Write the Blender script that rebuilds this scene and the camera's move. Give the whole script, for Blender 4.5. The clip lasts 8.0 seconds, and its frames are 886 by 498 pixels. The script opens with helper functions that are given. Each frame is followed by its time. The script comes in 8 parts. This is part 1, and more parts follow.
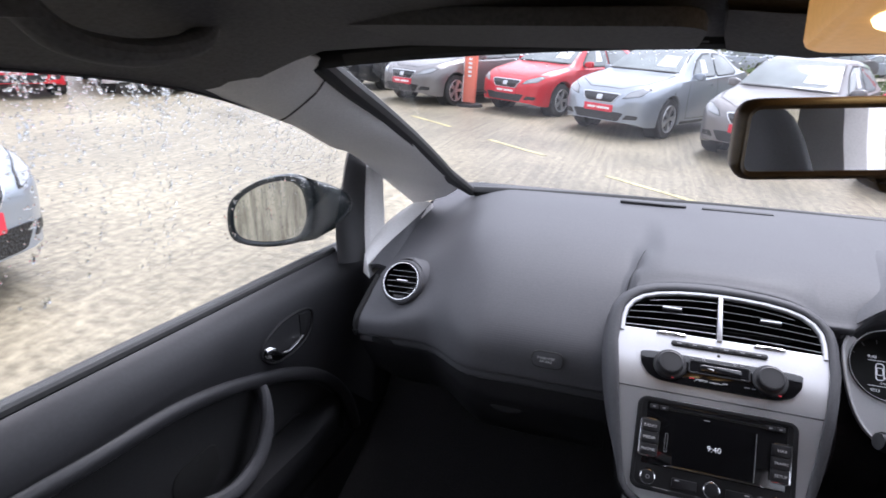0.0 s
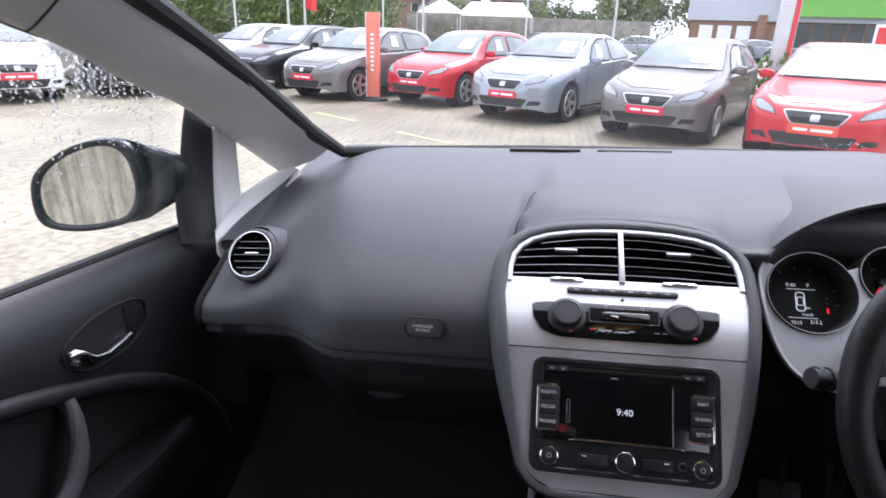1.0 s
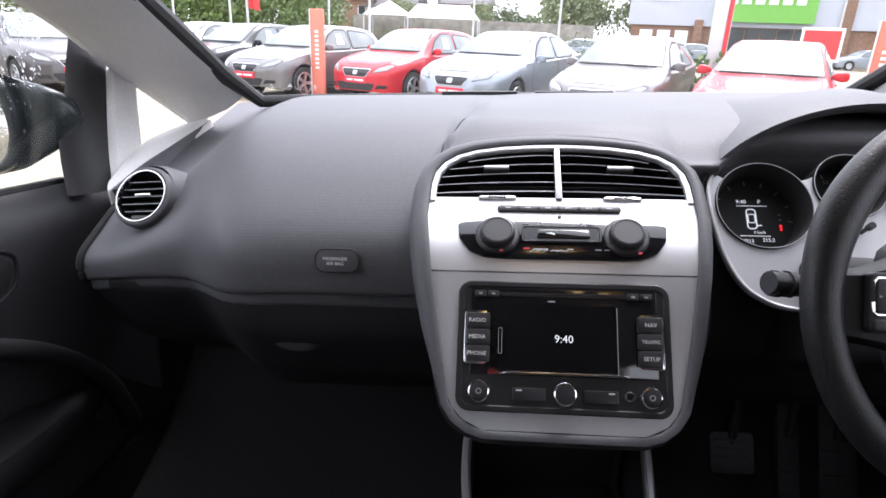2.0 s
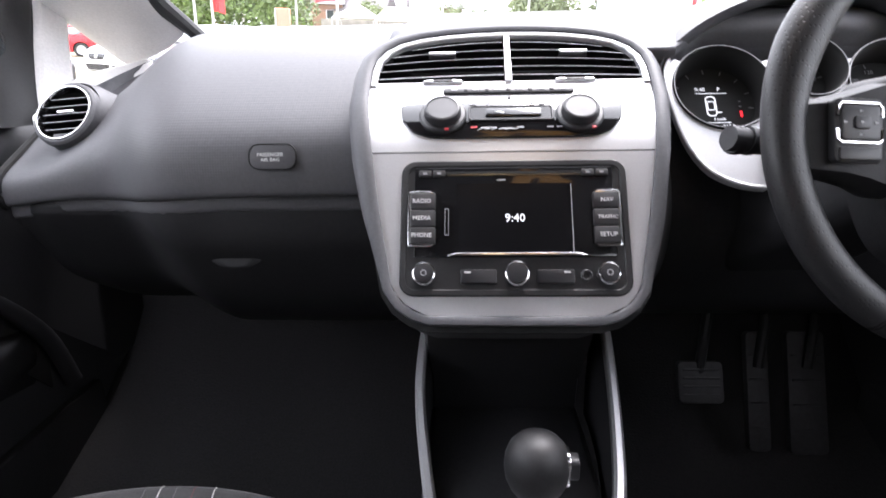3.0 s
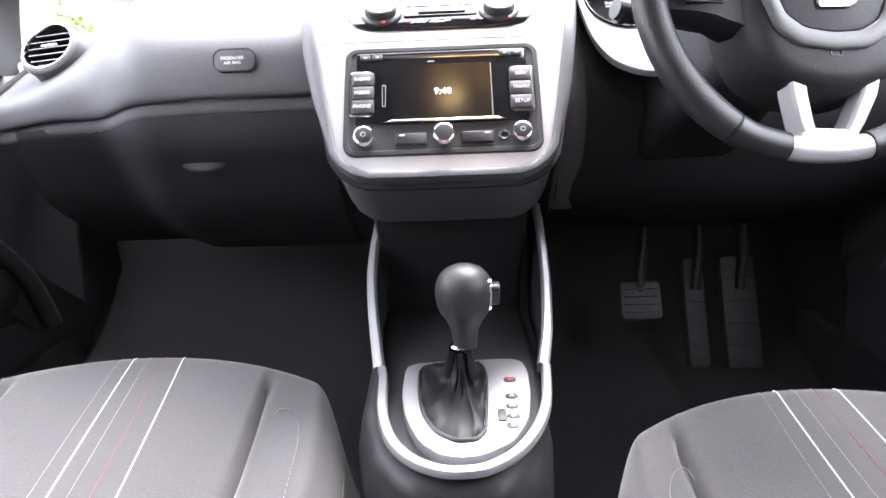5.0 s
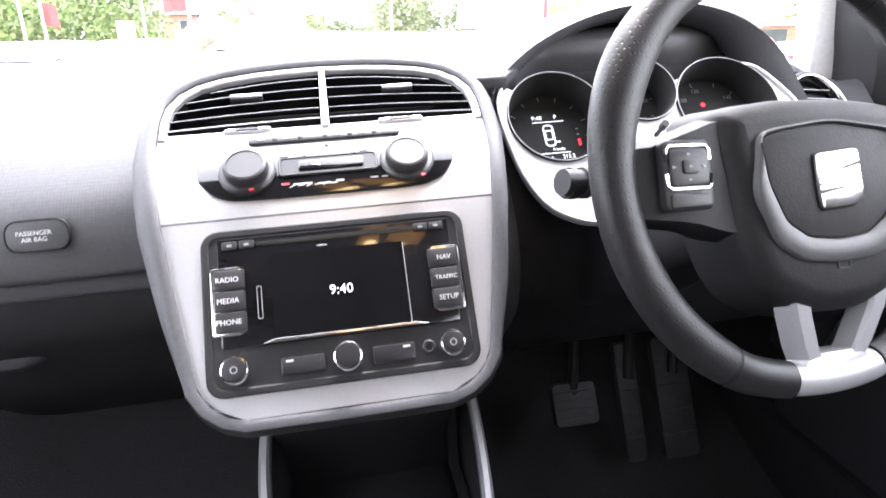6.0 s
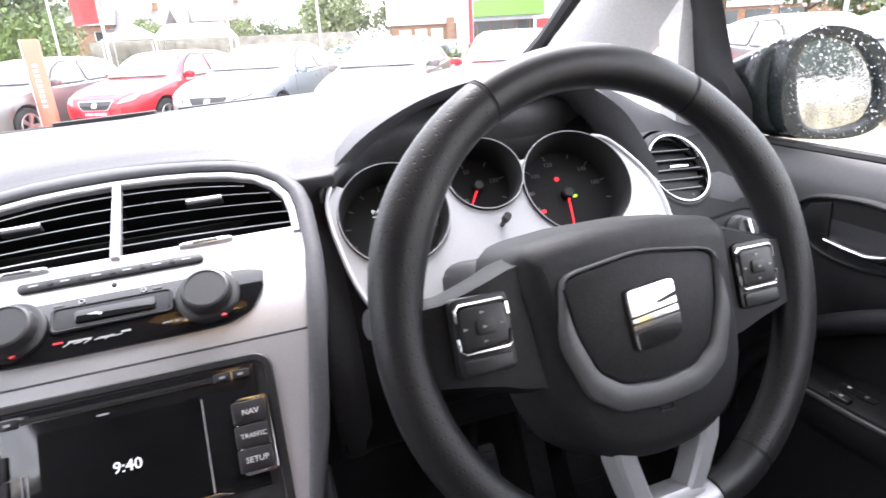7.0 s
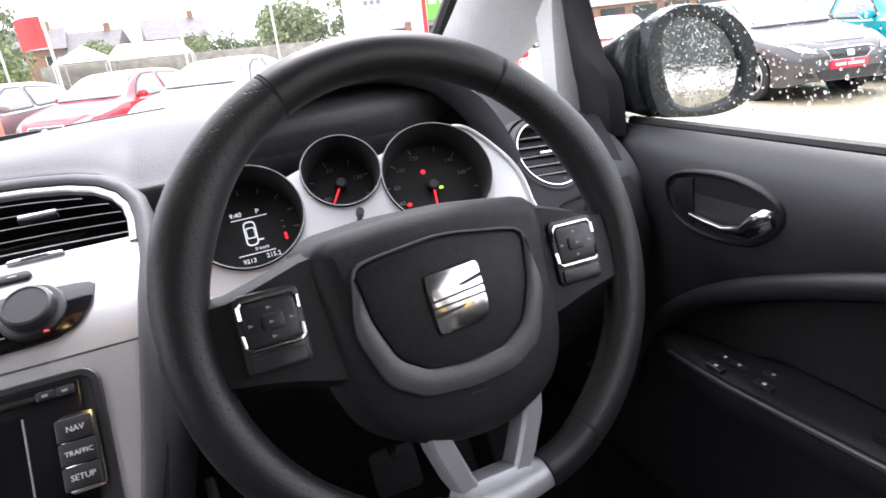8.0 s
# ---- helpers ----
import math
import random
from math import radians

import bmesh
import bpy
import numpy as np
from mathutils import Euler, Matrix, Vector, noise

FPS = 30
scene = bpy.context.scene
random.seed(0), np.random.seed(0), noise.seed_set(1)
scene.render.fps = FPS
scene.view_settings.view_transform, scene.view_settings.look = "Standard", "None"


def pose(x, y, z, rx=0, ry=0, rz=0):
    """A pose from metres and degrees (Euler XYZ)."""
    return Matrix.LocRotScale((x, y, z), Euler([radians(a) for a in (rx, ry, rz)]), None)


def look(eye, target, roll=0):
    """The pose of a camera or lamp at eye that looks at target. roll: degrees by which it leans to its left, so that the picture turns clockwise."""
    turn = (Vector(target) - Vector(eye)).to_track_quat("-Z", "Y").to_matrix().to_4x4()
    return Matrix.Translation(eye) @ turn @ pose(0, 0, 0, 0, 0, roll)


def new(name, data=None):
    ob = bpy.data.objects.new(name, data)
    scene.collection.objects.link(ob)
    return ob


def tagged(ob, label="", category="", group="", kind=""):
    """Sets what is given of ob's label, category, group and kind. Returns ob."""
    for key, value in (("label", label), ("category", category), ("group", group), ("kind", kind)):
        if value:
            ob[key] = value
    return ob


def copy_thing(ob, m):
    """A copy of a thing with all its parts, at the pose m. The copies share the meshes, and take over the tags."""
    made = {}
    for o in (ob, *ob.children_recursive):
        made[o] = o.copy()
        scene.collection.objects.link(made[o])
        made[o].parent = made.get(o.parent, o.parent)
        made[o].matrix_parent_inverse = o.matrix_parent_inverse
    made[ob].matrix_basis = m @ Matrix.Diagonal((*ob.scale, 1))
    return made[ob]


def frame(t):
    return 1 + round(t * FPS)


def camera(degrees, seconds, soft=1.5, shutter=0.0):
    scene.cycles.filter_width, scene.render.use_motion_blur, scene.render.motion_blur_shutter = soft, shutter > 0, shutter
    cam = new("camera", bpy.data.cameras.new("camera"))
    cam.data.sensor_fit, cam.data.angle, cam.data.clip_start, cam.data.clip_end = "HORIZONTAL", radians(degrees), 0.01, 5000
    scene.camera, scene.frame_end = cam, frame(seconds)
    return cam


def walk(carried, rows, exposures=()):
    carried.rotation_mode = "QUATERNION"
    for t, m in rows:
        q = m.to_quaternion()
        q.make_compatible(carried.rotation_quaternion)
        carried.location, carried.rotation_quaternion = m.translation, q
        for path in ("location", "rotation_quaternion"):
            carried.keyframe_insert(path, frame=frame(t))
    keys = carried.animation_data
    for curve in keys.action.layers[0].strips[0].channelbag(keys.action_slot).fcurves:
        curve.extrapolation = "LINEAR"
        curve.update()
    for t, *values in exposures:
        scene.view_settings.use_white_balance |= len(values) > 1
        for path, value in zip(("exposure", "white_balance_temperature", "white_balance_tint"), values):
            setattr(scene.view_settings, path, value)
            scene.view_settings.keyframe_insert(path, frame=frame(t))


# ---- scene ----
# camera and its walk
cam = camera(74.0, 8.0, soft=1.6, shutter=0.22)
PATH = [
    (0.0, -0.134, -0.665, 1.328, 70.16, -0.65, 18.89),
    (0.5, -0.117, -0.578, 1.280, 70.13, 0.36, 13.41),
    (1.0, -0.091, -0.507, 1.209, 70.00, 0.99, 10.13),
    (1.2, -0.079, -0.490, 1.180, 70.00, 1.07, 8.17),
    (2.3, -0.062, -0.438, 1.065, 70.34, 0.54, 4.72),
    (2.5, -0.059, -0.434, 1.043, 70.38, 0.57, 3.96),
    (3.0, -0.038, -0.443, 0.977, 70.60, 1.22, 2.60),
    (3.5, -0.022, -0.511, 0.910, 72.03, 1.48, 1.14),
    (4.0, -0.027, -0.580, 0.872, 72.20, 1.64, 0.58),
    (4.2, -0.024, -0.588, 0.837, 73.76, 1.35, 0.76),
    (5.3, 0.029, -0.513, 0.872, 73.29, 2.63, 0.54),
    (5.5, 0.040, -0.463, 0.926, 71.14, 2.94, -3.09),
    (6.0, 0.014, -0.365, 1.000, 70.59, 3.11, -9.59),
    (6.5, 0.056, -0.334, 1.054, 70.44, 4.55, -11.21),
    (6.7, 0.082, -0.325, 1.058, 70.30, 4.87, -13.05),
    (7.0, 0.129, -0.312, 1.068, 69.78, 5.80, -15.86),
    (7.5, 0.177, -0.318, 1.067, 69.26, 7.06, -18.46),
    (8.0, 0.222, -0.342, 1.048, 69.64, 8.75, -19.54),
]
EXPOSURES = [
    (0.0, 0.98, 5860, 20),
    (1.2, 1.12, 5860, 20),
    (2.5, 1.85, 6250, 19),
    (3.0, 2.40, 6250, 19),
    (3.5, 3.02, 6250, 19),
    (4.2, 3.36, 6250, 19),
    (5.3, 3.82, 6250, 19),
    (6.0, 3.30, 6250, 19),
    (6.5, 2.74, 6250, 19),
    (7.0, 2.38, 6250, 19),
    (7.5, 2.12, 6250, 19),
    (8.0, 1.92, 6250, 19),
]
walk(cam, [(t, pose(x, y, z, rx, ry, rz)) for t, x, y, z, rx, ry, rz in PATH], EXPOSURES)

# overcast daylight
SUN_EL, SUN_AZ = 58.0, 25.0
world = bpy.data.worlds.new("overcast_sky")
scene.world = world
world.use_nodes = True
wn = world.node_tree.nodes
wl = world.node_tree.links
wn.clear()
w_out = wn.new("ShaderNodeOutputWorld")
w_bg = wn.new("ShaderNodeBackground")
w_sky = wn.new("ShaderNodeTexSky")
w_sky.sky_type = "NISHITA"
w_sky.sun_disc = False
w_sky.sun_elevation = radians(SUN_EL)
w_sky.sun_rotation = radians(SUN_AZ)
w_sky.dust_density = 4.0
w_grey = wn.new("ShaderNodeHueSaturation")
w_grey.inputs["Saturation"].default_value = 0.22
w_mix = wn.new("ShaderNodeMix")
w_mix.data_type = "RGBA"
w_mix.inputs["Factor"].default_value = 0.55
w_mix.inputs["B"].default_value = (14.0, 14.4, 14.8, 1)
wl.new(w_sky.outputs["Color"], w_grey.inputs["Color"])
wl.new(w_grey.outputs["Color"], w_mix.inputs["A"])
wl.new(w_mix.outputs["Result"], w_bg.inputs["Color"])
w_bg.inputs["Strength"].default_value = 0.13
wl.new(w_bg.outputs["Background"], w_out.inputs["Surface"])

sun_data = bpy.data.lights.new("sun", "SUN")
sun_data.energy = 1.5
sun_data.angle = radians(25)
sun_data.color = (1.0, 0.97, 0.93)
sun = new("sun", sun_data)
sun.matrix_world = look((0, 0, 60), (60 * math.sin(radians(SUN_AZ)) / math.tan(radians(SUN_EL)) * -1, -60 * math.cos(radians(SUN_AZ)) / math.tan(radians(SUN_EL)), 0))


# ---- materials ----
def material(name, base, rough=0.5, metal=0.0, grain=0.0, grain_scale=60.0, stain=0.0, stain_scale=3.0, bump=0.0, bump_scale=400.0, coat=0.0, emit=None, emit_strength=0.0, sheen=0.0, per_object=0.0, pattern="noise", spec=0.5):
    m = bpy.data.materials.new(name)
    m.use_nodes = True
    nt = m.node_tree
    n, l = nt.nodes, nt.links
    b = n["Principled BSDF"]
    b.inputs["Base Color"].default_value = (*base, 1)
    b.inputs["Roughness"].default_value = rough
    b.inputs["Metallic"].default_value = metal
    b.inputs["Coat Weight"].default_value = coat
    b.inputs["Coat Roughness"].default_value = 0.06
    b.inputs["Sheen Weight"].default_value = sheen
    b.inputs["Specular IOR Level"].default_value = spec
    co = n.new("ShaderNodeTexCoord")
    col = None
    if grain or stain or per_object:
        last = None
        rgb = n.new("ShaderNodeRGB")
        rgb.outputs[0].default_value = (*base, 1)
        last = rgb.outputs[0]
        for amount, scale, detail in ((grain, grain_scale, 3.0), (stain, stain_scale, 5.0)):
            if not amount:
                continue
            t = n.new("ShaderNodeTexNoise")
            t.inputs["Scale"].default_value = scale
            t.inputs["Detail"].default_value = detail
            l.new(co.outputs["Object"], t.inputs["Vector"])
            r = n.new("ShaderNodeMapRange")
            r.inputs["From Min"].default_value = 0.3
            r.inputs["From Max"].default_value = 0.7
            r.inputs["To Min"].default_value = 1 - amount
            r.inputs["To Max"].default_value = 1 + amount
            l.new(t.outputs["Fac"], r.inputs["Value"])
            mx = n.new("ShaderNodeVectorMath")
            mx.operation = "SCALE"
            l.new(last, mx.inputs[0])
            l.new(r.outputs["Result"], mx.inputs["Scale"])
            last = mx.outputs[0]
            if scale == stain_scale:
                rr = n.new("ShaderNodeMapRange")
                rr.inputs["To Min"].default_value = max(0.02, rough * 0.8)
                rr.inputs["To Max"].default_value = min(1.0, rough * 1.2)
                l.new(t.outputs["Fac"], rr.inputs["Value"])
                l.new(rr.outputs["Result"], b.inputs["Roughness"])
        if per_object:
            oi = n.new("ShaderNodeObjectInfo")
            r = n.new("ShaderNodeMapRange")
            r.inputs["To Min"].default_value = 1 - per_object
            r.inputs["To Max"].default_value = 1 + per_object
            l.new(oi.outputs["Random"], r.inputs["Value"])
            mx = n.new("ShaderNodeVectorMath")
            mx.operation = "SCALE"
            l.new(last, mx.inputs[0])
            l.new(r.outputs["Result"], mx.inputs["Scale"])
            last = mx.outputs[0]
        l.new(last, b.inputs["Base Color"])
    if bump:
        if pattern in ("cells", "dots"):
            t = n.new("ShaderNodeTexVoronoi")
            t.inputs["Scale"].default_value = bump_scale
            t.inputs["Randomness"].default_value = 0.0 if pattern == "dots" else 1.0
            val = t.outputs["Distance"]
        elif pattern == "weave":
            t = n.new("ShaderNodeTexWave")
            t.inputs["Scale"].default_value = bump_scale
            t.inputs["Distortion"].default_value = 1.5
            val = t.outputs["Fac"]
        else:
            t = n.new("ShaderNodeTexNoise")
            t.inputs["Scale"].default_value = bump_scale
            t.inputs["Detail"].default_value = 4.0
            val = t.outputs["Fac"]
        l.new(co.outputs["Object"], t.inputs["Vector"])
        bp = n.new("ShaderNodeBump")
        bp.inputs["Strength"].default_value = bump
        bp.inputs["Distance"].default_value = 1.0 / bump_scale * 0.6
        l.new(val, bp.inputs["Height"])
        l.new(bp.outputs["Normal"], b.inputs["Normal"])
    if emit:
        b.inputs["Emission Color"].default_value = (*emit, 1)
        b.inputs["Emission Strength"].default_value = emit_strength
    return m


def glass_material(name, tint=(0.965, 0.975, 0.97), gloss=0.06):
    m = bpy.data.materials.new(name)
    m.use_nodes = True
    n, l = m.node_tree.nodes, m.node_tree.links
    n.clear()
    out = n.new("ShaderNodeOutputMaterial")
    tr = n.new("ShaderNodeBsdfTransparent")
    tr.inputs["Color"].default_value = (*tint, 1)
    gl = n.new("ShaderNodeBsdfGlossy")
    gl.inputs["Roughness"].default_value = 0.02
    lw = n.new("ShaderNodeLayerWeight")
    lw.inputs["Blend"].default_value = 0.5
    pw = n.new("ShaderNodeMath")
    pw.operation = "POWER"
    pw.inputs[1].default_value = 4.0
    fr = n.new("ShaderNodeMath")
    fr.operation = "MULTIPLY_ADD"
    fr.inputs[1].default_value = 0.45
    fr.inputs[2].default_value = gloss * 0.3
    l.new(lw.outputs["Facing"], pw.inputs[0])
    l.new(pw.outputs["Value"], fr.inputs[0])
    mx = n.new("ShaderNodeMixShader")
    l.new(fr.outputs["Value"], mx.inputs["Fac"])
    l.new(tr.outputs["BSDF"], mx.inputs[1])
    l.new(gl.outputs["BSDF"], mx.inputs[2])
    l.new(mx.outputs["Shader"], out.inputs["Surface"])
    return m


M_PAD = material("soft_dash_plastic", (0.082, 0.082, 0.088), 0.56, grain=0.08, grain_scale=300, stain=0.10, stain_scale=6, bump=0.075, bump_scale=380, pattern="dots", spec=0.36)
M_BAND = material("satin_hub_band", (0.080, 0.080, 0.083), 0.47, grain=0.08, grain_scale=400, stain=0.08, stain_scale=14, bump=0.1, bump_scale=700)
M_HARD = material("hard_dark_plastic", (0.018, 0.018, 0.0195), 0.55, grain=0.15, grain_scale=200, stain=0.15, stain_scale=8, bump=0.2, bump_scale=600, spec=0.26)
M_DOOR = material("door_trim_plastic", (0.027, 0.027, 0.030), 0.48, grain=0.12, grain_scale=250, stain=0.12, stain_scale=8, bump=0.12, bump_scale=700, spec=0.6)
M_SILVER = material("silver_paint", (0.64, 0.64, 0.652), 0.38, metal=0.62, grain=0.04, grain_scale=900, stain=0.05, stain_scale=12)
M_SATIN = material("satin_silver_console", (0.40, 0.40, 0.412), 0.36, metal=0.75, grain=0.04, grain_scale=900, stain=0.06, stain_scale=12)
M_SPOKE = material("satin_silver_spoke", (0.48, 0.48, 0.495), 0.40, metal=0.4, grain=0.04, grain_scale=900, stain=0.06, stain_scale=12)
M_CHROME = material("satin_chrome", (0.82, 0.82, 0.83), 0.14, metal=1.0, stain=0.05, stain_scale=30)
M_GLOSS = material("gloss_black", (0.008, 0.008, 0.009), 0.08, stain=0.2, stain_scale=20, coat=0.4)
M_MATT = material("matt_black", (0.012, 0.012, 0.013), 0.55, grain=0.2, grain_scale=300, stain=0.2, stain_scale=20)
M_SLAT = material("vent_slat", (0.0045, 0.0045, 0.005), 0.75, grain=0.2, grain_scale=300, stain=0.2, stain_scale=20, spec=0.08)
# pale colour stands in for light caught along the slats' front edges
M_SLATGLINT = material("slat_highlight", (0.52, 0.52, 0.53), 0.35, grain=0.1, grain_scale=300)
M_VOID = material("dark_recess", (0.005, 0.005, 0.005), 0.8, grain=0.2, grain_scale=100)
M_BTN = material("button_plastic", (0.020, 0.020, 0.022), 0.42, grain=0.1, grain_scale=500, stain=0.1, stain_scale=40)
M_WHITE = material("white_print", (0.75, 0.75, 0.75), 0.5, grain=0.05, grain_scale=900)
M_GREYP = material("grey_print", (0.35, 0.35, 0.36), 0.5, grain=0.05, grain_scale=900)
M_RED = material("red_print", (0.6, 0.03, 0.04), 0.5, grain=0.05, grain_scale=900)
M_SCREEN = material("display_glass", (0.006, 0.006, 0.007), 0.16, stain=0.2, stain_scale=30, coat=0.0)
M_LIT = material("lit_white_digits", (0.8, 0.8, 0.8), 0.5, emit=(0.9, 0.95, 1.0), emit_strength=0.18)
M_LITRED = material("lit_red_marks", (0.5, 0.02, 0.02), 0.5, emit=(1.0, 0.02, 0.03), emit_strength=0.40)
M_LITGRN = material("lit_green_mark", (0.2, 0.4, 0.02), 0.5, emit=(0.5, 0.8, 0.05), emit_strength=0.3)
M_DIM = material("dim_dial_print", (0.16, 0.16, 0.17), 0.5, grain=0.05, grain_scale=900)
M_BOOT = material("boot_leather", (0.005, 0.005, 0.0055), 0.58, spec=0.22, grain=0.2, grain_scale=200, stain=0.15, stain_scale=30, bump=0.12, bump_scale=500)
M_GRIP = material("selector_grip_leather", (0.020, 0.020, 0.021), 0.52, grain=0.15, grain_scale=300, stain=0.12, stain_scale=14, bump=0.10, bump_scale=900, spec=0.4)
M_TAG = material("yellow_print", (0.40, 0.34, 0.05), 0.5, grain=0.1, grain_scale=300)
M_LEATHER = material("black_leather", (0.012, 0.012, 0.013), 0.42, grain=0.15, grain_scale=200, stain=0.12, stain_scale=14, bump=0.07, bump_scale=700)
M_PERF = material("perforated_leather", (0.014, 0.014, 0.015), 0.46, grain=0.12, grain_scale=400, stain=0.12, stain_scale=14, bump=0.10, bump_scale=900, pattern="cells")
# rows of fine holes in the grip leather
_n, _l = M_PERF.node_tree.nodes, M_PERF.node_tree.links
_b = _n["Principled BSDF"]
_co = _n.new("ShaderNodeTexCoord")
_v = _n.new("ShaderNodeTexVoronoi")
_v.inputs["Scale"].default_value = 330
_v.inputs["Randomness"].default_value = 0.12
_r = _n.new("ShaderNodeMapRange")
_r.inputs["From Min"].default_value = 0.18
_r.inputs["From Max"].default_value = 0.30
_r.inputs["To Min"].default_value = 0.15
_src = _b.inputs["Base Color"].links[0].from_socket
_x = _n.new("ShaderNodeVectorMath")
_x.operation = "SCALE"
_l.new(_co.outputs["Object"], _v.inputs["Vector"])
_l.new(_v.outputs["Distance"], _r.inputs["Value"])
_l.new(_src, _x.inputs[0])
_l.new(_r.outputs["Result"], _x.inputs["Scale"])
_l.new(_x.outputs[0], _b.inputs["Base Color"])
_bp = _n.new("ShaderNodeBump")
_bp.inputs["Strength"].default_value = 0.35
_bp.inputs["Distance"].default_value = 0.0006
_l.new(_r.outputs["Result"], _bp.inputs["Height"])
_l.new(_bp.outputs["Normal"], _b.inputs["Normal"])
M_FABRIC = material("grey_seat_cloth", (0.032, 0.0308, 0.0308), 0.85, grain=0.16, grain_scale=500, stain=0.10, stain_scale=7, bump=0.35, bump_scale=600, sheen=0.25)
M_INSERT = material("black_door_cloth", (0.013, 0.013, 0.014), 0.85, grain=0.2, grain_scale=400, stain=0.12, stain_scale=8, bump=0.3, bump_scale=500)
M_FABRIC2 = material("grey_bolster_cloth", (0.054, 0.053, 0.0535), 0.8, grain=0.16, grain_scale=500, stain=0.10, stain_scale=7, bump=0.35, bump_scale=700, sheen=0.2)
M_THREAD = material("white_thread", (0.60, 0.59, 0.57), 0.7, grain=0.2, grain_scale=700)
M_THREADG = material("grey_thread", (0.17, 0.165, 0.165), 0.7, grain=0.2, grain_scale=700)
M_THREADR = material("red_thread", (0.15, 0.055, 0.058), 0.7, grain=0.2, grain_scale=700)
M_LINER = material("dark_headlining", (0.095, 0.092, 0.092), 0.95, grain=0.2, grain_scale=250, stain=0.08, stain_scale=4, bump=0.3, bump_scale=500)
M_TRIM = material("pale_pillar_trim", (0.76, 0.75, 0.735), 0.62, grain=0.06, grain_scale=300, stain=0.06, stain_scale=8, bump=0.2, bump_scale=600)
M_CARPET = material("black_carpet", (0.015, 0.0145, 0.016), 0.95, grain=0.3, grain_scale=300, stain=0.2, stain_scale=8, bump=0.6, bump_scale=300)
M_PEDAL = material("worn_pedal_rubber", (0.034, 0.033, 0.035), 0.6, grain=0.2, grain_scale=150, stain=0.25, stain_scale=20)
M_RUBBER = material("black_rubber", (0.012, 0.012, 0.012), 0.6, grain=0.2, grain_scale=120, stain=0.2, stain_scale=10)
M_GLASS = glass_material("clear_glass")
M_MIRROR = material("mirror_glass", (0.92, 0.93, 0.94), 0.015, metal=1.0)
M_WETMIRROR = material("wet_mirror_glass", (0.80, 0.84, 0.85), 0.03, metal=1.0, stain=0.12, stain_scale=60, bump=0.02, bump_scale=160)
# water running down the glass
_n, _l = M_WETMIRROR.node_tree.nodes, M_WETMIRROR.node_tree.links
_b = _n["Principled BSDF"]
_co = _n.new("ShaderNodeTexCoord")
_mp = _n.new("ShaderNodeMapping")
_mp.inputs["Scale"].default_value = (1.0, 1.0, 0.10)
_t = _n.new("ShaderNodeTexNoise")
_t.inputs["Scale"].default_value = 85
_t.inputs["Detail"].default_value = 4
_r = _n.new("ShaderNodeMapRange")
_r.inputs["From Min"].default_value = 0.38
_r.inputs["From Max"].default_value = 0.62
_r.inputs["To Min"].default_value = 0.55
_r.inputs["To Max"].default_value = 0.95
_src = _b.inputs["Base Color"].links[0].from_socket
_x = _n.new("ShaderNodeVectorMath")
_x.operation = "SCALE"
_l.new(_co.outputs["Object"], _mp.inputs["Vector"])
_l.new(_mp.outputs["Vector"], _t.inputs["Vector"])
_l.new(_t.outputs["Fac"], _r.inputs["Value"])
_l.new(_src, _x.inputs[0])
_l.new(_r.outputs["Result"], _x.inputs["Scale"])
_l.new(_x.outputs[0], _b.inputs["Base Color"])
M_SHELL = material("wet_shell_plastic", (0.022, 0.028, 0.030), 0.25, grain=0.3, grain_scale=300, stain=0.15, stain_scale=20, bump=0.12, bump_scale=500)
M_WARM = material("warm_lamp_lens", (0.9, 0.6, 0.25), 0.4, emit=(1.0, 0.72, 0.30), emit_strength=2.2)
# weak orange emission stands in for lamplight on the tan console housing
M_WARMPANEL = material("console_with_lamp_glow", (0.40, 0.26, 0.10), 0.45, grain=0.08, grain_scale=200, stain=0.1, stain_scale=12, emit=(1.0, 0.52, 0.14), emit_strength=0.21)
# brown base colour stands in for roof lamp light on the mirror frame
M_LAMPTINT = material("lamp_tinted_mirror_shell", (0.105, 0.064, 0.028), 0.36, grain=0.15, grain_scale=200, stain=0.2, stain_scale=18, spec=0.6)
M_DROP = material("water_drop", (0.9, 0.92, 0.93), 0.02, spec=0.6)
M_DROP.node_tree.nodes["Principled BSDF"].inputs["Transmission Weight"].default_value = 1.0
M_DROP.node_tree.nodes["Principled BSDF"].inputs["IOR"].default_value = 1.33


# ---- building tools ----
def finish(bm, name, mat, smooth=32):
    bmesh.ops.remove_doubles(bm, verts=bm.verts, dist=1e-6)
    bmesh.ops.recalc_face_normals(bm, faces=bm.faces)
    me = bpy.data.meshes.new(name)
    bm.to_mesh(me)
    bm.free()
    me.materials.append(mat)
    if smooth:
        me.polygons.foreach_set("use_smooth", [True] * len(me.polygons))
        me.set_sharp_from_angle(angle=radians(smooth))
    return me


def part(name, bm, mat, parent, label="", smooth=32):
    ob = new(name, finish(bm, name, mat, smooth))
    ob.parent = parent
    if label:
        ob["label"] = label
    return ob


def thing(name, label, category, group="", kind="", at=(0, 0, 0)):
    ob = new(name)
    ob.empty_display_size = 0.05
    ob.location = at
    return tagged(ob, label, category, group, kind)


def single(name, bm, mat, label="", category="", group="", kind="", smooth=32):
    return tagged(new(name, finish(bm, name, mat, smooth)), label, category, group, kind)


def mx_map(m):
    """A map (a, b, h) -> place, from a matrix."""
    return lambda a, b, h=0.0: m @ Vector((a, b, h))


def ident(a, b, h=0.0):
    return Vector((a, b, h))


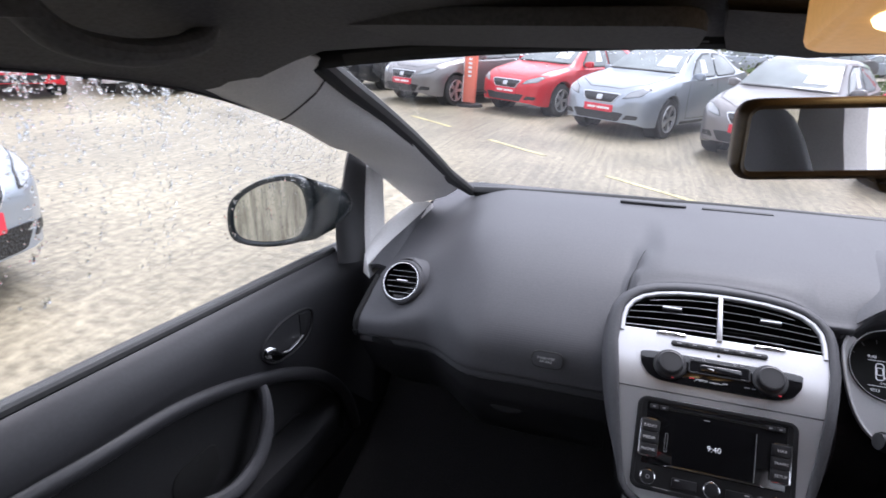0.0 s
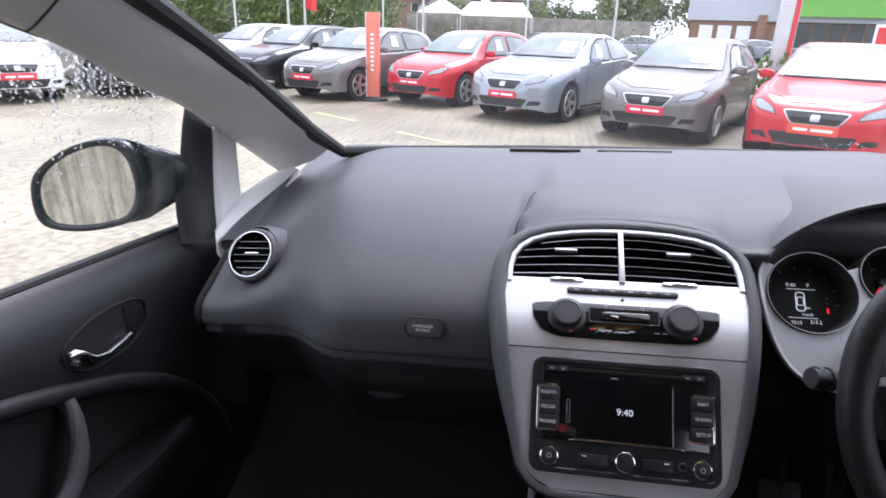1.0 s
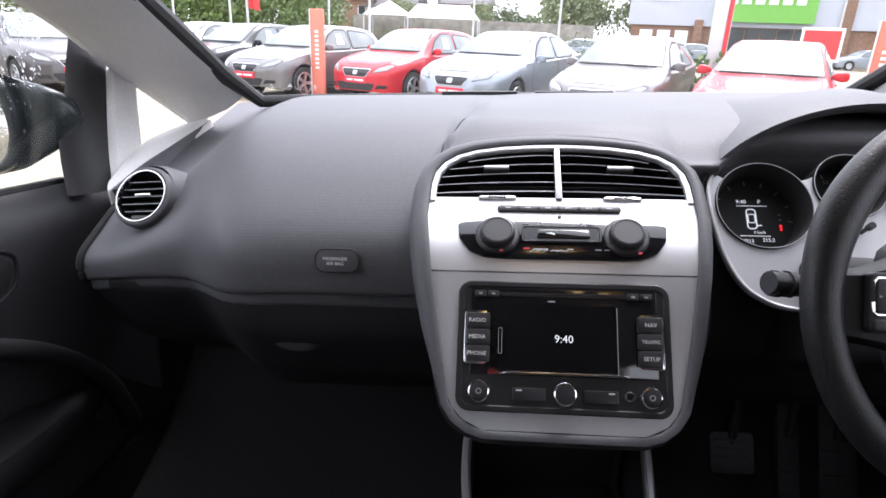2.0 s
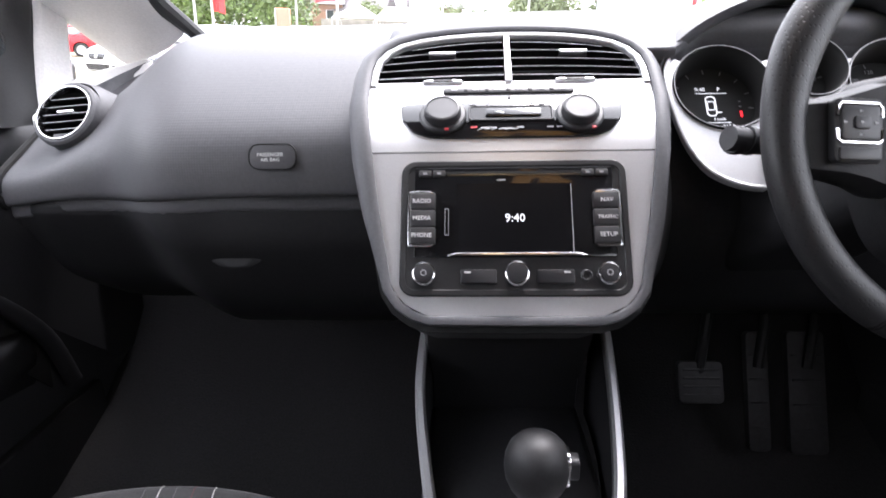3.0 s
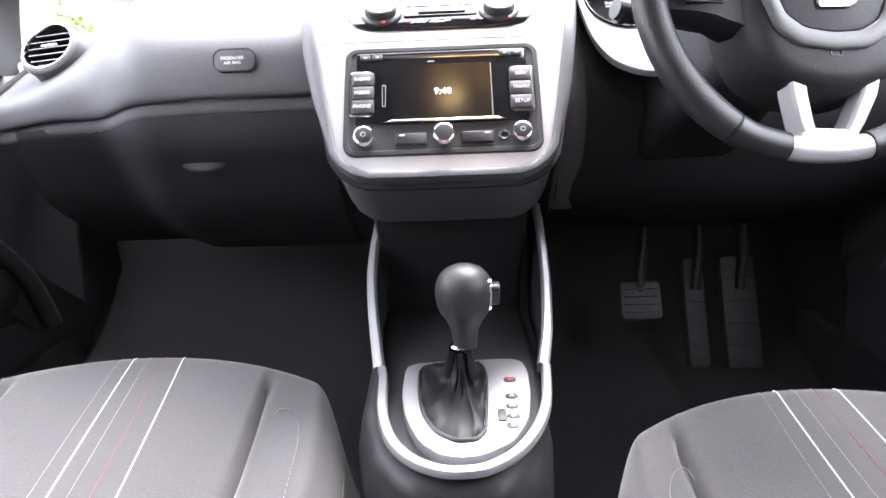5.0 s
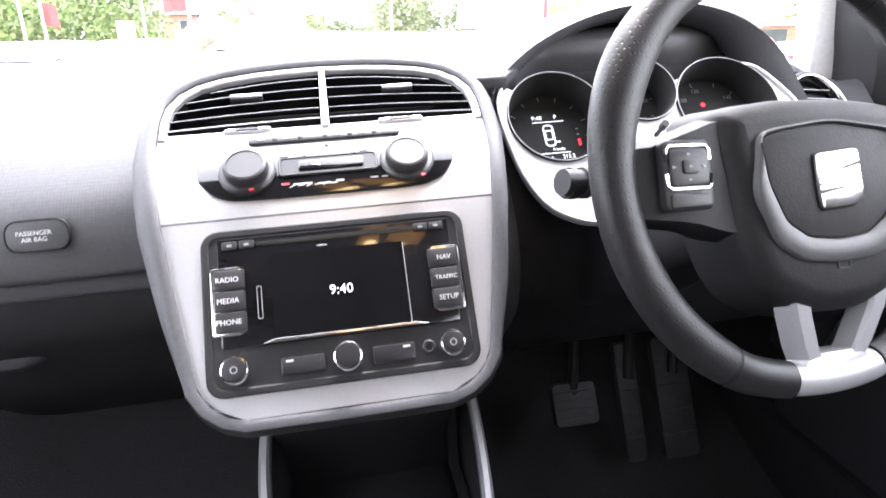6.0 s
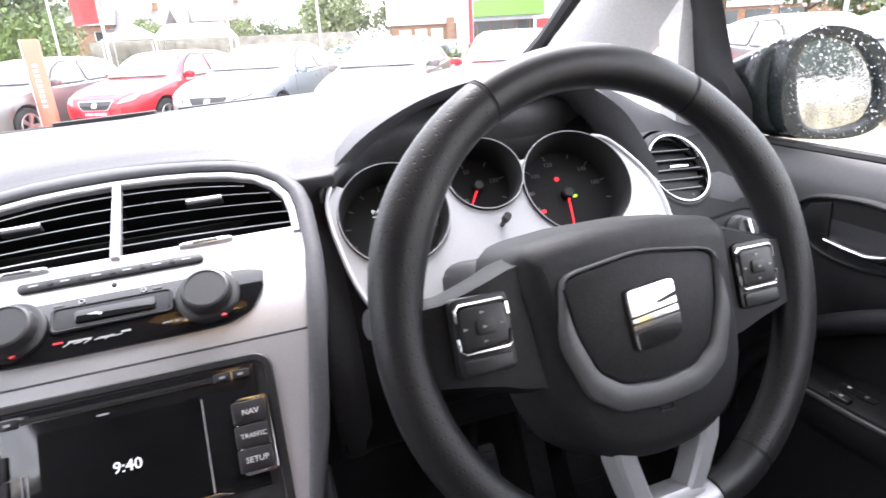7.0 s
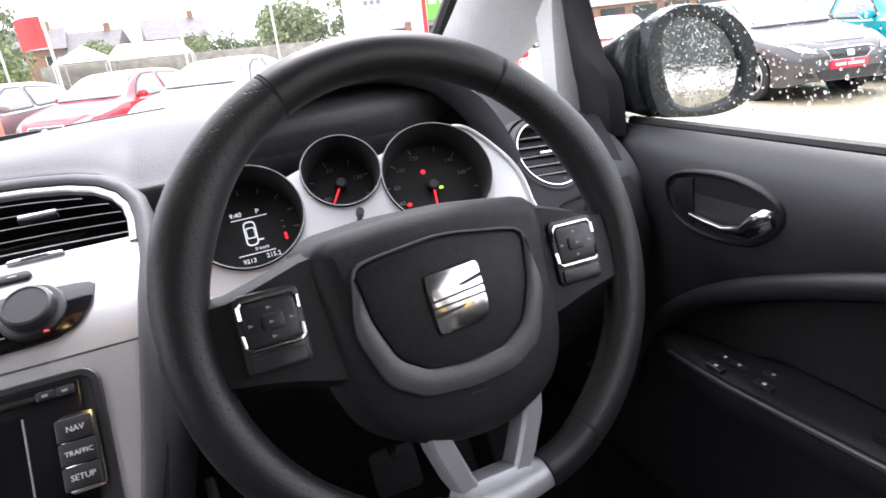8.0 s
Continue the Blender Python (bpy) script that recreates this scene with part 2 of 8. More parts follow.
def circ(cu, cs, r, n=24, rs=None, a0=0.0):
    rs = r if rs is None else rs
    return [(cu + r * math.cos(a0 + 2 * math.pi * i / n), cs + rs * math.sin(a0 + 2 * math.pi * i / n)) for i in range(n)]


def rrect(cu, cs, w, h, r, n=4):
    r = min(r, w / 2 - 1e-5, h / 2 - 1e-5)
    out = []
    for k, (sx, sy) in enumerate(((1, 1), (-1, 1), (-1, -1), (1, -1))):
        for i in range(n + 1):
            a = math.pi / 2 * (k + i / n)
            out.append((cu + sx * (w / 2 - r) + r * math.cos(a), cs + sy * (h / 2 - r) + r * math.sin(a)))
    return out


def rounded(points, r=0.1, n=3):
    """A closed outline with its corners cut round (r: share of each side)."""
    out = []
    m = len(points)
    for i in range(m):
        a, b, c = (Vector(points[(i + k) % m]) for k in (-1, 0, 1))
        p, q = b.lerp(a, r), b.lerp(c, r)
        for j in range(n + 1):
            f = j / n
            v = p.lerp(b, f).lerp(b.lerp(q, f), f)
            out.append((v.x, v.y))
    return out


def inset(outline, d):
    """The outline moved inwards by d (counter-clockwise outlines)."""
    m = len(outline)
    area = sum(outline[i][0] * outline[(i + 1) % m][1] - outline[(i + 1) % m][0] * outline[i][1] for i in range(m))
    s = 1 if area > 0 else -1
    out = []
    for i in range(m):
        a, b, c = Vector(outline[i - 1]), Vector(outline[i]), Vector(outline[(i + 1) % m])
        e, f = (b - a), (c - b)
        if e.length < 1e-9:
            e = f
        if f.length < 1e-9:
            f = e
        n = Vector((-e.y, e.x)).normalized() + Vector((-f.y, f.x)).normalized()
        if n.length < 1e-6:
            n = Vector((-e.y, e.x))
        n.normalize()
        out.append((b.x + s * d * n.x, b.y + s * d * n.y))
    return out


def bridge(bm, ra, rb, closed=True):
    m = len(ra)
    for i in range(m if closed else m - 1):
        j = (i + 1) % m
        try:
            bm.faces.new((ra[i], ra[j], rb[j], rb[i]))
        except ValueError:
            pass


def prism(bm, outline, h0, h1, fn=ident, bevel=0.0, floor=True):
    """A plate over an outline from h0 to h1, with a rounded upper edge."""
    rings = [[bm.verts.new(fn(u, s, h0)) for u, s in outline]]
    if bevel:
        rings.append([bm.verts.new(fn(u, s, h1 - bevel)) for u, s in outline])
        for f, g in ((0.3, 0.7), (1.0, 1.0)):
            rings.append([bm.verts.new(fn(u, s, h1 - bevel * (1 - g))) for u, s in inset(outline, bevel * f)])
    else:
        rings.append([bm.verts.new(fn(u, s, h1)) for u, s in outline])
    for a, b in zip(rings, rings[1:]):
        bridge(bm, a, b)
    bm.faces.new(rings[-1])
    if floor:
        bm.faces.new(rings[0])
    return bm


def ring_prism(bm, outer, inner, h0, h1, fn=ident, bevel=0.0):
    """A frame between two outlines of equal count."""
    b = bevel
    loops = [(outer, h0), (outer, h1 - b)]
    if b:
        loops.append((inset(outer, b), h1))
        loops.append((inset(inner, -b), h1))
    else:
        loops[-1] = (outer, h1)
        loops.append((inner, h1))
    loops += [(inner, h1 - b), (inner, h0)] if b else [(inner, h0)]
    rings = [[bm.verts.new(fn(u, s, h)) for u, s in o] for o, h in loops]
    for x, y in zip(rings, rings[1:] + rings[:1]):
        bridge(bm, x, y)
    return bm


def box(bm, c, size, m=None, bevel=0.0):
    """A box with bevelled edges, centred at c."""
    w, d, h = size
    start = len(bm.verts)
    prism(bm, rrect(0, 0, w, d, max(bevel, 1e-4), 2 if bevel else 1), -h / 2, h / 2, lambda a, b, z: Vector(c) + Vector((a, b, z)), bevel)
    bm.verts.ensure_lookup_table()
    if m is not None:
        for v in bm.verts[start:]:
            v.co = m @ v.co
    return bm


def lathe(bm, profile, fn=ident, n=24, close=True):
    """Turns (r, h) about the axis of fn's h."""
    rings = []
    for r, h in profile:
        rings.append([bm.verts.new(fn(r * math.cos(2 * math.pi * i / n), r * math.sin(2 * math.pi * i / n), h)) for i in range(n)])
    for a, b in zip(rings, rings[1:]):
        bridge(bm, a, b)
    if close:
        bm.faces.new(rings[-1])
        bm.faces.new(rings[0])
    return bm


def tube(bm, pts, r, n=10, closed=False, flat=1.0, up=(0, 0, 1), caps=True):
    """A tube along points; r is one radius or one for each point; flat squeezes it along up."""
    pts = [Vector(p) for p in pts]
    rs = r if isinstance(r, (list, tuple)) else [r] * len(pts)
    rings = []
    m = len(pts)
    for i, p in enumerate(pts):
        a = pts[(i - 1) % m] if closed or i else p
        b = pts[(i + 1) % m] if closed or i < m - 1 else p
        t = (b - a).normalized()
        side = t.cross(Vector(up))
        if side.length < 1e-4:
            side = t.cross(Vector((1, 0, 0)))
        side.normalize()
        v = side.cross(t).normalized()
        rings.append([bm.verts.new(p + rs[i] * (math.cos(2 * math.pi * k / n) * side + flat * math.sin(2 * math.pi * k / n) * v)) for k in range(n)])
    for a, b in zip(rings, rings[1:]):
        bridge(bm, a, b)
    if closed:
        bridge(bm, rings[-1], rings[0])
    elif caps:
        bm.faces.new(rings[0])
        bm.faces.new(rings[-1])
    return bm


def spline(points, n=8, closed=False):
    """A smooth curve through points."""
    P = [Vector(p) for p in points]
    m = len(P)
    out = []
    for i in range(m if closed else m - 1):
        if closed:
            a, b, c, d = P[(i - 1) % m], P[i], P[(i + 1) % m], P[(i + 2) % m]
        else:
            a, b, c, d = P[max(i - 1, 0)], P[i], P[i + 1], P[min(i + 2, m - 1)]
        for j in range(n):
            t = j / n
            out.append(0.5 * ((2 * b) + (c - a) * t + (2 * a - 5 * b + 4 * c - d) * t * t + (3 * b - a - 3 * c + d) * t ** 3))
    if not closed:
        out.append(P[-1])
    return out


def loft(bm, rings, closed=True, caps=False):
    vs = [[bm.verts.new(p) for p in r] for r in rings]
    for a, b in zip(vs, vs[1:]):
        bridge(bm, a, b, closed)
    if caps:
        bm.faces.new(vs[0])
        bm.faces.new(vs[-1])
    return bm


def sheet(bm, rows, thick=0.0, direction=(0, 0, -1)):
    """A grid of points as a sheet; with thick a closed slab along direction."""
    top = [[bm.verts.new(p) for p in r] for r in rows]
    for a, b in zip(top, top[1:]):
        bridge(bm, a, b, False)
    if thick:
        d = Vector(direction) * thick
        low = [[bm.verts.new(Vector(p) + d) for p in r] for r in rows]
        for a, b in zip(low, low[1:]):
            bridge(bm, a, b, False)
        bridge(bm, top[0], low[0], False)
        bridge(bm, top[-1], low[-1], False)
        bridge(bm, [r[0] for r in top], [r[0] for r in low], False)
        bridge(bm, [r[-1] for r in top], [r[-1] for r in low], False)
    return bm


def lerp(a, b, f):
    return a + (b - a) * f


def smooth(e0, e1, x):
    t = min(1.0, max(0.0, (x - e0) / (e1 - e0)))
    return t * t * (3 - 2 * t)


def table(x, pairs):
    """Straight interpolation in a table of (x, value)."""
    if x <= pairs[0][0]:
        return pairs[0][1]
    for (x0, y0), (x1, y1) in zip(pairs, pairs[1:]):
        if x <= x1:
            return lerp(y0, y1, (x - x0) / (x1 - x0))
    return pairs[-1][1]


def curve(x, pairs):
    """Smooth interpolation in a table."""
    pts = [p[0] for p in pairs]
    if x <= pts[0]:
        return pairs[0][1]
    if x >= pts[-1]:
        return pairs[-1][1]
    for i in range(len(pairs) - 1):
        if x <= pts[i + 1]:
            x0, x1 = pts[i], pts[i + 1]
            y0, y1 = pairs[i][1], pairs[i + 1][1]
            m0 = (y1 - pairs[max(i - 1, 0)][1]) / (x1 - pts[max(i - 1, 0)])
            m1 = (pairs[min(i + 2, len(pairs) - 1)][1] - y0) / (pts[min(i + 2, len(pairs) - 1)] - x0)
            d = x1 - x0
            t = (x - x0) / d
            return (2 * t ** 3 - 3 * t * t + 1) * y0 + (t ** 3 - 2 * t * t + t) * d * m0 + (3 * t * t - 2 * t ** 3) * y1 + (t ** 3 - t * t) * d * m1


def lettering(text, size, fn, u, s, h, mat, parent, name="lettering", centre=True, turn=0.0):
    """Letters laid on a mapped surface."""
    cu = bpy.data.curves.new("letters", "FONT")
    cu.body = text
    cu.size = size
    cu.align_x = "CENTER" if centre else "LEFT"
    cu.align_y = "CENTER"
    cu.resolution_u = 2
    cu.extrude = 0.0
    tmp = bpy.data.objects.new("letters", cu)
    scene.collection.objects.link(tmp)
    dg = bpy.context.evaluated_depsgraph_get()
    me = bpy.data.meshes.new_from_object(tmp.evaluated_get(dg))
    bpy.data.objects.remove(tmp)
    bpy.data.curves.remove(cu)
    c, sn = math.cos(turn), math.sin(turn)
    bm = bmesh.new()
    bm.from_mesh(me)
    bpy.data.meshes.remove(me)
    for v in bm.verts:
        a, b = v.co.x, v.co.y
        v.co = fn(u + c * a - sn * b, s + sn * a + c * b, h)
    ext = bmesh.ops.extrude_face_region(bm, geom=bm.faces[:])
    lift = fn(u, s, h + 0.0004) - fn(u, s, h)
    for v in ext["geom"]:
        if isinstance(v, bmesh.types.BMVert):
            v.co += lift
    return part(name, bm, mat, parent, smooth=0)


def bar(u0, u1, s, w, h, fn, mat, parent, name="printed_mark"):
    bm = bmesh.new()
    prism(bm, [(u0, s - w / 2), (u1, s - w / 2), (u1, s + w / 2), (u0, s + w / 2)], h, h + 0.0005, fn)
    return part(name, bm, mat, parent, smooth=0)


# ---- the car's dashboard ----
def centre_profile(s):
    """The centre panel's line from its lower edge upwards: y, z and its lean in degrees."""
    y, z, at, d = -0.008, 0.765, 0.0, 0.002
    while at < s:
        k = min(d, s - at)
        a = radians(33 + 21 * min(1.0, max(0.0, (at - 0.138) / 0.045)))
        y += k * math.sin(a)
        z += k * math.cos(a)
        at += k
    if s < 0:
        y += s * math.sin(radians(33))
        z += s * math.cos(radians(33))
    return y, z, radians(33 + 21 * min(1.0, max(0.0, (s - 0.138) / 0.045)))


U0 = -0.003


def panel(u, s, h=0.0):
    """A place on the centre panel: u to the right, s up along it, h out of it."""
    y, z, a = centre_profile(s)
    return Vector((u + U0, y - h * math.cos(a), z + h * math.sin(a)))


HALF = [(0.0, 0.070), (0.004, 0.083), (0.012, 0.094), (0.024, 0.102), (0.060, 0.109), (0.093, 0.115), (0.144, 0.123), (0.205, 0.1310),
        (0.245, 0.1305), (0.262, 0.1275), (0.276, 0.119), (0.287, 0.105), (0.2945, 0.085), (0.2995, 0.058), (0.302, 0.030), (0.3030, 0.0)]


def panel_outline(grow=0.0):
    right = []
    for (s0, w0), (s1, w1) in zip(HALF, HALF[1:]):
        for j in range(2):
            f = j / 2
            right.append((lerp(w0, w1, f), lerp(s0, s1, f)))
    right.append((0.0, 0.3030))
    low = [(0.0, -0.0005), (0.035, -0.0003)]
    pts = low + right
    loop = pts + [(-u, s) for u, s in reversed(pts[1:-1])]
    return inset(loop, -grow) if grow else loop


ARCH = [(0.0, 0.3030), (0.030, 0.302), (0.058, 0.2995), (0.085, 0.2945), (0.105, 0.287), (0.119, 0.276), (0.1275, 0.262), (0.1305, 0.245), (0.150, 0.225)]


def pad_section(x):
    """The upper pad's line at x, from its lower lip to the windscreen; over the centre panel it rises into a dome."""
    lip = 0.006 * smooth(-0.42, -0.26, x)
    side = [(0.21, 0.846 + lip), (0.150, 0.837 + lip), (0.1205, 0.8290 + lip), (0.1145, 0.848), (0.126, 0.892), (0.180, 0.934), (0.255, 0.972), (0.35, 0.995), (0.50, 1.004), (0.62, 1.000), (0.74, 0.985)]
    p = panel(0.0, table(min(abs(x - U0), 0.150 if x < 0 else 0.1275), ARCH) + 0.013, -0.003)
    zt = lerp(0.984, 1.006, smooth(-0.175, -0.075, x))
    dome = [(p.y + 0.06, p.z - 0.09), (p.y + 0.03, p.z - 0.05), (p.y + 0.010, p.z - 0.018), (p.y, p.z), (p.y + 0.010, p.z + 0.0065), (lerp(p.y, 0.275, 0.45), lerp(p.z, zt, 0.45) + 0.006), (0.275, zt), (0.35, zt + 0.004), (0.48, 1.010), (0.62, 1.003), (0.74, 0.985)]
    hood = [(0.30, 0.90), (0.26, 0.93), (0.235, 0.955), (0.222, 0.974), (0.219, 0.987), (0.228, 0.997), (0.262, 1.005), (0.34, 1.010), (0.48, 1.012), (0.62, 1.003), (0.74, 0.985)]
    q = smooth(0.160, 0.200, x)
    e = smooth(0.34, 0.47, abs(x)) * (0.086 if x < 0 else 0.058)
    cut = smooth(0.50, 0.615, abs(x))
    fall = smooth(0.40, 0.56, -x)
    out = []
    for k, ((ya, za), (yd, zd), (yh, zh)) in enumerate(zip(side, dome, hood)):
        f = 1 - k / 10
        half, mid_x = ((0.005, -0.124), (0.009, -0.131), (0.014, -0.119), (0.022, -0.098), (0.06, -0.03))[max(0, min(4, k - 4))]
        w = smooth(mid_x - half, mid_x + half, x) * (1 - smooth(0.478 - half * 1.2, 0.478 + half * 0.8, x))
        yb, zb = lerp(yd, yh, q), lerp(zd, zh, q)
        out.append(Vector((x, lerp(ya, yb, w) + e * min(1, f * 1.6) + cut * 0.02 * f, lerp(za, zb, w) - e * 0.25 * f - (cut * (0.012 + 0.034 * smooth(4, 7, k)) if x > 0 else 0.012 * cut + fall * (0.0, 0.0, 0.0, 0.012, 0.034, 0.058, 0.072, 0.083, 0.060, 0.034, 0.0)[k]))))
    return out


dash = thing("dashboard", "dark grey grained plastic dashboard of a parked car", "dashboard")
xs = sorted(set([-0.598 + 0.02 * i for i in range(61)] + [-0.172, -0.165, -0.162, -0.1595, -0.157, -0.1545, -0.152, -0.147, -0.142, -0.132, -0.127, -0.122, -0.112, -0.106, -0.099, -0.092, -0.084, -0.074, 0.117, 0.127, 0.132, 0.137, 0.150, 0.155, 0.465, 0.475, 0.49, 0.615]))
bm = bmesh.new()
sheet(bm, [spline(pad_section(x), 4) for x in xs], 0.02, (0, 0.45, -0.9))
edge = spline(pad_section(-0.598), 4)
corner = spline([(-0.633, 0.350, 0.888), (-0.630, 0.390, 0.902), (-0.622, 0.430, 0.915), (-0.610, 0.485, 0.930), (-0.598, 0.545, 0.946), (-0.592, 0.602, 0.958)], 4)
sheet(bm, [[lerp(e, q, f) + Vector((0, 0, 0.004 * math.sin(math.pi * f))) for e, q in ((min(edge[14:], key=lambda v: abs(v.y - q.y)), q) for q in corner)] for f in (0, 0.25, 0.5, 0.75, 1)], 0.012, (0, 0.45, -0.9))
part("upper_pad", bm, M_PAD, dash, smooth=50)

# dark line on the pad beside the dome over the vents, painting a fold's shade
pts = []
for q in spline([(-0.139, 0.128, 0), (-0.134, 0.170, 0), (-0.129, 0.215, 0), (-0.118, 0.280, 0), (-0.108, 0.318, 0)], 6):
    skin = min(spline(pad_section(q.x)[4:], 12), key=lambda v: abs(v.y - q.y))
    pts.append(Vector((q.x, skin.y, skin.z + 0.0002)))
bm = bmesh.new()
tube(bm, pts, [0.0014 * (1 - 0.8 * (k / (len(pts) - 1)) ** 2) for k in range(len(pts))], 8)
part("fold", bm, M_VOID, dash, "dark line painting the shade of a fold in the pad")

# dark joint where the pad's end meets the door, and a sheet darkening the gap
bm = bmesh.new()
tube(bm, [p + Vector((-0.003, 0.0, 0.0)) for p in spline(pad_section(-0.598)[2:7], 5)], 0.0055, 8)
part("end_joint", bm, M_VOID, dash)
bm = bmesh.new()
sheet(bm, [[p + Vector((0, 0.050 + 0.10 * (-0.600 - x), -0.030)) for p in spline(pad_section(x)[:7], 4)] for x in (-0.601, -0.610, -0.622)], 0.02, (0, 0.45, -0.9))
part("end_trim", bm, M_MATT, dash, "black sheet added to darken the gap between dashboard and door", smooth=50)

# glovebox and the knee panel below the pad
bm = bmesh.new()
rows = []
for i in range(40):
    x = -0.602 + 0.0119 * i
    e = smooth(0.34, 0.47, abs(x)) * 0.086 + smooth(0.54, 0.615, abs(x)) * 0.02
    up = 0.006 * smooth(-0.42, -0.26, x)
    rows.append(spline([(x, 0.160 + e, 0.8300 - 0.25 * e + up), (x, 0.1300 + e, 0.8285 - 0.25 * e + up), (x, 0.1255 + e, 0.819 - 0.25 * e + up), (x, 0.129 + e, 0.785), (x, 0.150 + e, 0.75), (x, 0.20 + e, 0.68), (x, 0.30 + e, 0.61), (x, 0.44, 0.59)], 4))
sheet(bm, rows, 0.012, (0, 0.8, 0.3))
glove = part("glovebox_lid", bm, M_HARD, dash, "dark plastic glovebox lid with a moulded pull")
bm = bmesh.new()
lathe(bm, [(0.030, -0.006), (0.026, 0.0010), (0.018, 0.0038), (0.008, 0.0050), (0.0005, 0.0053)], mx_map(pose(-0.294, 0.1455, 0.764, 62) @ Matrix.Diagonal((1.0, 0.50, 0.32, 1.0))), 28)
part("glovebox_pull", bm, M_HARD, glove)
bm = bmesh.new()
rows = []
for i in range(16):
    x = 0.130 + 0.0315 * i
    e = smooth(0.46, 0.60, x) * 0.04
    rows.append(spline([(x, 0.205 + e, 0.93), (x, 0.165 + e, 0.885), (x, 0.130 + e, 0.84), (x, 0.120 + e, 0.80), (x, 0.135 + e, 0.75), (x, 0.19 + e, 0.68), (x, 0.31 + e, 0.62), (x, 0.45, 0.60)], 4))
sheet(bm, rows, 0.012, (0, 0.8, 0.3))
part("knee_panel", bm, M_HARD, dash, smooth=50)

# soft column between the centre panel and the cluster
bm = bmesh.new()
rows = []
for x, back in ((0.126, 0.006), (0.134, 0.0), (0.147, 0.0), (0.157, 0.006)):
    rows.append(spline([(x, 0.206 + back, 0.955), (x, 0.188 + back, 0.925), (x, 0.158 + back, 0.885), (x, 0.124 + back, 0.84), (x, 0.114 + back, 0.80), (x, 0.129 + back, 0.75), (x, 0.184 + back, 0.68)], 4))
sheet(bm, rows, 0.006, (0, 0.8, 0.3))
part("side_column", bm, M_PAD, dash, smooth=50)

# airbag badge
badge_m = pose(-0.231, 0.1160, 0.8755, 90 - 15, 0, 0)
bm = bmesh.new()
prism(bm, rrect(0, 0, 0.0455, 0.0235, 0.0095, 6), -0.004, 0.0012, mx_map(badge_m), 0.001)
badge = part("airbag_badge", bm, M_PAD, dash, "rounded airbag badge with pale lettering")
bm = bmesh.new()
ring_prism(bm, rrect(0, 0, 0.0470, 0.0250, 0.0102, 6), rrect(0, 0, 0.0453, 0.0233, 0.0094, 6), -0.004, 0.0014, mx_map(badge_m))
part("badge_joint", bm, M_VOID, badge)
lettering("PASSENGER\nAIR BAG", 0.0050, mx_map(badge_m), -0.002, -0.0005, 0.0013, M_WHITE, badge)

# surround of the centre panel
bm = bmesh.new()
loops = []
for grow, h in ((0.0, -0.012), (0.0, 0.0035), (0.0025, 0.0055), (0.008, 0.0048), (0.0145, 0.0010), (0.0175, -0.004), (0.0195, -0.0095), (0.0212, -0.022), (0.0220, -0.040), (0.0225, -0.065), (0.023, -0.095), (0.023, -0.120)):
    a = panel_outline(grow)
    b = panel_outline(min(grow, 0.0125))
    low = panel_outline(min(grow, 0.0070))
    row = []
    for pa, pb, pl, p0 in zip(a, b, low, panel_outline()):
        f = (1 - smooth(-0.02, 0.06, p0[0])) * smooth(0.03, 0.15, p0[1])
        u, s = lerp(pb[0], pa[0], f), lerp(pb[1], pa[1], f)
        g = 1 - smooth(0.0, 0.09, p0[1])
        row.append(panel(lerp(u, pl[0], g), lerp(s, pl[1], g), h))
    loops.append(row)
loft(bm, loops)
part("centre_surround", bm, M_PAD, dash, "dark raised surround of the silver centre panel", smooth=50)
bm = bmesh.new()
prism(bm, [p for p in panel_outline(0.012) if p[1] < 0.229], -0.016, -0.011, panel)
part("centre_backing", bm, M_VOID, dash)

# lower centre, down to the tunnel
bm = bmesh.new()
rings = []
for z, y0, w in ((0.785, 0.040, 0.096), (0.765, 0.040, 0.092), (0.74, 0.060, 0.090), (0.70, 0.095, 0.092), (0.66, 0.125, 0.094), (0.60, 0.165, 0.092), (0.52, 0.18, 0.092)):
    rings.append([Vector((-w, 0.36, z)), Vector((-w, y0 + 0.03, z)), Vector((-w * 0.92, y0, z)), Vector((-w * 0.5, y0 - 0.004, z)), Vector((w * 0.5, y0 - 0.004, z)), Vector((w * 0.92, y0, z)), Vector((w, y0 + 0.03, z)), Vector((w, 0.36, z))])
loft(bm, rings, False)
part("lower_centre", bm, M_MATT, dash, smooth=50)


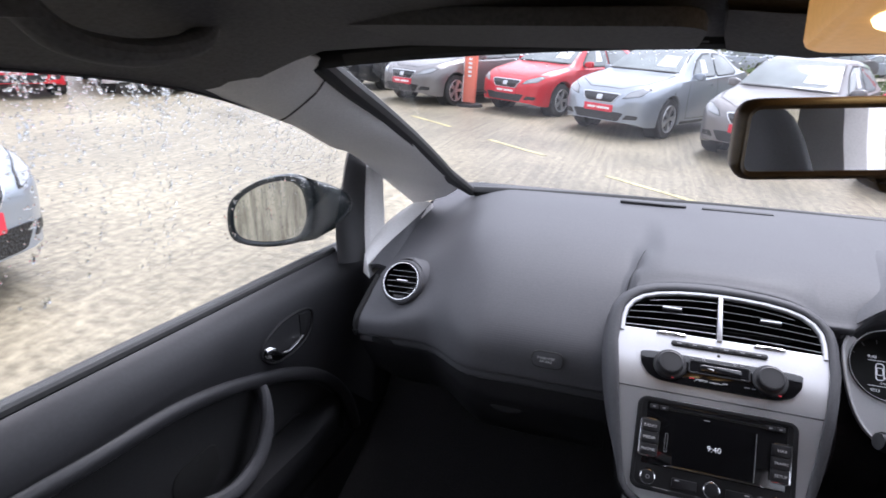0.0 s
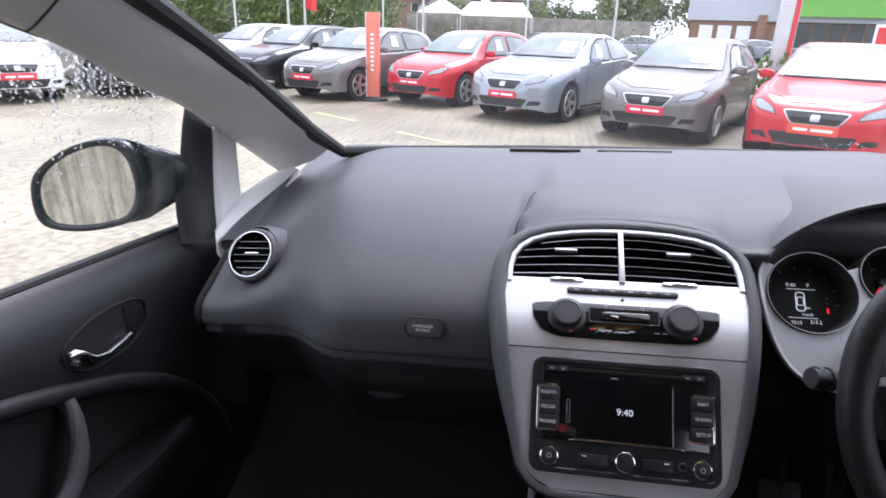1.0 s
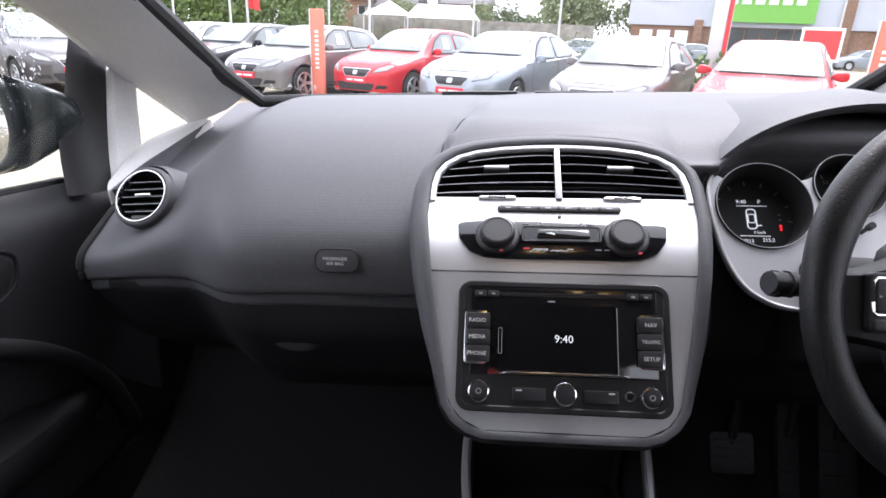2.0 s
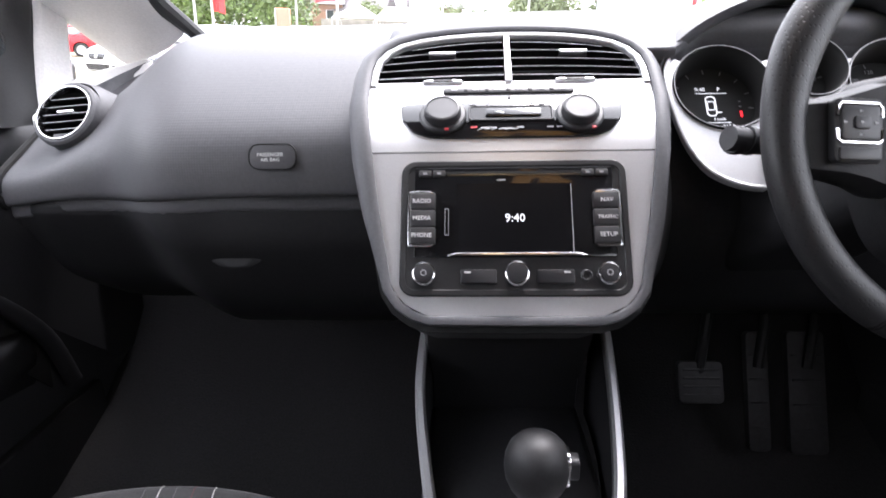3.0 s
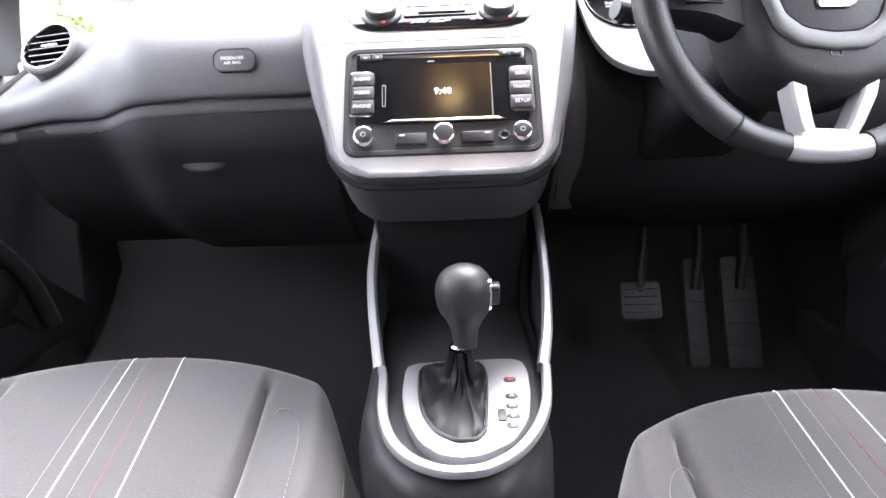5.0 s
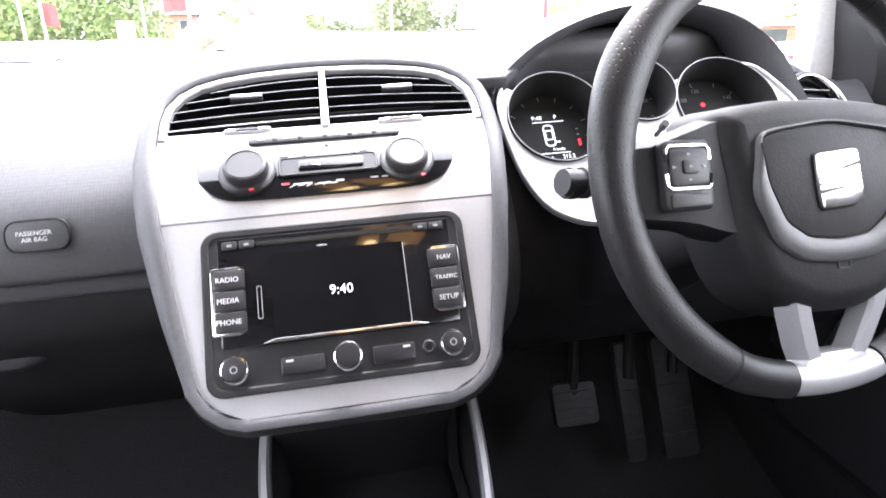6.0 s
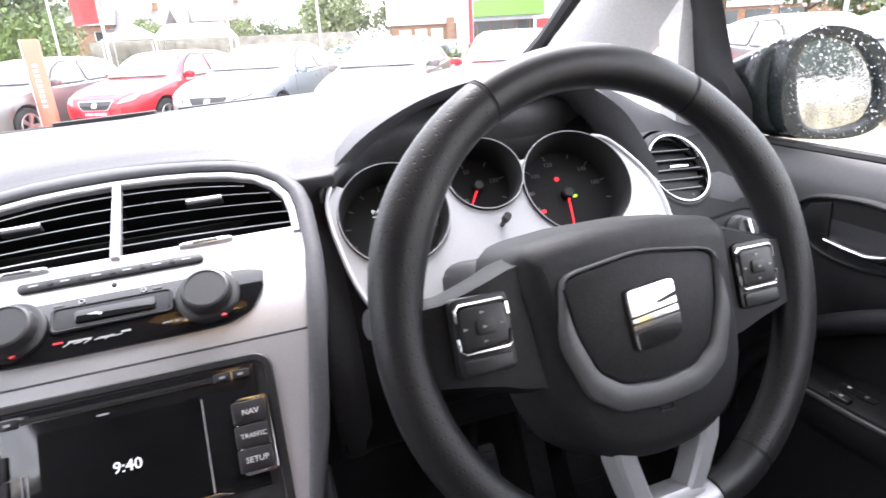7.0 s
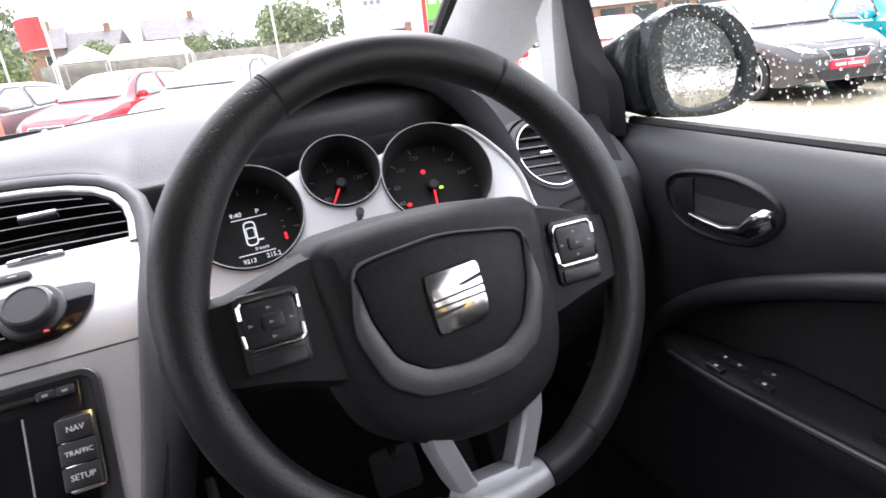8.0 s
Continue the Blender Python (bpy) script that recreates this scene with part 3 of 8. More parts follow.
def round_vent(x, y, z, turn, size):
    m = pose(x, y, z, 90 - 36, 0, 0) @ pose(0, 0, 0, 0, turn, 0)
    m = m @ Matrix.Scale(size, 4)
    fn = mx_map(m)
    v = thing("air_vent", "round air vent with black slats and a satin chrome ring", "air vent", "round dashboard vents")
    bm = bmesh.new()
    lathe(bm, [(0.0455, -0.02), (0.0475, 0.001), (0.0465, 0.0055), (0.0435, 0.008), (0.0415, 0.008), (0.0405, 0.004), (0.0395, -0.012)], fn, 40, False)
    body = part("housing", bm, M_PAD, v)
    bm = bmesh.new()
    lathe(bm, [(0.0408, 0.000), (0.0408, 0.0085), (0.0401, 0.0100), (0.0388, 0.0097), (0.0380, 0.0070), (0.0358, -0.010)], fn, 40, False)
    part("ring", bm, M_CHROME, v, "satin chrome ring")
    bm = bmesh.new()
    lathe(bm, [(0.0001, -0.024), (0.0355, -0.023), (0.0355, 0.0)], fn, 32, False)
    part("duct", bm, M_VOID, v)
    for k in range(5):
        b = -0.024 + 0.0115 * k
        w = math.sqrt(max(0.0355 ** 2 - b * b, 0.0)) - 0.0005
        bm = bmesh.new()
        box(bm, (0, 0, 0), (2 * w, 0.0008, 0.020), m @ pose(0, b, -0.005, 6), 0.0002)
        slat = part("slat", bm, M_SLAT, v)
        # thin pale tube paints the highlight on the slat's front edge
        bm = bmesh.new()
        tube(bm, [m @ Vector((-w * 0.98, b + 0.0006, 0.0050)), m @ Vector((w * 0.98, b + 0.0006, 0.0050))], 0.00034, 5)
        part("lit_edge", bm, M_SLATGLINT, slat)
    bm = bmesh.new()
    prism(bm, rrect(0.002, 0.002, 0.026, 0.0028, 0.0012, 3), 0.001, 0.0085, fn, 0.0008)
    part("tab", bm, M_CHROME, v, "satin chrome vent tab")
    bm = bmesh.new()
    prism(bm, rrect(0.0, -0.0315, 0.028, 0.006, 0.0015, 2), -0.004, 0.003, fn, 0.001)
    part("thumb_wheel", bm, M_BTN, v)
    # raised pod behind the ring
    bm = bmesh.new()
    rings = []
    for r, h, up in ((0.0470, -0.004, 0.0), (0.0480, -0.010, 0.002), (0.051, -0.024, 0.004), (0.057, -0.060, 0.004)):
        rings.append([fn(r * math.cos(2 * math.pi * i / 40), r * math.sin(2 * math.pi * i / 40) * (1.0 + 0.12 * max(0, math.sin(2 * math.pi * i / 40))) + up, h) for i in range(40)])
    loft(bm, rings)
    part("pod", bm, M_PAD, v, smooth=60)
    return v


round_vent(-0.522, 0.255, 0.9035, -7, 0.88)
round_vent(0.506, 0.200, 0.911, 10, 0.93)

# ---- centre panel: silver fascia, vents, switches ----
fascia = thing("centre_fascia", "brushed silver plastic centre panel with twin vents", "control panel")


def strip_rows(s0, s1, ns, grow=0.0, nu=24):
    rows = []
    for i in range(ns + 1):
        s = lerp(s0, s1, i / ns)
        w = table(s, HALF) - grow
        rows.append([panel(lerp(-w, w, j / nu), s, 0.0) for j in range(nu + 1)])
    return rows


bm = bmesh.new()
sheet(bm, strip_rows(0.0005, 0.1432, 16), 0.006, (0, 0.84, -0.54))
part("lower_fascia", bm, M_SILVER, fascia)
bm = bmesh.new()
sheet(bm, strip_rows(0.1447, 0.2290, 14), 0.006, (0, 0.7, -0.7))
part("upper_fascia", bm, M_SILVER, fascia)
bm = bmesh.new()
sheet(bm, [[panel(lerp(-1, 1, j / 24) * (table(s, HALF) - 0.0055), s, h) for j in range(25)] for s, h in ((0.2288, -0.0002), (0.2308, -0.0010), (0.2325, -0.0030), (0.2338, -0.0062), (0.2345, -0.0110))], 0.002, (0, 0.7, -0.7))
part("vent_sill", bm, M_SILVER, fascia, "rounded silver lip under the slats", smooth=60)
# arched bright rim above the vents
arch = [(u, s) for u, s in panel_outline() if s >= 0.228]
arch = sorted([p for p in arch if p[0] > 0], key=lambda p: p[1])
arch = [(table(0.2245, HALF), 0.2245)] + arch
arch = arch + [(0.0, 0.3030)] + [(-u, s) for u, s in reversed(arch)]
arch = [tuple(v.to_2d()) for v in spline([Vector((u, s, 0)) for u, s in arch], 3)]
bm = bmesh.new()
rings = []
for i, (u, s) in enumerate(arch):
    a = Vector(arch[max(i - 1, 0)])
    b = Vector(arch[min(i + 1, len(arch) - 1)])
    t = (b - a).normalized()
    nrm = Vector((-t.y, t.x))
    prof = [(0.0, -0.010), (0.0, 0.001), (0.0012, 0.0022), (0.0046, 0.0022), (0.0060, 0.0010), (0.0062, -0.003)]
    rings.append([panel(u + nrm.x * d, s + nrm.y * d, h) for d, h in prof])
loft(bm, rings, True, True)
part("vent_rim", bm, M_SILVER, fascia, "bright silver arched rim")
bm = bmesh.new()
prism(bm, [(-0.0032, 0.2275), (0.0032, 0.2275), (0.0026, 0.2985), (-0.0026, 0.2985)], -0.003, 0.0030, panel, 0.0008)
part("vent_divider", bm, M_SILVER, fascia)
bm = bmesh.new()
duct = inset([p for p in panel_outline() if p[1] >= 0.2285], 0.0048)
prism(bm, duct, -0.034, -0.032, panel)
ring_prism(bm, inset(duct, -0.002), duct, -0.033, -0.0035, panel)
part("vent_duct", bm, M_VOID, fascia)
for side in (-1, 1):
    for k in range(5):
        s = 0.2385 + 0.0118 * k + (0.0006 * k)
        wo = table(s + 0.001, HALF) - 0.0058
        pts = []
        for j in range(9):
            f = j / 8
            u = side * lerp(0.0040, wo, f)
            pts.append((u, s - 0.004 * f * f - 0.0015 * k * f * f))
        bm = bmesh.new()
        rows = [[panel(u, ss + d, h) for u, ss in pts] for d, h in ((0.0004, 0.0), (-0.0003, 0.0), (-0.0026, -0.024), (-0.0018, -0.024))]
        vs = [[bm.verts.new(p) for p in r] for r in rows]
        for a, b in zip(vs, vs[1:] + vs[:1]):
            bridge(bm, a, b, False)
        slat = part("slat", bm, M_SLAT, fascia)
        # pale line along the slat, its edge highlight put into colour
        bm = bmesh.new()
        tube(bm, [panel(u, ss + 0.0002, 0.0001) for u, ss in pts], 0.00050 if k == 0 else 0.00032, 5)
        part("lit_edge", bm, M_SLATGLINT, slat)
    bm = bmesh.new()
    prism(bm, rounded([(side * 0.0635 - 0.0135, 0.2650), (side * 0.0635 + 0.0135, 0.2650), (side * 0.0635 + 0.0130, 0.2695), (side * 0.0635 - 0.0130, 0.2695)], 0.2), -0.002, 0.0040, panel, 0.0012)
    tab = part("vent_tab", bm, M_BTN, fascia, "vent tab with a bright upper edge")
    bar(side * 0.0635 - 0.0128, side * 0.0635 + 0.0128, 0.2690, 0.0016, 0.0036, panel, M_CHROME, tab, "bright_edge")
    bm = bmesh.new()
    prism(bm, rounded([(side * 0.062 - 0.020, 0.2270), (side * 0.062 + 0.020, 0.2270), (side * 0.062 + 0.017, 0.2305), (side * 0.062 - 0.017, 0.2305)], 0.25), -0.003, 0.0030, panel, 0.001)
    wheel_tab = part("vent_thumb_wheel", bm, M_CHROME, fascia)
    bar(side * 0.062 - 0.009, side * 0.062 + 0.009, 0.2285, 0.0016, 0.0029, panel, M_MATT, wheel_tab, "dark_slot")

# button strip
bm = bmesh.new()
prism(bm, rrect(-0.001, 0.2150, 0.121, 0.0074, 0.0036, 5), -0.002, 0.0028, panel, 0.001)
strip = part("button_strip", bm, M_BTN, fascia, "narrow dark strip of six buttons")
for k in range(6):
    u = -0.051 + 0.0198 * k
    bar(u - 0.0028, u + 0.0028, 0.2150, 0.0011, 0.0027, panel, M_GREYP, strip)
for k in range(5):
    u = -0.0405 + 0.0198 * k
    bm = bmesh.new()
    prism(bm, circ(u, 0.2150, 0.0021, 12), 0.0, 0.0034, panel, 0.0005)
    part("indicator", bm, M_MATT, strip)
bm = bmesh.new()
prism(bm, circ(-0.0005, 0.2058, 0.0018, 12), -0.001, 0.0012, panel, 0.0004)
part("sensor", bm, M_MATT, fascia)

# ---- climate controls ----
climate = thing("climate_control", "gloss black climate control strip with two dials", "climate control")
lay = [(-0.1005, 0.1990), (-0.098, 0.178), (-0.088, 0.164), (-0.070, 0.1568), (0.070, 0.1568), (0.088, 0.164), (0.098, 0.178), (0.1005, 0.1990)]
bm = bmesh.new()
prism(bm, rounded(list(reversed(lay)), 0.25, 4)[::-1], -0.002, 0.0026, panel, 0.0012)
part("faceplate", bm, M_GLOSS, climate)


def frame_at(u, s):
    o = panel(u, s, 0.0)
    a = centre_profile(s)[2]
    return Matrix.Translation(o) @ pose(0, 0, 0, 90 - math.degrees(a))


for u in (-0.0610, 0.0610):
    fn = mx_map(frame_at(u, 0.1815))
    bm = bmesh.new()
    lathe(bm, [(0.0215, 0.0), (0.0212, 0.0036), (0.0198, 0.0052), (0.0185, 0.0054)], fn, 36)
    dial = part("dial", bm, M_BTN, climate, "rotary temperature dial with a round cap")
    bm = bmesh.new()
    lathe(bm, [(0.0168, 0.004), (0.0164, 0.0100), (0.0153, 0.0119), (0.0137, 0.0125), (0.0133, 0.0118), (0.0105, 0.0118)], fn, 36)
    part("knob", bm, M_BTN, dial)
    bm = bmesh.new()
    prism(bm, circ(0.004 if u < 0 else 0.010, -0.0205, 0.0020, 8, 0.0010), 0.005, 0.0068, fn)
    part("marker", bm, M_RED, dial)
bm = bmesh.new()
ring_prism(bm, rrect(0, 0.1835, 0.076, 0.0185, 0.003, 3), rrect(0, 0.1835, 0.072, 0.0150, 0.002, 3), 0.002, 0.0038, panel, 0.0006)
part("display_frame", bm, M_BTN, climate)
bm = bmesh.new()
prism(bm, rrect(0, 0.1835, 0.071, 0.0145, 0.002, 3), 0.0022, 0.0030, panel)
part("display", bm, M_SCREEN, climate)
bm = bmesh.new()
prism(bm, rrect(0.002, 0.1830, 0.050, 0.0090, 0.002, 3), 0.003, 0.0046, panel, 0.0007)
knob = part("rocker", bm, M_GLOSS, climate)
bm = bmesh.new()
prism(bm, [(-0.015, 0.1826), (-0.010, 0.1836), (-0.006, 0.1822), (-0.0065, 0.1808), (-0.010, 0.1820)], 0.0047, 0.0052, panel)
part("printed_mark", bm, M_WHITE, knob, smooth=0)
for u, s, w, m in ((0.016, 0.1830, 0.006, M_GREYP), (-0.020, 0.1665, 0.014, M_GREYP), (-0.004, 0.1655, 0.010, M_GREYP), (0.008, 0.1668, 0.006, M_GREYP), (-0.033, 0.1672, 0.006, M_RED), (0.034, 0.1668, 0.006, M_DIM), (0.042, 0.1668, 0.005, M_DIM), (0.028, 0.1950, 0.006, M_DIM), (-0.034, 0.1950, 0.006, M_DIM)):
    bar(u - w / 2, u + w / 2, s, 0.0013, 0.0026, panel, m, climate)
for u in (-0.0195, 0.0195):
    bm = bmesh.new()
    ring_prism(bm, circ(u, 0.1952, 0.0019, 12), circ(u, 0.1952, 0.0011, 12), 0.002, 0.0034, panel)
    part("indicator", bm, M_GREYP, climate)
for k in range(6):
    bm = bmesh.new()
    u = -0.030 + 0.0062 * k
    prism(bm, [(u, 0.1635 + 0.001 * (k % 2)), (u + 0.0048, 0.1660 - 0.001 * (k % 2)), (u + 0.0048, 0.1668 - 0.001 * (k % 2)), (u, 0.1643 + 0.001 * (k % 2))], 0.0026, 0.0031, panel)
    part("printed_mark", bm, M_GREYP, climate, smooth=0)

# ---- radio and navigation unit ----
radio = thing("infotainment_unit", "black double-height car radio with a dark screen showing the time", "car radio")
bm = bmesh.new()
ring_prism(bm, rrect(0, 0.0755, 0.1915, 0.1185, 0.0125, 6), rrect(0, 0.0755, 0.180, 0.1070, 0.0075, 6), -0.001, 0.0030, panel, 0.0010)
part("bezel", bm, M_MATT, radio)
bm = bmesh.new()
prism(bm, rrect(0, 0.0755, 0.181, 0.1080, 0.0075, 5), 0.0004, 0.0018, panel)
part("face", bm, M_MATT, radio)
bm = bmesh.new()
prism(bm, rrect(0, 0.0885, 0.168, 0.0790, 0.002, 3), 0.0019, 0.0034, panel, 0.0004)
part("gloss_panel", bm, M_GLOSS, radio)
bm = bmesh.new()
prism(bm, rrect(0.0005, 0.0832, 0.0965, 0.0600, 0.001, 2), 0.0035, 0.0042, panel)
scr = part("screen", bm, M_SCREEN, radio, "dark screen lit only by the clock")
lettering("9:40", 0.0100, panel, 0.001, 0.0822, 0.0043, M_LIT, scr, "clock_digits")
bm = bmesh.new()
prism(bm, [(-0.0565, 0.0500), (0.0600, 0.0500), (0.052, 0.0524), (-0.0480, 0.0524)], 0.0034, 0.0052, panel, 0.0005)
part("screen_ledge", bm, M_CHROME, radio)
bm = bmesh.new()
prism(bm, [(0.0484, 0.0530), (0.0490, 0.0530), (0.0488, 0.1120), (0.0482, 0.1120)], 0.0034, 0.0048, panel)
part("screen_edge", bm, M_GREYP, radio)
bm = bmesh.new()
prism(bm, rrect(0, 0.1232, 0.116, 0.0022, 0.0008, 2), 0.0034, 0.0040, panel)
slot = part("disc_slot", bm, M_VOID, radio)
bar(-0.0565, 0.0575, 0.1213, 0.0011, 0.0034, panel, M_CHROME, slot, "slot_edge")
for u in (-0.0752, -0.0632, 0.0632, 0.0748):
    bm = bmesh.new()
    prism(bm, rrect(u, 0.1226, 0.0108, 0.0060, 0.001, 2), 0.003, 0.0046, panel, 0.0006)
    b = part("button", bm, M_BTN, radio)
    bar(u - 0.0017, u + 0.0017, 0.1226, 0.0016, 0.0046, panel, M_GREYP, b)
for side, words in ((-1, ("RADIO", "MEDIA", "PHONE")), (1, ("NAV", "TRAFFIC", "SETUP"))):
    cu = side * 0.0765
    bm = bmesh.new()
    prism(bm, rrect(cu + side * 0.0022, 0.0823, 0.0215, 0.0490, 0.003, 4), 0.003, 0.0044, panel, 0.0006)
    part("button_bracket", bm, M_CHROME, radio, "bright bracket round the side buttons")
    for k, word in enumerate(words):
        s = 0.0972 - 0.0150 * k
        bm = bmesh.new()
        prism(bm, rrect(cu, s, 0.0212, 0.0144, 0.0012, 2), 0.003, 0.0066, panel, 0.0009)
        b = part("button", bm, M_BTN, radio)
        lettering(word, 0.0052 if len(word) < 7 else 0.0044, panel, cu + side * 0.001, s, 0.0067, M_WHITE, b)
bm = bmesh.new()
ring_prism(bm, rrect(-0.0565, 0.0795, 0.0034, 0.0235, 0.0006, 2), rrect(-0.0565, 0.0795, 0.0026, 0.0225, 0.0004, 2), 0.003, 0.0042, panel)
part("card_slot", bm, M_GREYP, radio)
for u, r in ((-0.0748, 0.0100), (0.0012, 0.0105), (0.0752, 0.0095)):
    fn = mx_map(frame_at(u, 0.0340))
    bm = bmesh.new()
    lathe(bm, [(r, 0.0), (r, 0.0105), (r - 0.0008, 0.0118), (r - 0.0017, 0.0122), (r - 0.0020, 0.0115)], fn, 28)
    k = part("knob", bm, M_CHROME, radio, "rotary knob with a bright ring and black cap")
    bm = bmesh.new()
    lathe(bm, [(r - 0.0019, 0.010), (r - 0.0021, 0.0126), (r - 0.0040, 0.0130)], fn, 28)
    part("cap", bm, M_BTN, k)
    if abs(u) > 0.01:
        bm = bmesh.new()
        ring_prism(bm, circ(0, 0, 0.0026, 14), circ(0, 0, 0.0018, 14), 0.0129, 0.0134, fn)
        part("printed_mark", bm, M_GREYP, k, smooth=0)
for u in (-0.0300, 0.0335):
    bm = bmesh.new()
    prism(bm, rrect(u, 0.0325, 0.0300, 0.0118, 0.0015, 3), 0.001, 0.0042, panel, 0.0009)
    b = part("button", bm, M_BTN, radio)
    e = u + (-0.009 if u < 0 else 0.009)
    bar(e - 0.0025, e + 0.0025, 0.0360, 0.0011, 0.0042, panel, M_WHITE, b)
fn = mx_map(frame_at(0.0585, 0.0335))
bm = bmesh.new()
lathe(bm, [(0.0050, 0.001), (0.0050, 0.0028), (0.0042, 0.0034), (0.0030, 0.0030), (0.0024, 0.0012)], fn, 20, False)
part("audio_socket", bm, M_BTN, radio)
bm = bmesh.new()
prism(bm, circ(-0.01, 0.1165, 0.004, 10, 0.0007), 0.0034, 0.0040, panel)
part("eject_mark", bm, M_GREYP, radio)


# ---- instrument cluster ----
BIB_A = math.atan(0.82)
BIB = Matrix.Translation((-0.010, 0.181, 0.957)) @ pose(0, 0, 0, 90 - math.degrees(BIB_A))
bib = mx_map(BIB)


def bib_b(z):
    """Height z as a distance along the cluster's face."""
    return (z - 0.957) / math.cos(BIB_A)


cluster = thing("instrument_cluster", "silver instrument cluster with three dark round gauges", "instrument cluster")
GAUGES = [(0.2155, bib_b(0.930), 0.0465), (0.3020, bib_b(0.9475), 0.0345), (0.3850, bib_b(0.930), 0.0505)]
# silver face: runs round the lower half of the gauges, with a tongue beside the column
outer = [(0.414, bib_b(0.9630)), (0.428, bib_b(0.9585)), (0.446, bib_b(0.940)), (0.4590, bib_b(0.918)), (0.4600, bib_b(0.893)), (0.4560, bib_b(0.880)), (0.405, bib_b(0.873)), (0.345, bib_b(0.880)), (0.302, bib_b(0.878)), (0.285, bib_b(0.866)), (0.268, bib_b(0.854)), (0.246, bib_b(0.8465)), (0.222, bib_b(0.8475)), (0.202, bib_b(0.8535)), (0.186, bib_b(0.864)), (0.172, bib_b(0.886)), (0.1630, bib_b(0.922)), (0.1625, bib_b(0.944)), (0.169, bib_b(0.958))]
outer = [tuple(v.to_2d()) for v in spline([Vector((a, b, 0)) for a, b in outer], 3)]
face = []
for (cu, cb, r), a0, a1 in zip(GAUGES, (140, 163, 142), (396, 371, 413)):
    face += [(cu + (r + 0.0002) * math.cos(radians(lerp(a0, a1, k / 32))), cb + (r + 0.0002) * math.sin(radians(lerp(a0, a1, k / 32)))) for k in range(33)]
face += outer
bm = bmesh.new()
edge = [bm.verts.new(bib(a, b, 0.0)) for a, b in face]
edges = [bm.edges.new((edge[i], edge[(i + 1) % len(edge)])) for i in range(len(edge))]
bmesh.ops.triangle_fill(bm, edges=edges, use_beauty=True)
nrm = (bib(0, 0, 1) - bib(0, 0, 0)).normalized()
ext = bmesh.ops.extrude_face_region(bm, geom=bm.faces[:])
for v in ext["geom"]:
    if isinstance(v, bmesh.types.BMVert):
        v.co -= nrm * 0.008
part("silver_face", bm, M_SILVER, cluster, "satin silver plastic face")
bm = bmesh.new()
tube(bm, [bib(a, b, 0.001) for a, b in outer], 0.0020, 8)
part("face_edge", bm, M_SILVER, cluster)


def gauge(cu, cb, r, numbers, needle, label):
    bm = bmesh.new()
    m = BIB @ Matrix.Translation((cu, cb, 0))
    fn = mx_map(m)
    lathe(bm, [(r + 0.0012, -0.034), (r + 0.0012, 0.0), (r + 0.0010, 0.0024), (r - 0.0004, 0.0030), (r - 0.0012, 0.0016), (r - 0.0040, -0.030)], fn, 48, False)
    g = part("gauge", bm, M_VOID, cluster, label)
    bm = bmesh.new()
    tube(bm, [fn(a, b, 0.0030) for a, b in circ(0, 0, r + 0.0004, 48)], 0.00045, 6, True)
    part("gauge_ring", bm, M_GREYP, g)
    bm = bmesh.new()
    lathe(bm, [(0.0001, -0.0290), (r - 0.0035, -0.0292)], fn, 40, False)
    part("dial_face", bm, M_VOID, g)
    for k, (ang, word, mt) in enumerate(numbers):
        a = radians(ang)
        bm = bmesh.new()
        rr = r - 0.0055
        c, s = math.cos(a), math.sin(a)
        pts = [((rr - 0.005) * c - 0.0005 * s, (rr - 0.005) * s + 0.0005 * c), ((rr - 0.005) * c + 0.0005 * s, (rr - 0.005) * s - 0.0005 * c), (rr * c + 0.0005 * s, rr * s - 0.0005 * c), (rr * c - 0.0005 * s, rr * s + 0.0005 * c)]
        prism(bm, pts, -0.0288, -0.0284, fn)
        part("tick", bm, mt, g, smooth=0)
        if word:
            lettering(word, 0.0062, fn, (rr - 0.011) * c, (rr - 0.010) * s, -0.0286, mt, g)
    if needle is not None:
        a = radians(needle)
        c, s = math.cos(a), math.sin(a)
        bm = bmesh.new()
        tube(bm, [fn(-0.004 * c, -0.004 * s, -0.024), fn((r - 0.012) * c, (r - 0.012) * s, -0.024)], [0.0011, 0.0006], 8)
        part("needle", bm, M_LITRED, g, "lit red needle")
        bm = bmesh.new()
        lathe(bm, [(0.0055, -0.028), (0.0055, -0.022), (0.0040, -0.0205)], fn, 20)
        part("needle_hub", bm, M_MATT, g)
    return g, fn


n_l = [(200 - 26 * k, "", M_DIM) for k in range(9)]
gL, fL = gauge(*GAUGES[0], n_l, None, "left gauge with a lit car outline and trip figures")
gM, fM = gauge(*GAUGES[1], [(215, "90", M_DIM), (160, "", M_DIM), (110, "50", M_DIM), (60, "", M_DIM), (15, "130", M_DIM), (-30, "", M_DIM)], 238, "small centre gauge with a red needle")
gR, fR = gauge(*GAUGES[2], [(196, "60", M_DIM), (168, "80", M_DIM), (136, "100", M_DIM), (104, "120", M_DIM), (70, "", M_DIM), (44, "140", M_DIM), (14, "160", M_DIM), (-12, "", M_DIM), (225, "", M_DIM)], 262, "speedometer with a red needle at rest")
bm = bmesh.new()
prism(bm, circ(-0.004, 0.018, 0.0023, 14), -0.0288, -0.0282, fR)
part("warning_light", bm, M_LITRED, gR)
bm = bmesh.new()
prism(bm, circ(-0.027, -0.012, 0.0024, 14, 0.0018), -0.0288, -0.0282, fR)
part("warning_light", bm, M_LITRED, gR)
bm = bmesh.new()
prism(bm, circ(0.008, -0.002, 0.0024, 10, 0.0017), -0.0288, -0.0282, fR)
part("warning_light", bm, M_LITGRN, gR)
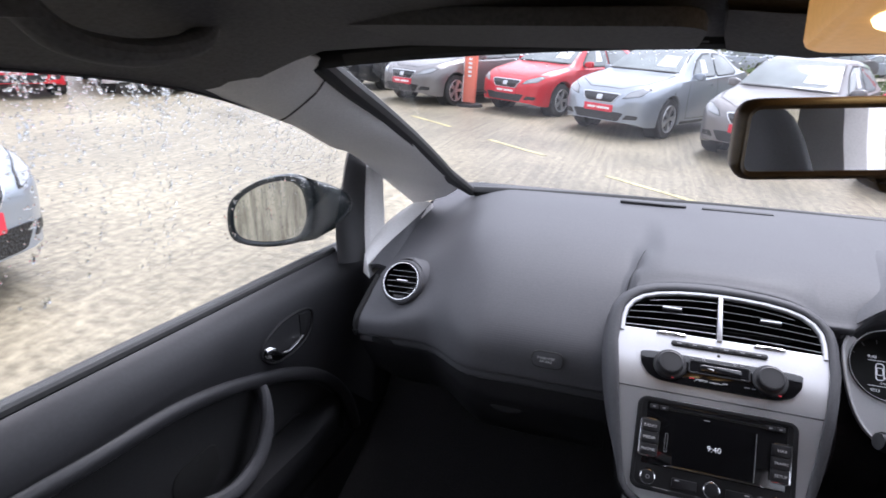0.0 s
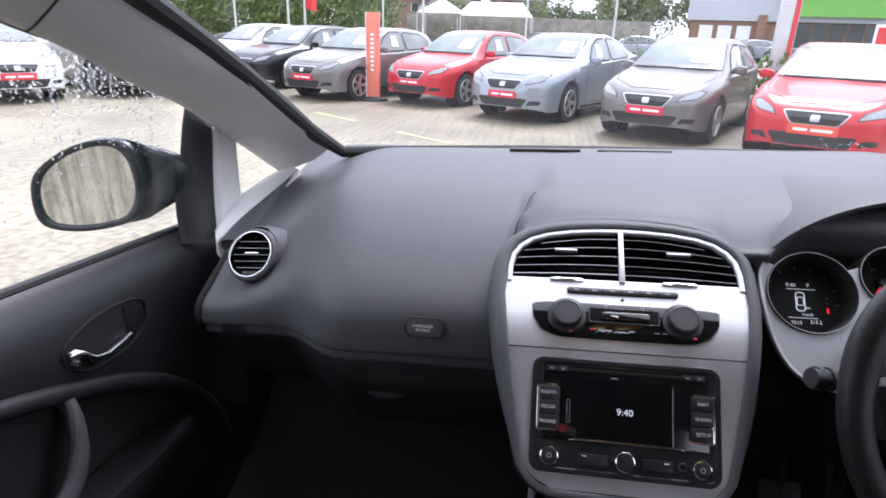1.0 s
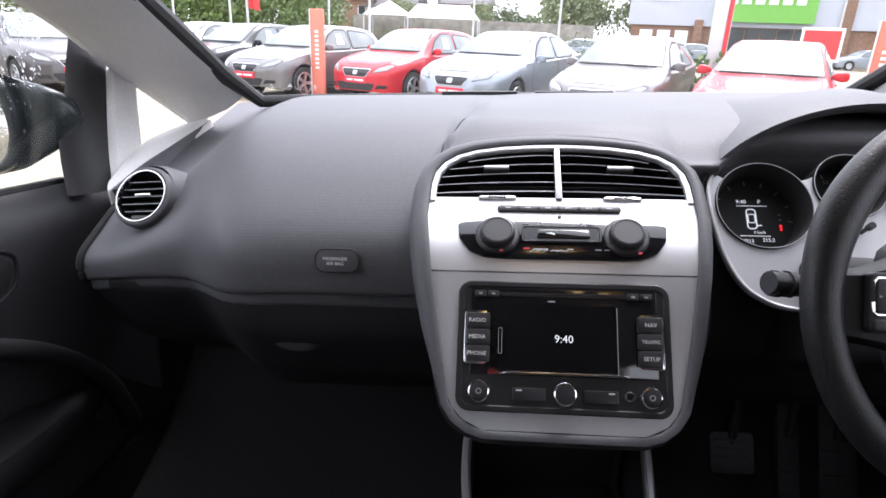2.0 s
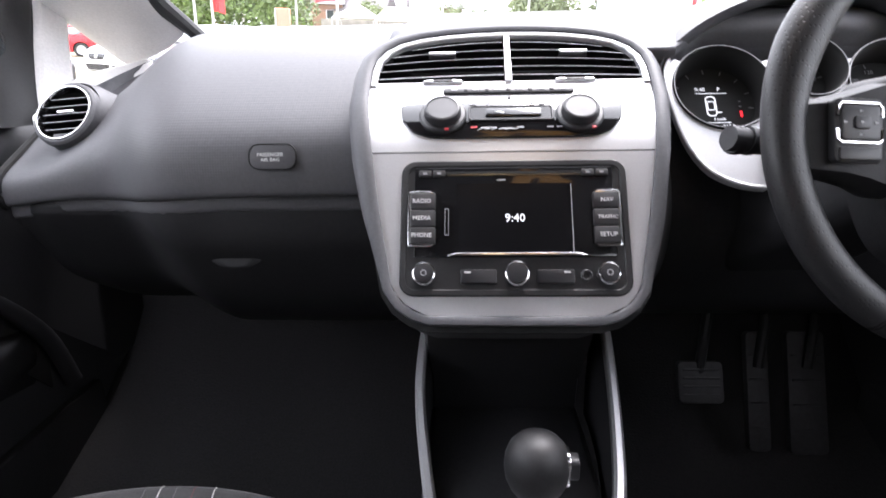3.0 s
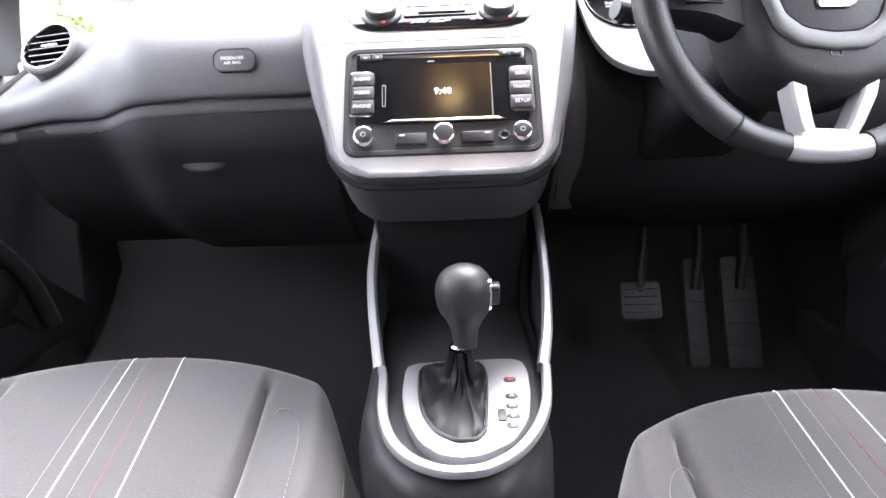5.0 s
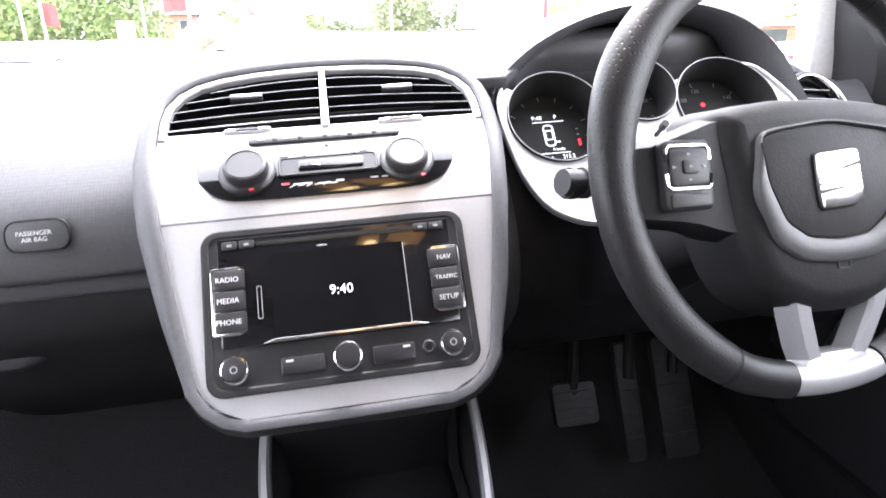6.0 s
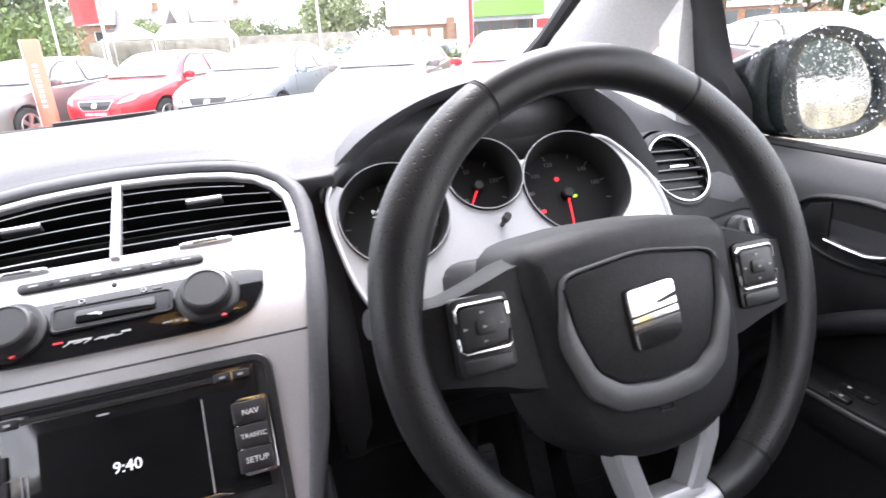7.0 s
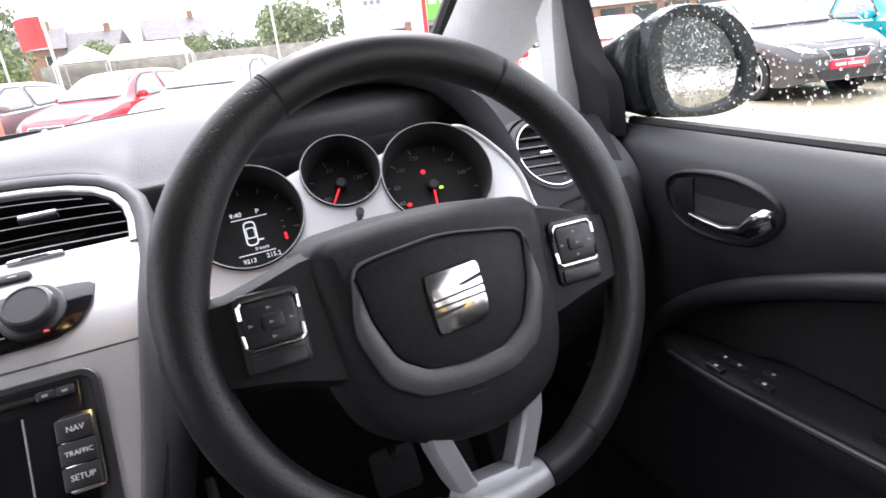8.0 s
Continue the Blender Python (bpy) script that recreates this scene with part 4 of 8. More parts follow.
# left gauge: small display
for w, u, s, size in (("9:40", -0.010, 0.0165, 0.0062), ("P", 0.0085, 0.0165, 0.0062), ("0 km/h", 0.0055, -0.0185, 0.0042), ("9213", -0.007, -0.0285, 0.0056), ("215.2", 0.0135, -0.0270, 0.0056)):
    lettering(w, size, fL, u, s, -0.0280, M_LIT, gL)
bar(-0.015, 0.016, 0.0118, 0.0006, -0.0280, fL, M_LIT, gL)
bar(-0.015, 0.016, -0.0225, 0.0006, -0.0280, fL, M_LIT, gL)
bm = bmesh.new()
carpts = rrect(-0.001, -0.0030, 0.0105, 0.0235, 0.0040, 4)
ring_prism(bm, carpts, inset(carpts, 0.0012), -0.0284, -0.0279, fL)
part("car_outline", bm, M_LIT, gL, smooth=0)
bm = bmesh.new()
ring_prism(bm, rrect(-0.001, -0.0025, 0.0075, 0.0105, 0.0015, 3), rrect(-0.001, -0.0025, 0.0060, 0.0088, 0.001, 3), -0.0284, -0.0279, fL)
part("car_outline", bm, M_LIT, gL, smooth=0)
bar(0.004, 0.0085, -0.0105, 0.0012, -0.0280, fL, M_LIT, gL)
for k in range(3):
    bar(0.0262, 0.0285, 0.002 - 0.006 * k, 0.0012, -0.0280, fL, M_LITRED if k == 2 else M_DIM, gL)
bm = bmesh.new()
prism(bm, rrect(0.0275, -0.013, 0.0022, 0.006, 0.0005, 2), -0.0282, -0.0278, fL)
part("warning_light", bm, M_LITRED, gL)
# trip button
tb = bib(0.3040, bib_b(0.9085), 0.0)
bm = bmesh.new()
tube(bm, [tb, tb + nrm * 0.012, tb + nrm * 0.0125, tb + nrm * 0.020], [0.0022, 0.0022, 0.0036, 0.0034], 12)
part("trip_button", bm, M_BTN, cluster)
# hood over the gauges
hood_line = [(0.1560, 0.952), (0.168, 0.968), (0.205, 0.993), (0.255, 1.013), (0.31, 1.024), (0.365, 1.024), (0.415, 1.010), (0.447, 0.985), (0.461, 0.955), (0.4650, 0.930)]
hl = spline([(x - 0.008, 0, z) for x, z in hood_line], 4)
bm = bmesh.new()
rings = []
for p in hl:
    k = (p.z - 0.93) / 0.094
    yb = 0.181 + 0.82 * (p.z - 0.957)
    cx = 0.31
    ix = cx + (p.x - cx) * 0.955
    rings.append([Vector((ix, yb + 0.050, p.z - 0.016)), Vector((ix, yb + 0.003, p.z - 0.012)), Vector((p.x, yb - 0.016 * max(k, 0.2), p.z - 0.006)), Vector((p.x, yb - 0.020 * max(k, 0.2), p.z)),
                  Vector((p.x, yb + 0.006, p.z + 0.0065)), Vector((cx + (p.x - cx) * 1.02, yb + 0.07, p.z + 0.008 * k)), Vector((cx + (p.x - cx) * 1.06, yb + 0.18, min(p.z, 1.012)))])
loft(bm, rings, False)
part("hood", bm, M_PAD, cluster, "dark hood arching over the gauges", smooth=50)
bm = bmesh.new()
prism(bm, [(0.17, bib_b(0.93)), (0.45, bib_b(0.93)), (0.45, bib_b(1.01)), (0.17, bib_b(1.01))], -0.062, -0.058, bib)
part("back_panel", bm, M_VOID, cluster)

# ---- steering wheel ----
WH = pose(0.3061, -0.0261, 0.9092, 68.98, 4.00, 6.44)
wf = mx_map(WH)
wheel = thing("steering_wheel", "black leather steering wheel with silver lower spokes", "steering wheel")
RW = 0.141


def rim_arc(a0, a1, n, r):
    pts, rad = [], []
    for i in range(n + 1):
        a = radians(lerp(a0, a1, i / n))
        rr = RW
        if math.sin(a) < -0.9:
            rr = RW * (1 - 0.25 * (abs(math.sin(a)) - 0.9))
        pts.append(wf(rr * math.cos(a), rr * math.sin(a), 0.0))
        swell = 1 + 0.16 * math.exp(-((math.degrees(a) - 155) / 16) ** 2) + 0.16 * math.exp(-((math.degrees(a) - 25) / 16) ** 2)
        rad.append(r * swell * (1 - 0.14 * smooth(-0.75, -1.0, math.sin(a))))
    return pts, rad


wn_axis = tuple((wf(0, 0, 1) - wf(0, 0, 0)).normalized())
for a0, a1, mt, nm in ((120, 238, M_PERF, "rim_grip"), (58, 119, M_LEATHER, "rim_top"), (-56, 57, M_PERF, "rim_grip"), (239, 257.5, M_LEATHER, "rim_lower"), (287.5, 303, M_LEATHER, "rim_lower")):
    pts, rad = rim_arc(a0, a1, max(8, int(abs(a1 - a0) / 4)), 0.0139)
    bm = bmesh.new()
    tube(bm, pts, rad, 20, up=wn_axis, flat=0.86)
    part(nm, bm, mt, wheel)
pts, rad = rim_arc(257.5, 287.5, 12, 0.0122)
bm = bmesh.new()
tube(bm, pts, rad, 18, up=wn_axis, flat=0.9)
part("rim_insert", bm, M_SPOKE, wheel, "silver insert at the foot of the rim")
for a in (119.5, 57.5, 238.5, 303.5, 257.5, 287.5):
    pts, rad = rim_arc(a - 0.4, a + 0.4, 2, 0.0137)
    bm = bmesh.new()
    tube(bm, pts, rad, 20, up=wn_axis, flat=0.86)
    part("rim_seam", bm, M_VOID, wheel)
# hub
hub = [(-0.074, 0.033), (-0.040, 0.0425), (0.0, 0.0440), (0.040, 0.0430), (0.076, 0.034), (0.076, -0.012), (0.073, -0.050), (0.057, -0.079), (0.023, -0.094), (-0.020, -0.093), (-0.051, -0.078), (-0.066, -0.050), (-0.072, -0.012)]
hubo = [tuple(v.to_2d()) for v in spline([Vector((a, b, 0)) for a, b in hub], 4, True)]
bm = bmesh.new()
rings = []
for d, h in ((-0.004, -0.030), (0.0, -0.006), (0.0015, 0.006), (0.005, 0.0125), (0.010, 0.0165), (0.016, 0.0185)):
    rings.append([wf(a, b, h + 0.003 * (1 - (a / 0.075) ** 2)) for a, b in inset(hubo, d)])
loft(bm, rings)
v_top = [bm.verts.new(p) for p in rings[-1]]
bm.faces.new(v_top)
part("hub", bm, M_HARD, wheel, "soft black hub cover with a raised shield", smooth=60)
shield = [(-0.054, 0.0185), (0.0, 0.0255), (0.054, 0.0185), (0.050, -0.012), (0.040, -0.036), (0.024, -0.0465), (0.0, -0.0490), (-0.024, -0.0465), (-0.040, -0.036), (-0.050, -0.012)]
so = rounded(shield, 0.22, 3)
bm = bmesh.new()
wide = [(a * (1.0 + 0.20 * smooth(0.020, -0.02, b)), b - 0.0155 * smooth(0.016, -0.050, b) + 0.0015) for a, b in so]
ring_prism(bm, wide, so, 0.012, 0.0240, wf, 0.0012)
part("shield_rim", bm, M_BAND, wheel, "satin band round the hub shield", smooth=60)
bm = bmesh.new()
prism(bm, inset(so, 0.0012), 0.012, 0.0222, wf, 0.001)
part("shield", bm, M_HARD, wheel)
# plain bright emblem
em = rounded([(-0.0150, 0.0045), (0.0185, 0.0075), (0.0200, -0.0180), (0.0185, -0.0245), (0.0120, -0.0285), (-0.0135, -0.0300), (-0.0155, -0.0020)], 0.14, 3)
bm = bmesh.new()
ring_prism(bm, inset(em, -0.0010), em, 0.020, 0.0228, wf)
part("emblem_joint", bm, M_VOID, wheel)
bm = bmesh.new()
prism(bm, em, 0.021, 0.0250, wf, 0.0010)
emb = part("emblem", bm, M_CHROME, wheel, "plain polished chrome emblem")
for groove in ([(0.0030, -0.0045), (0.0185, -0.0005), (0.0187, -0.0030), (0.0060, -0.0056)], [(-0.0145, -0.0105), (0.0190, -0.0068), (0.0190, -0.0080), (-0.0145, -0.0118)], [(-0.0145, -0.0142), (0.0190, -0.0118), (0.0190, -0.0128), (-0.0145, -0.0155)], [(-0.0145, -0.0180), (0.0060, -0.0160), (0.0030, -0.0178), (-0.0145, -0.0205)]):
    bm = bmesh.new()
    prism(bm, groove, 0.0249, 0.0254, wf)
    part("emblem_groove", bm, M_MATT, emb)
bm = bmesh.new()
ring_prism(bm, rrect(0.002, -0.064, 0.010, 0.006, 0.001, 2), rrect(0.002, -0.064, 0.0088, 0.0048, 0.0008, 2), 0.0185, 0.0215, wf)
part("airbag_mark", bm, M_BTN, wheel)
# side spokes with button pads
for sd in (-1, 1):
    bm = bmesh.new()
    ring = []
    for a, hb, ht, n0, n1 in ((0.060, -0.044, 0.034, -0.022, 0.010), (0.078, -0.040, 0.031, -0.018, 0.011), (0.090, -0.036, 0.027, -0.014, 0.0115), (0.104, -0.033, 0.0225, -0.012, 0.010), (0.118, -0.031, 0.0185, -0.010, 0.007), (0.127, -0.030, 0.018, -0.009, 0.005), (0.136, -0.032, 0.020, -0.008, 0.003)):
        ring.append([wf(sd * a, b, n) for b, n in ((hb, n0), (hb - 0.002, (n0 + n1) / 2), (hb + 0.003, n1), (ht - 0.003, n1), (ht + 0.002, (n0 + n1) / 2), (ht, n0))])
    loft(bm, ring, True, True)
    sp = part("side_spoke", bm, M_HARD, wheel, smooth=50)
    cx = 0.0945 if sd > 0 else -0.0985
    bm = bmesh.new()
    prism(bm, rrect(cx, -0.003, 0.0335, 0.0420, 0.004, 4), 0.004, 0.0135, wf, 0.0015)
    pad = part("button_pad", bm, M_BTN, wheel, "steering wheel button pad with bright edging")
    for up in (1, -1):
        bm = bmesh.new()
        line = [(-0.0152, 0.0040), (-0.0150, 0.0105), (-0.0125, 0.0128), (0.0125, 0.0128), (0.0150, 0.0105), (0.0152, 0.0040)]
        tube(bm, [wf(cx + a, 0.0015 + up * b, 0.0140) for a, b in line], 0.0011, 6)
        part("bright_edging", bm, M_CHROME, pad)
    bm = bmesh.new()
    prism(bm, rrect(cx, 0.0015, 0.0270, 0.0225, 0.003, 3), 0.0125, 0.0152, wf, 0.0010)
    part("button", bm, M_BTN, pad)
    bm = bmesh.new()
    prism(bm, rrect(cx + sd * -0.0005, 0.0015, 0.0110, 0.0085, 0.002, 3), 0.0150, 0.0166, wf, 0.0006)
    part("button", bm, M_BTN, pad)
    for du, ds in ((0, 0.0090), (0, -0.0062), (-0.0105, 0.0015), (0.0105, 0.0015), (0, 0.0015), (0, -0.0185)):
        bm = bmesh.new()
        hh = 0.0152 if ds != 0.0015 or du else 0.0166
        if ds == -0.0185:
            hh = 0.0136
        prism(bm, [(cx + du - 0.0013, 0 + ds - 0.0009), (cx + du + 0.0013, ds), (cx + du - 0.0013, ds + 0.0009)], hh, hh + 0.0004, wf)
        part("printed_mark", bm, M_GREYP, pad, smooth=0)
    bm = bmesh.new()
    prism(bm, rrect(cx, -0.0185, 0.0285, 0.0085, 0.002, 3), 0.0125, 0.0150, wf, 0.001)
    part("button", bm, M_BTN, pad)
    # lower spokes
    bm = bmesh.new()
    prof = [(0.007 + sd * 0.034, -0.070, 0.012), (0.007 + sd * 0.030, -0.094, 0.009), (0.007 + sd * 0.022, -0.116, 0.004), (0.007 + sd * 0.013, -0.133, 0.0)]
    ring = []
    for a, b, n in prof:
        ring.append([wf(a - 0.0085, b, n - 0.012), wf(a - 0.0072, b, n + 0.001), wf(a - 0.005, b, n + 0.0035), wf(a + 0.005, b, n + 0.0035), wf(a + 0.0072, b, n + 0.001), wf(a + 0.0085, b, n - 0.012)])
    loft(bm, ring, True, True)
    part("lower_spoke", bm, M_SPOKE, wheel, "silver lower spoke")
# bridge between the lower spokes
bm = bmesh.new()
prism(bm, rounded([(-0.016, -0.120), (-0.026, -0.140), (0.040, -0.140), (0.030, -0.120)], 0.25, 3), -0.010, 0.006, wf, 0.003)
part("spoke_foot", bm, M_SPOKE, wheel, "silver foot joining the lower spokes")
# column shroud behind the wheel
bm = bmesh.new()
ring = []
for n, w, hgt, dz in ((-0.032, 0.040, 0.034, -0.012), (-0.07, 0.046, 0.040, -0.014), (-0.15, 0.058, 0.055, -0.020), (-0.24, 0.066, 0.07, -0.03)):
    ring.append([wf(a, b + dz, n) for a, b in rrect(0, 0, 2 * w, 2 * hgt, 0.02, 4)])
loft(bm, ring, True, True)
col = tagged(part("steering_column", bm, M_HARD, None, smooth=50), "black plastic steering column shroud behind the wheel", "steering column")
bm = bmesh.new()
prism(bm, rrect(0.0, 0, 0.03, 0.012, 0.004, 3), -0.002, 0.006, mx_map(pose(0.272, 0.148, 0.754, 70)), 0.002)
part("column_lever", bm, M_BTN, col)
for sd in (-1, 1):
    bm = bmesh.new()
    tube(bm, [wf(sd * 0.045, 0.0, -0.075), wf(sd * 0.09, 0.004, -0.072), wf(sd * 0.125, 0.006, -0.066), wf(sd * 0.142, 0.007, -0.062)], [0.007, 0.0075, 0.010, 0.0095], 12)
    stalk = part("stalk", bm, M_BTN, col, "black control stalk with a ribbed tip")
    for k in range(2):
        bm = bmesh.new()
        tube(bm, [wf(sd * (0.121 + 0.010 * k), 0.006, -0.0665), wf(sd * (0.127 + 0.010 * k), 0.0065, -0.065)], 0.0112, 12)
        part("stalk_ring", bm, M_MATT, stalk)

# light switch panel beside the right vent
lsw = thing("light_switch", "dark light switch panel with a rotary dial", "switch")
lm = mx_map(pose(0.497, 0.106, 0.872, 62, 0, 0))
bm = bmesh.new()
lp = rounded([(-0.038, -0.020), (0.034, -0.020), (0.034, 0.022), (-0.030, 0.016)], 0.25, 4)
prism(bm, lp, -0.02, 0.0, lm, 0.002)
part("panel", bm, M_HARD, lsw)
bm = bmesh.new()
ring_prism(bm, inset(lp, -0.0012), inset(lp, 0.0006), -0.01, 0.0012, lm)
part("panel_joint", bm, M_VOID, lsw)
bm = bmesh.new()
lathe(bm, [(0.0150, 0.0), (0.0150, 0.004), (0.0125, 0.0060), (0.0115, 0.0125), (0.0095, 0.0140)], mx_map(pose(0.497, 0.106, 0.872, 62, 0, 0) @ pose(0.010, 0.0, 0)), 28)
part("dial", bm, M_BTN, lsw)
bm = bmesh.new()
prism(bm, rrect(0.010, 0.0, 0.0035, 0.018, 0.0012, 2), 0.013, 0.0175, lm, 0.0008)
part("dial_grip", bm, M_CHROME, lsw)
bm = bmesh.new()
prism(bm, rrect(-0.022, 0.0, 0.010, 0.012, 0.002, 3), -0.002, 0.003, lm, 0.001)
part("dimmer_wheel", bm, M_BTN, lsw)
# small yellow tag below the column
tag = thing("warning_tag", "tiny yellow tag below the steering column", "tag")
bm = bmesh.new()
prism(bm, [(-0.0035, -0.002), (0.0035, -0.002), (0.0025, 0.002), (-0.0025, 0.002)], 0.0, 0.0012, mx_map(pose(0.385, 0.112, 0.757, 78)))
part("label", bm, M_TAG, tag, smooth=0)


# ---- centre console and selector ----
console = thing("centre_console", "black plastic centre console with silver edging", "centre console")
bm = bmesh.new()
ring = []
for y, w, z in ((0.30, 0.088, 0.545), (0.12, 0.088, 0.560), (0.0, 0.086, 0.566), (-0.10, 0.082, 0.568), (-0.165, 0.064, 0.568), (-0.195, 0.045, 0.567), (-0.205, 0.032, 0.560), (-0.211, 0.022, 0.54)):
    ring.append([Vector((-w - 0.012, y, 0.34)), Vector((-w - 0.006, y, z - 0.04)), Vector((-w, y, z - 0.008)), Vector((-w + 0.008, y, z)), Vector((0, y, z)), Vector((w - 0.008, y, z)), Vector((w, y, z - 0.008)), Vector((w + 0.006, y, z - 0.04)), Vector((w + 0.012, y, 0.34))])
loft(bm, ring, False)
part("body", bm, M_HARD, console, smooth=50)
bm = bmesh.new()
ring = []
for y, w, z in ((-0.15, 0.088, 0.500), (-0.24, 0.086, 0.498), (-0.45, 0.080, 0.492), (-0.85, 0.080, 0.49)):
    ring.append([Vector((-w - 0.006, y, 0.30)), Vector((-w, y, z - 0.012)), Vector((-w + 0.010, y, z)), Vector((0, y, z)), Vector((w - 0.010, y, z)), Vector((w, y, z - 0.012)), Vector((w + 0.006, y, 0.30))])
loft(bm, ring, False)
part("rear_tray", bm, M_HARD, console, smooth=50)
# U-shaped silver edging
ctrl = [(-0.0725, -0.046), (-0.0690, -0.066), (-0.0640, -0.120), (-0.0530, -0.163), (-0.0355, -0.1905), (-0.0155, -0.2040), (0.002, -0.2075), (0.0235, -0.2035), (0.0465, -0.185), (0.0660, -0.153), (0.0785, -0.1145), (0.0860, -0.066), (0.0880, -0.048)]
line = spline([(a + 0.002, b + 0.008 - 0.022 * min(0, b + 0.15), 0.578) for a, b in ctrl], 6)
bm = bmesh.new()
ring = []
for i, p in enumerate(line):
    t = (line[min(i + 1, len(line) - 1)] - line[max(i - 1, 0)]).normalized()
    n = Vector((-t.y, t.x, 0))
    ring.append([p + n * d + Vector((0, 0, h)) for d, h in ((-0.0046, -0.0045), (-0.0046, -0.0015), (-0.0032, 0.0012), (0.0028, 0.0016), (0.0044, 0.0004), (0.0048, -0.010))])
loft(bm, ring, True, True)
part("edging", bm, M_SATIN, console, "silver U-shaped edging")
# side rails up to the dashboard
for sd in (-1, 1):
    wide = (0.0885, 0.0985, 0.1055, 0.1090, 0.1095, 0.1080) if sd > 0 else (0.0735, 0.0820, 0.0905, 0.0945, 0.0925, 0.0865)
    ctrl = [(sd * x, y, z) for x, (y, z) in zip(wide, ((-0.034, 0.573), (0.010, 0.590), (0.060, 0.612), (0.100, 0.634), (0.140, 0.664), (0.170, 0.690)))]
    bm = bmesh.new()
    ring = []
    line = spline(ctrl, 5)
    for i, p in enumerate(line):
        f = i / (len(line) - 1)
        w = lerp(0.0062, 0.0042, f)
        t = (line[min(i + 1, len(line) - 1)] - line[max(i - 1, 0)]).normalized()
        n = Vector((0, -t.z, t.y)).normalized()
        ring.append([p + Vector((du * w, 0, 0)) + n * dn for du, dn in ((-1, -0.010), (-1, 0.002), (-0.5, 0.0045), (0.5, 0.0045), (1, 0.002), (1, -0.010))])
    loft(bm, ring, True, True)
    part("side_rail", bm, M_SATIN, console, "curved silver side rail")
    bm = bmesh.new()
    ring = []
    for i, p in enumerate(line):
        ring.append([p + Vector((-sd * 0.003, 0.004, -0.004)), p + Vector((-sd * 0.006, 0.03, -0.05)), Vector((p.x - sd * 0.004, p.y + 0.04, 0.52))])
    loft(bm, ring, False)
    part("side_wall", bm, M_HARD, console)

selector = thing("gear_selector", "automatic gear selector with a black ball grip and leather boot", "gear selector", at=(0.002, 0.008, 0))
plate = rounded([(-0.037, -0.039), (-0.049, -0.048), (-0.0485, -0.099), (-0.042, -0.138), (-0.030, -0.169), (-0.014, -0.187), (0.002, -0.192), (0.021, -0.189), (0.0455, -0.172), (0.0605, -0.141), (0.0665, -0.103), (0.069, -0.064), (0.066, -0.042), (0.054, -0.034)], 0.3, 4)
bm = bmesh.new()
prism(bm, plate, 0.568, 0.5785, ident, 0.0018)
part("plate", bm, M_SATIN, selector, "silver selector plate")
gap = rounded([(-0.031, -0.050), (-0.036, -0.062), (-0.034, -0.104), (-0.028, -0.138), (-0.017, -0.162), (0.0, -0.175), (0.017, -0.1735), (0.0255, -0.161), (0.028, -0.124), (0.0305, -0.073), (0.027, -0.047), (0.0, -0.042)], 0.3, 3)
bm = bmesh.new()
ring_prism(bm, gap, inset(gap, 0.003), 0.572, 0.5815, ident, 0.001)
part("boot_frame", bm, M_BTN, selector)
bm = bmesh.new()
ring = []
gi = inset(gap, 0.003)
rnd = random.Random(5)
fold = [math.sin(2.0 * math.pi * 4 * k / len(gi)) * 0.8 + math.sin(2.0 * math.pi * 7 * k / len(gi) + 1.0) * 0.5 + rnd.uniform(-0.2, 0.2) for k in range(len(gi))]
for f, h in ((0.0, 0.579), (0.08, 0.5825), (0.25, 0.5825), (0.45, 0.5818), (0.62, 0.5822), (0.75, 0.5840), (0.84, 0.5870), (0.90, 0.5935), (0.95, 0.602), (1.0, 0.611)):
    row = []
    for (a, b), w in zip(gi, fold):
        ca, cb = 0.006, -0.076
        q = 0.011
        d = Vector((a - ca, b - cb))
        dd = d.normalized() * q
        x = lerp(a, ca + dd.x, f)
        y = lerp(b, cb + dd.y, f)
        wr = w * 0.0048 * math.sin(math.pi * f) + 0.0016 * math.sin(9.0 * f + 3 * w)
        row.append(Vector((x + d.normalized().x * wr, y + d.normalized().y * wr, max(h + 0.5 * wr, 0.5794))))
    ring.append(row)
loft(bm, ring)
part("boot", bm, M_BOOT, selector, "creased black leather boot", smooth=70)
gx, gy = 0.0065, -0.0735
fn = mx_map(Matrix.Translation((gx, gy, 0.607)) @ pose(0, 0, 0, -5))
bm = bmesh.new()
lathe(bm, [(0.0098, 0.0), (0.0110, 0.0020), (0.0110, 0.0052), (0.0100, 0.0065)], fn, 24)
part("collar", bm, M_CHROME, selector, "chrome collar")
fn = mx_map(Matrix.Translation((gx + 0.0035, gy, 0.601)) @ pose(0, 0, 0, -5))
bm = bmesh.new()
lathe(bm, [(0.0108, 0.010), (0.0114, 0.018), (0.0128, 0.027), (0.0162, 0.035), (0.0215, 0.0425), (0.0250, 0.0510), (0.0262, 0.060), (0.0254, 0.069), (0.0224, 0.0770), (0.0168, 0.0832), (0.0090, 0.0866), (0.0010, 0.0876)], fn, 36)
grip = part("grip", bm, M_GRIP, selector, "black ball-shaped grip", smooth=60)
fb = mx_map(Matrix.Translation(fn(0.0225, 0, 0.060)) @ pose(0, 0, 0, 0, 90, 0))
bm = bmesh.new()
prism(bm, rrect(0, 0, 0.030, 0.022, 0.008, 5), -0.004, 0.0025, fb, 0.001)
part("button_seat", bm, M_CHROME, grip)
bm = bmesh.new()
prism(bm, rrect(0, 0, 0.019, 0.015, 0.004, 4), 0.0, 0.0100, fb, 0.0016)
part("release_button", bm, M_BTN, grip)
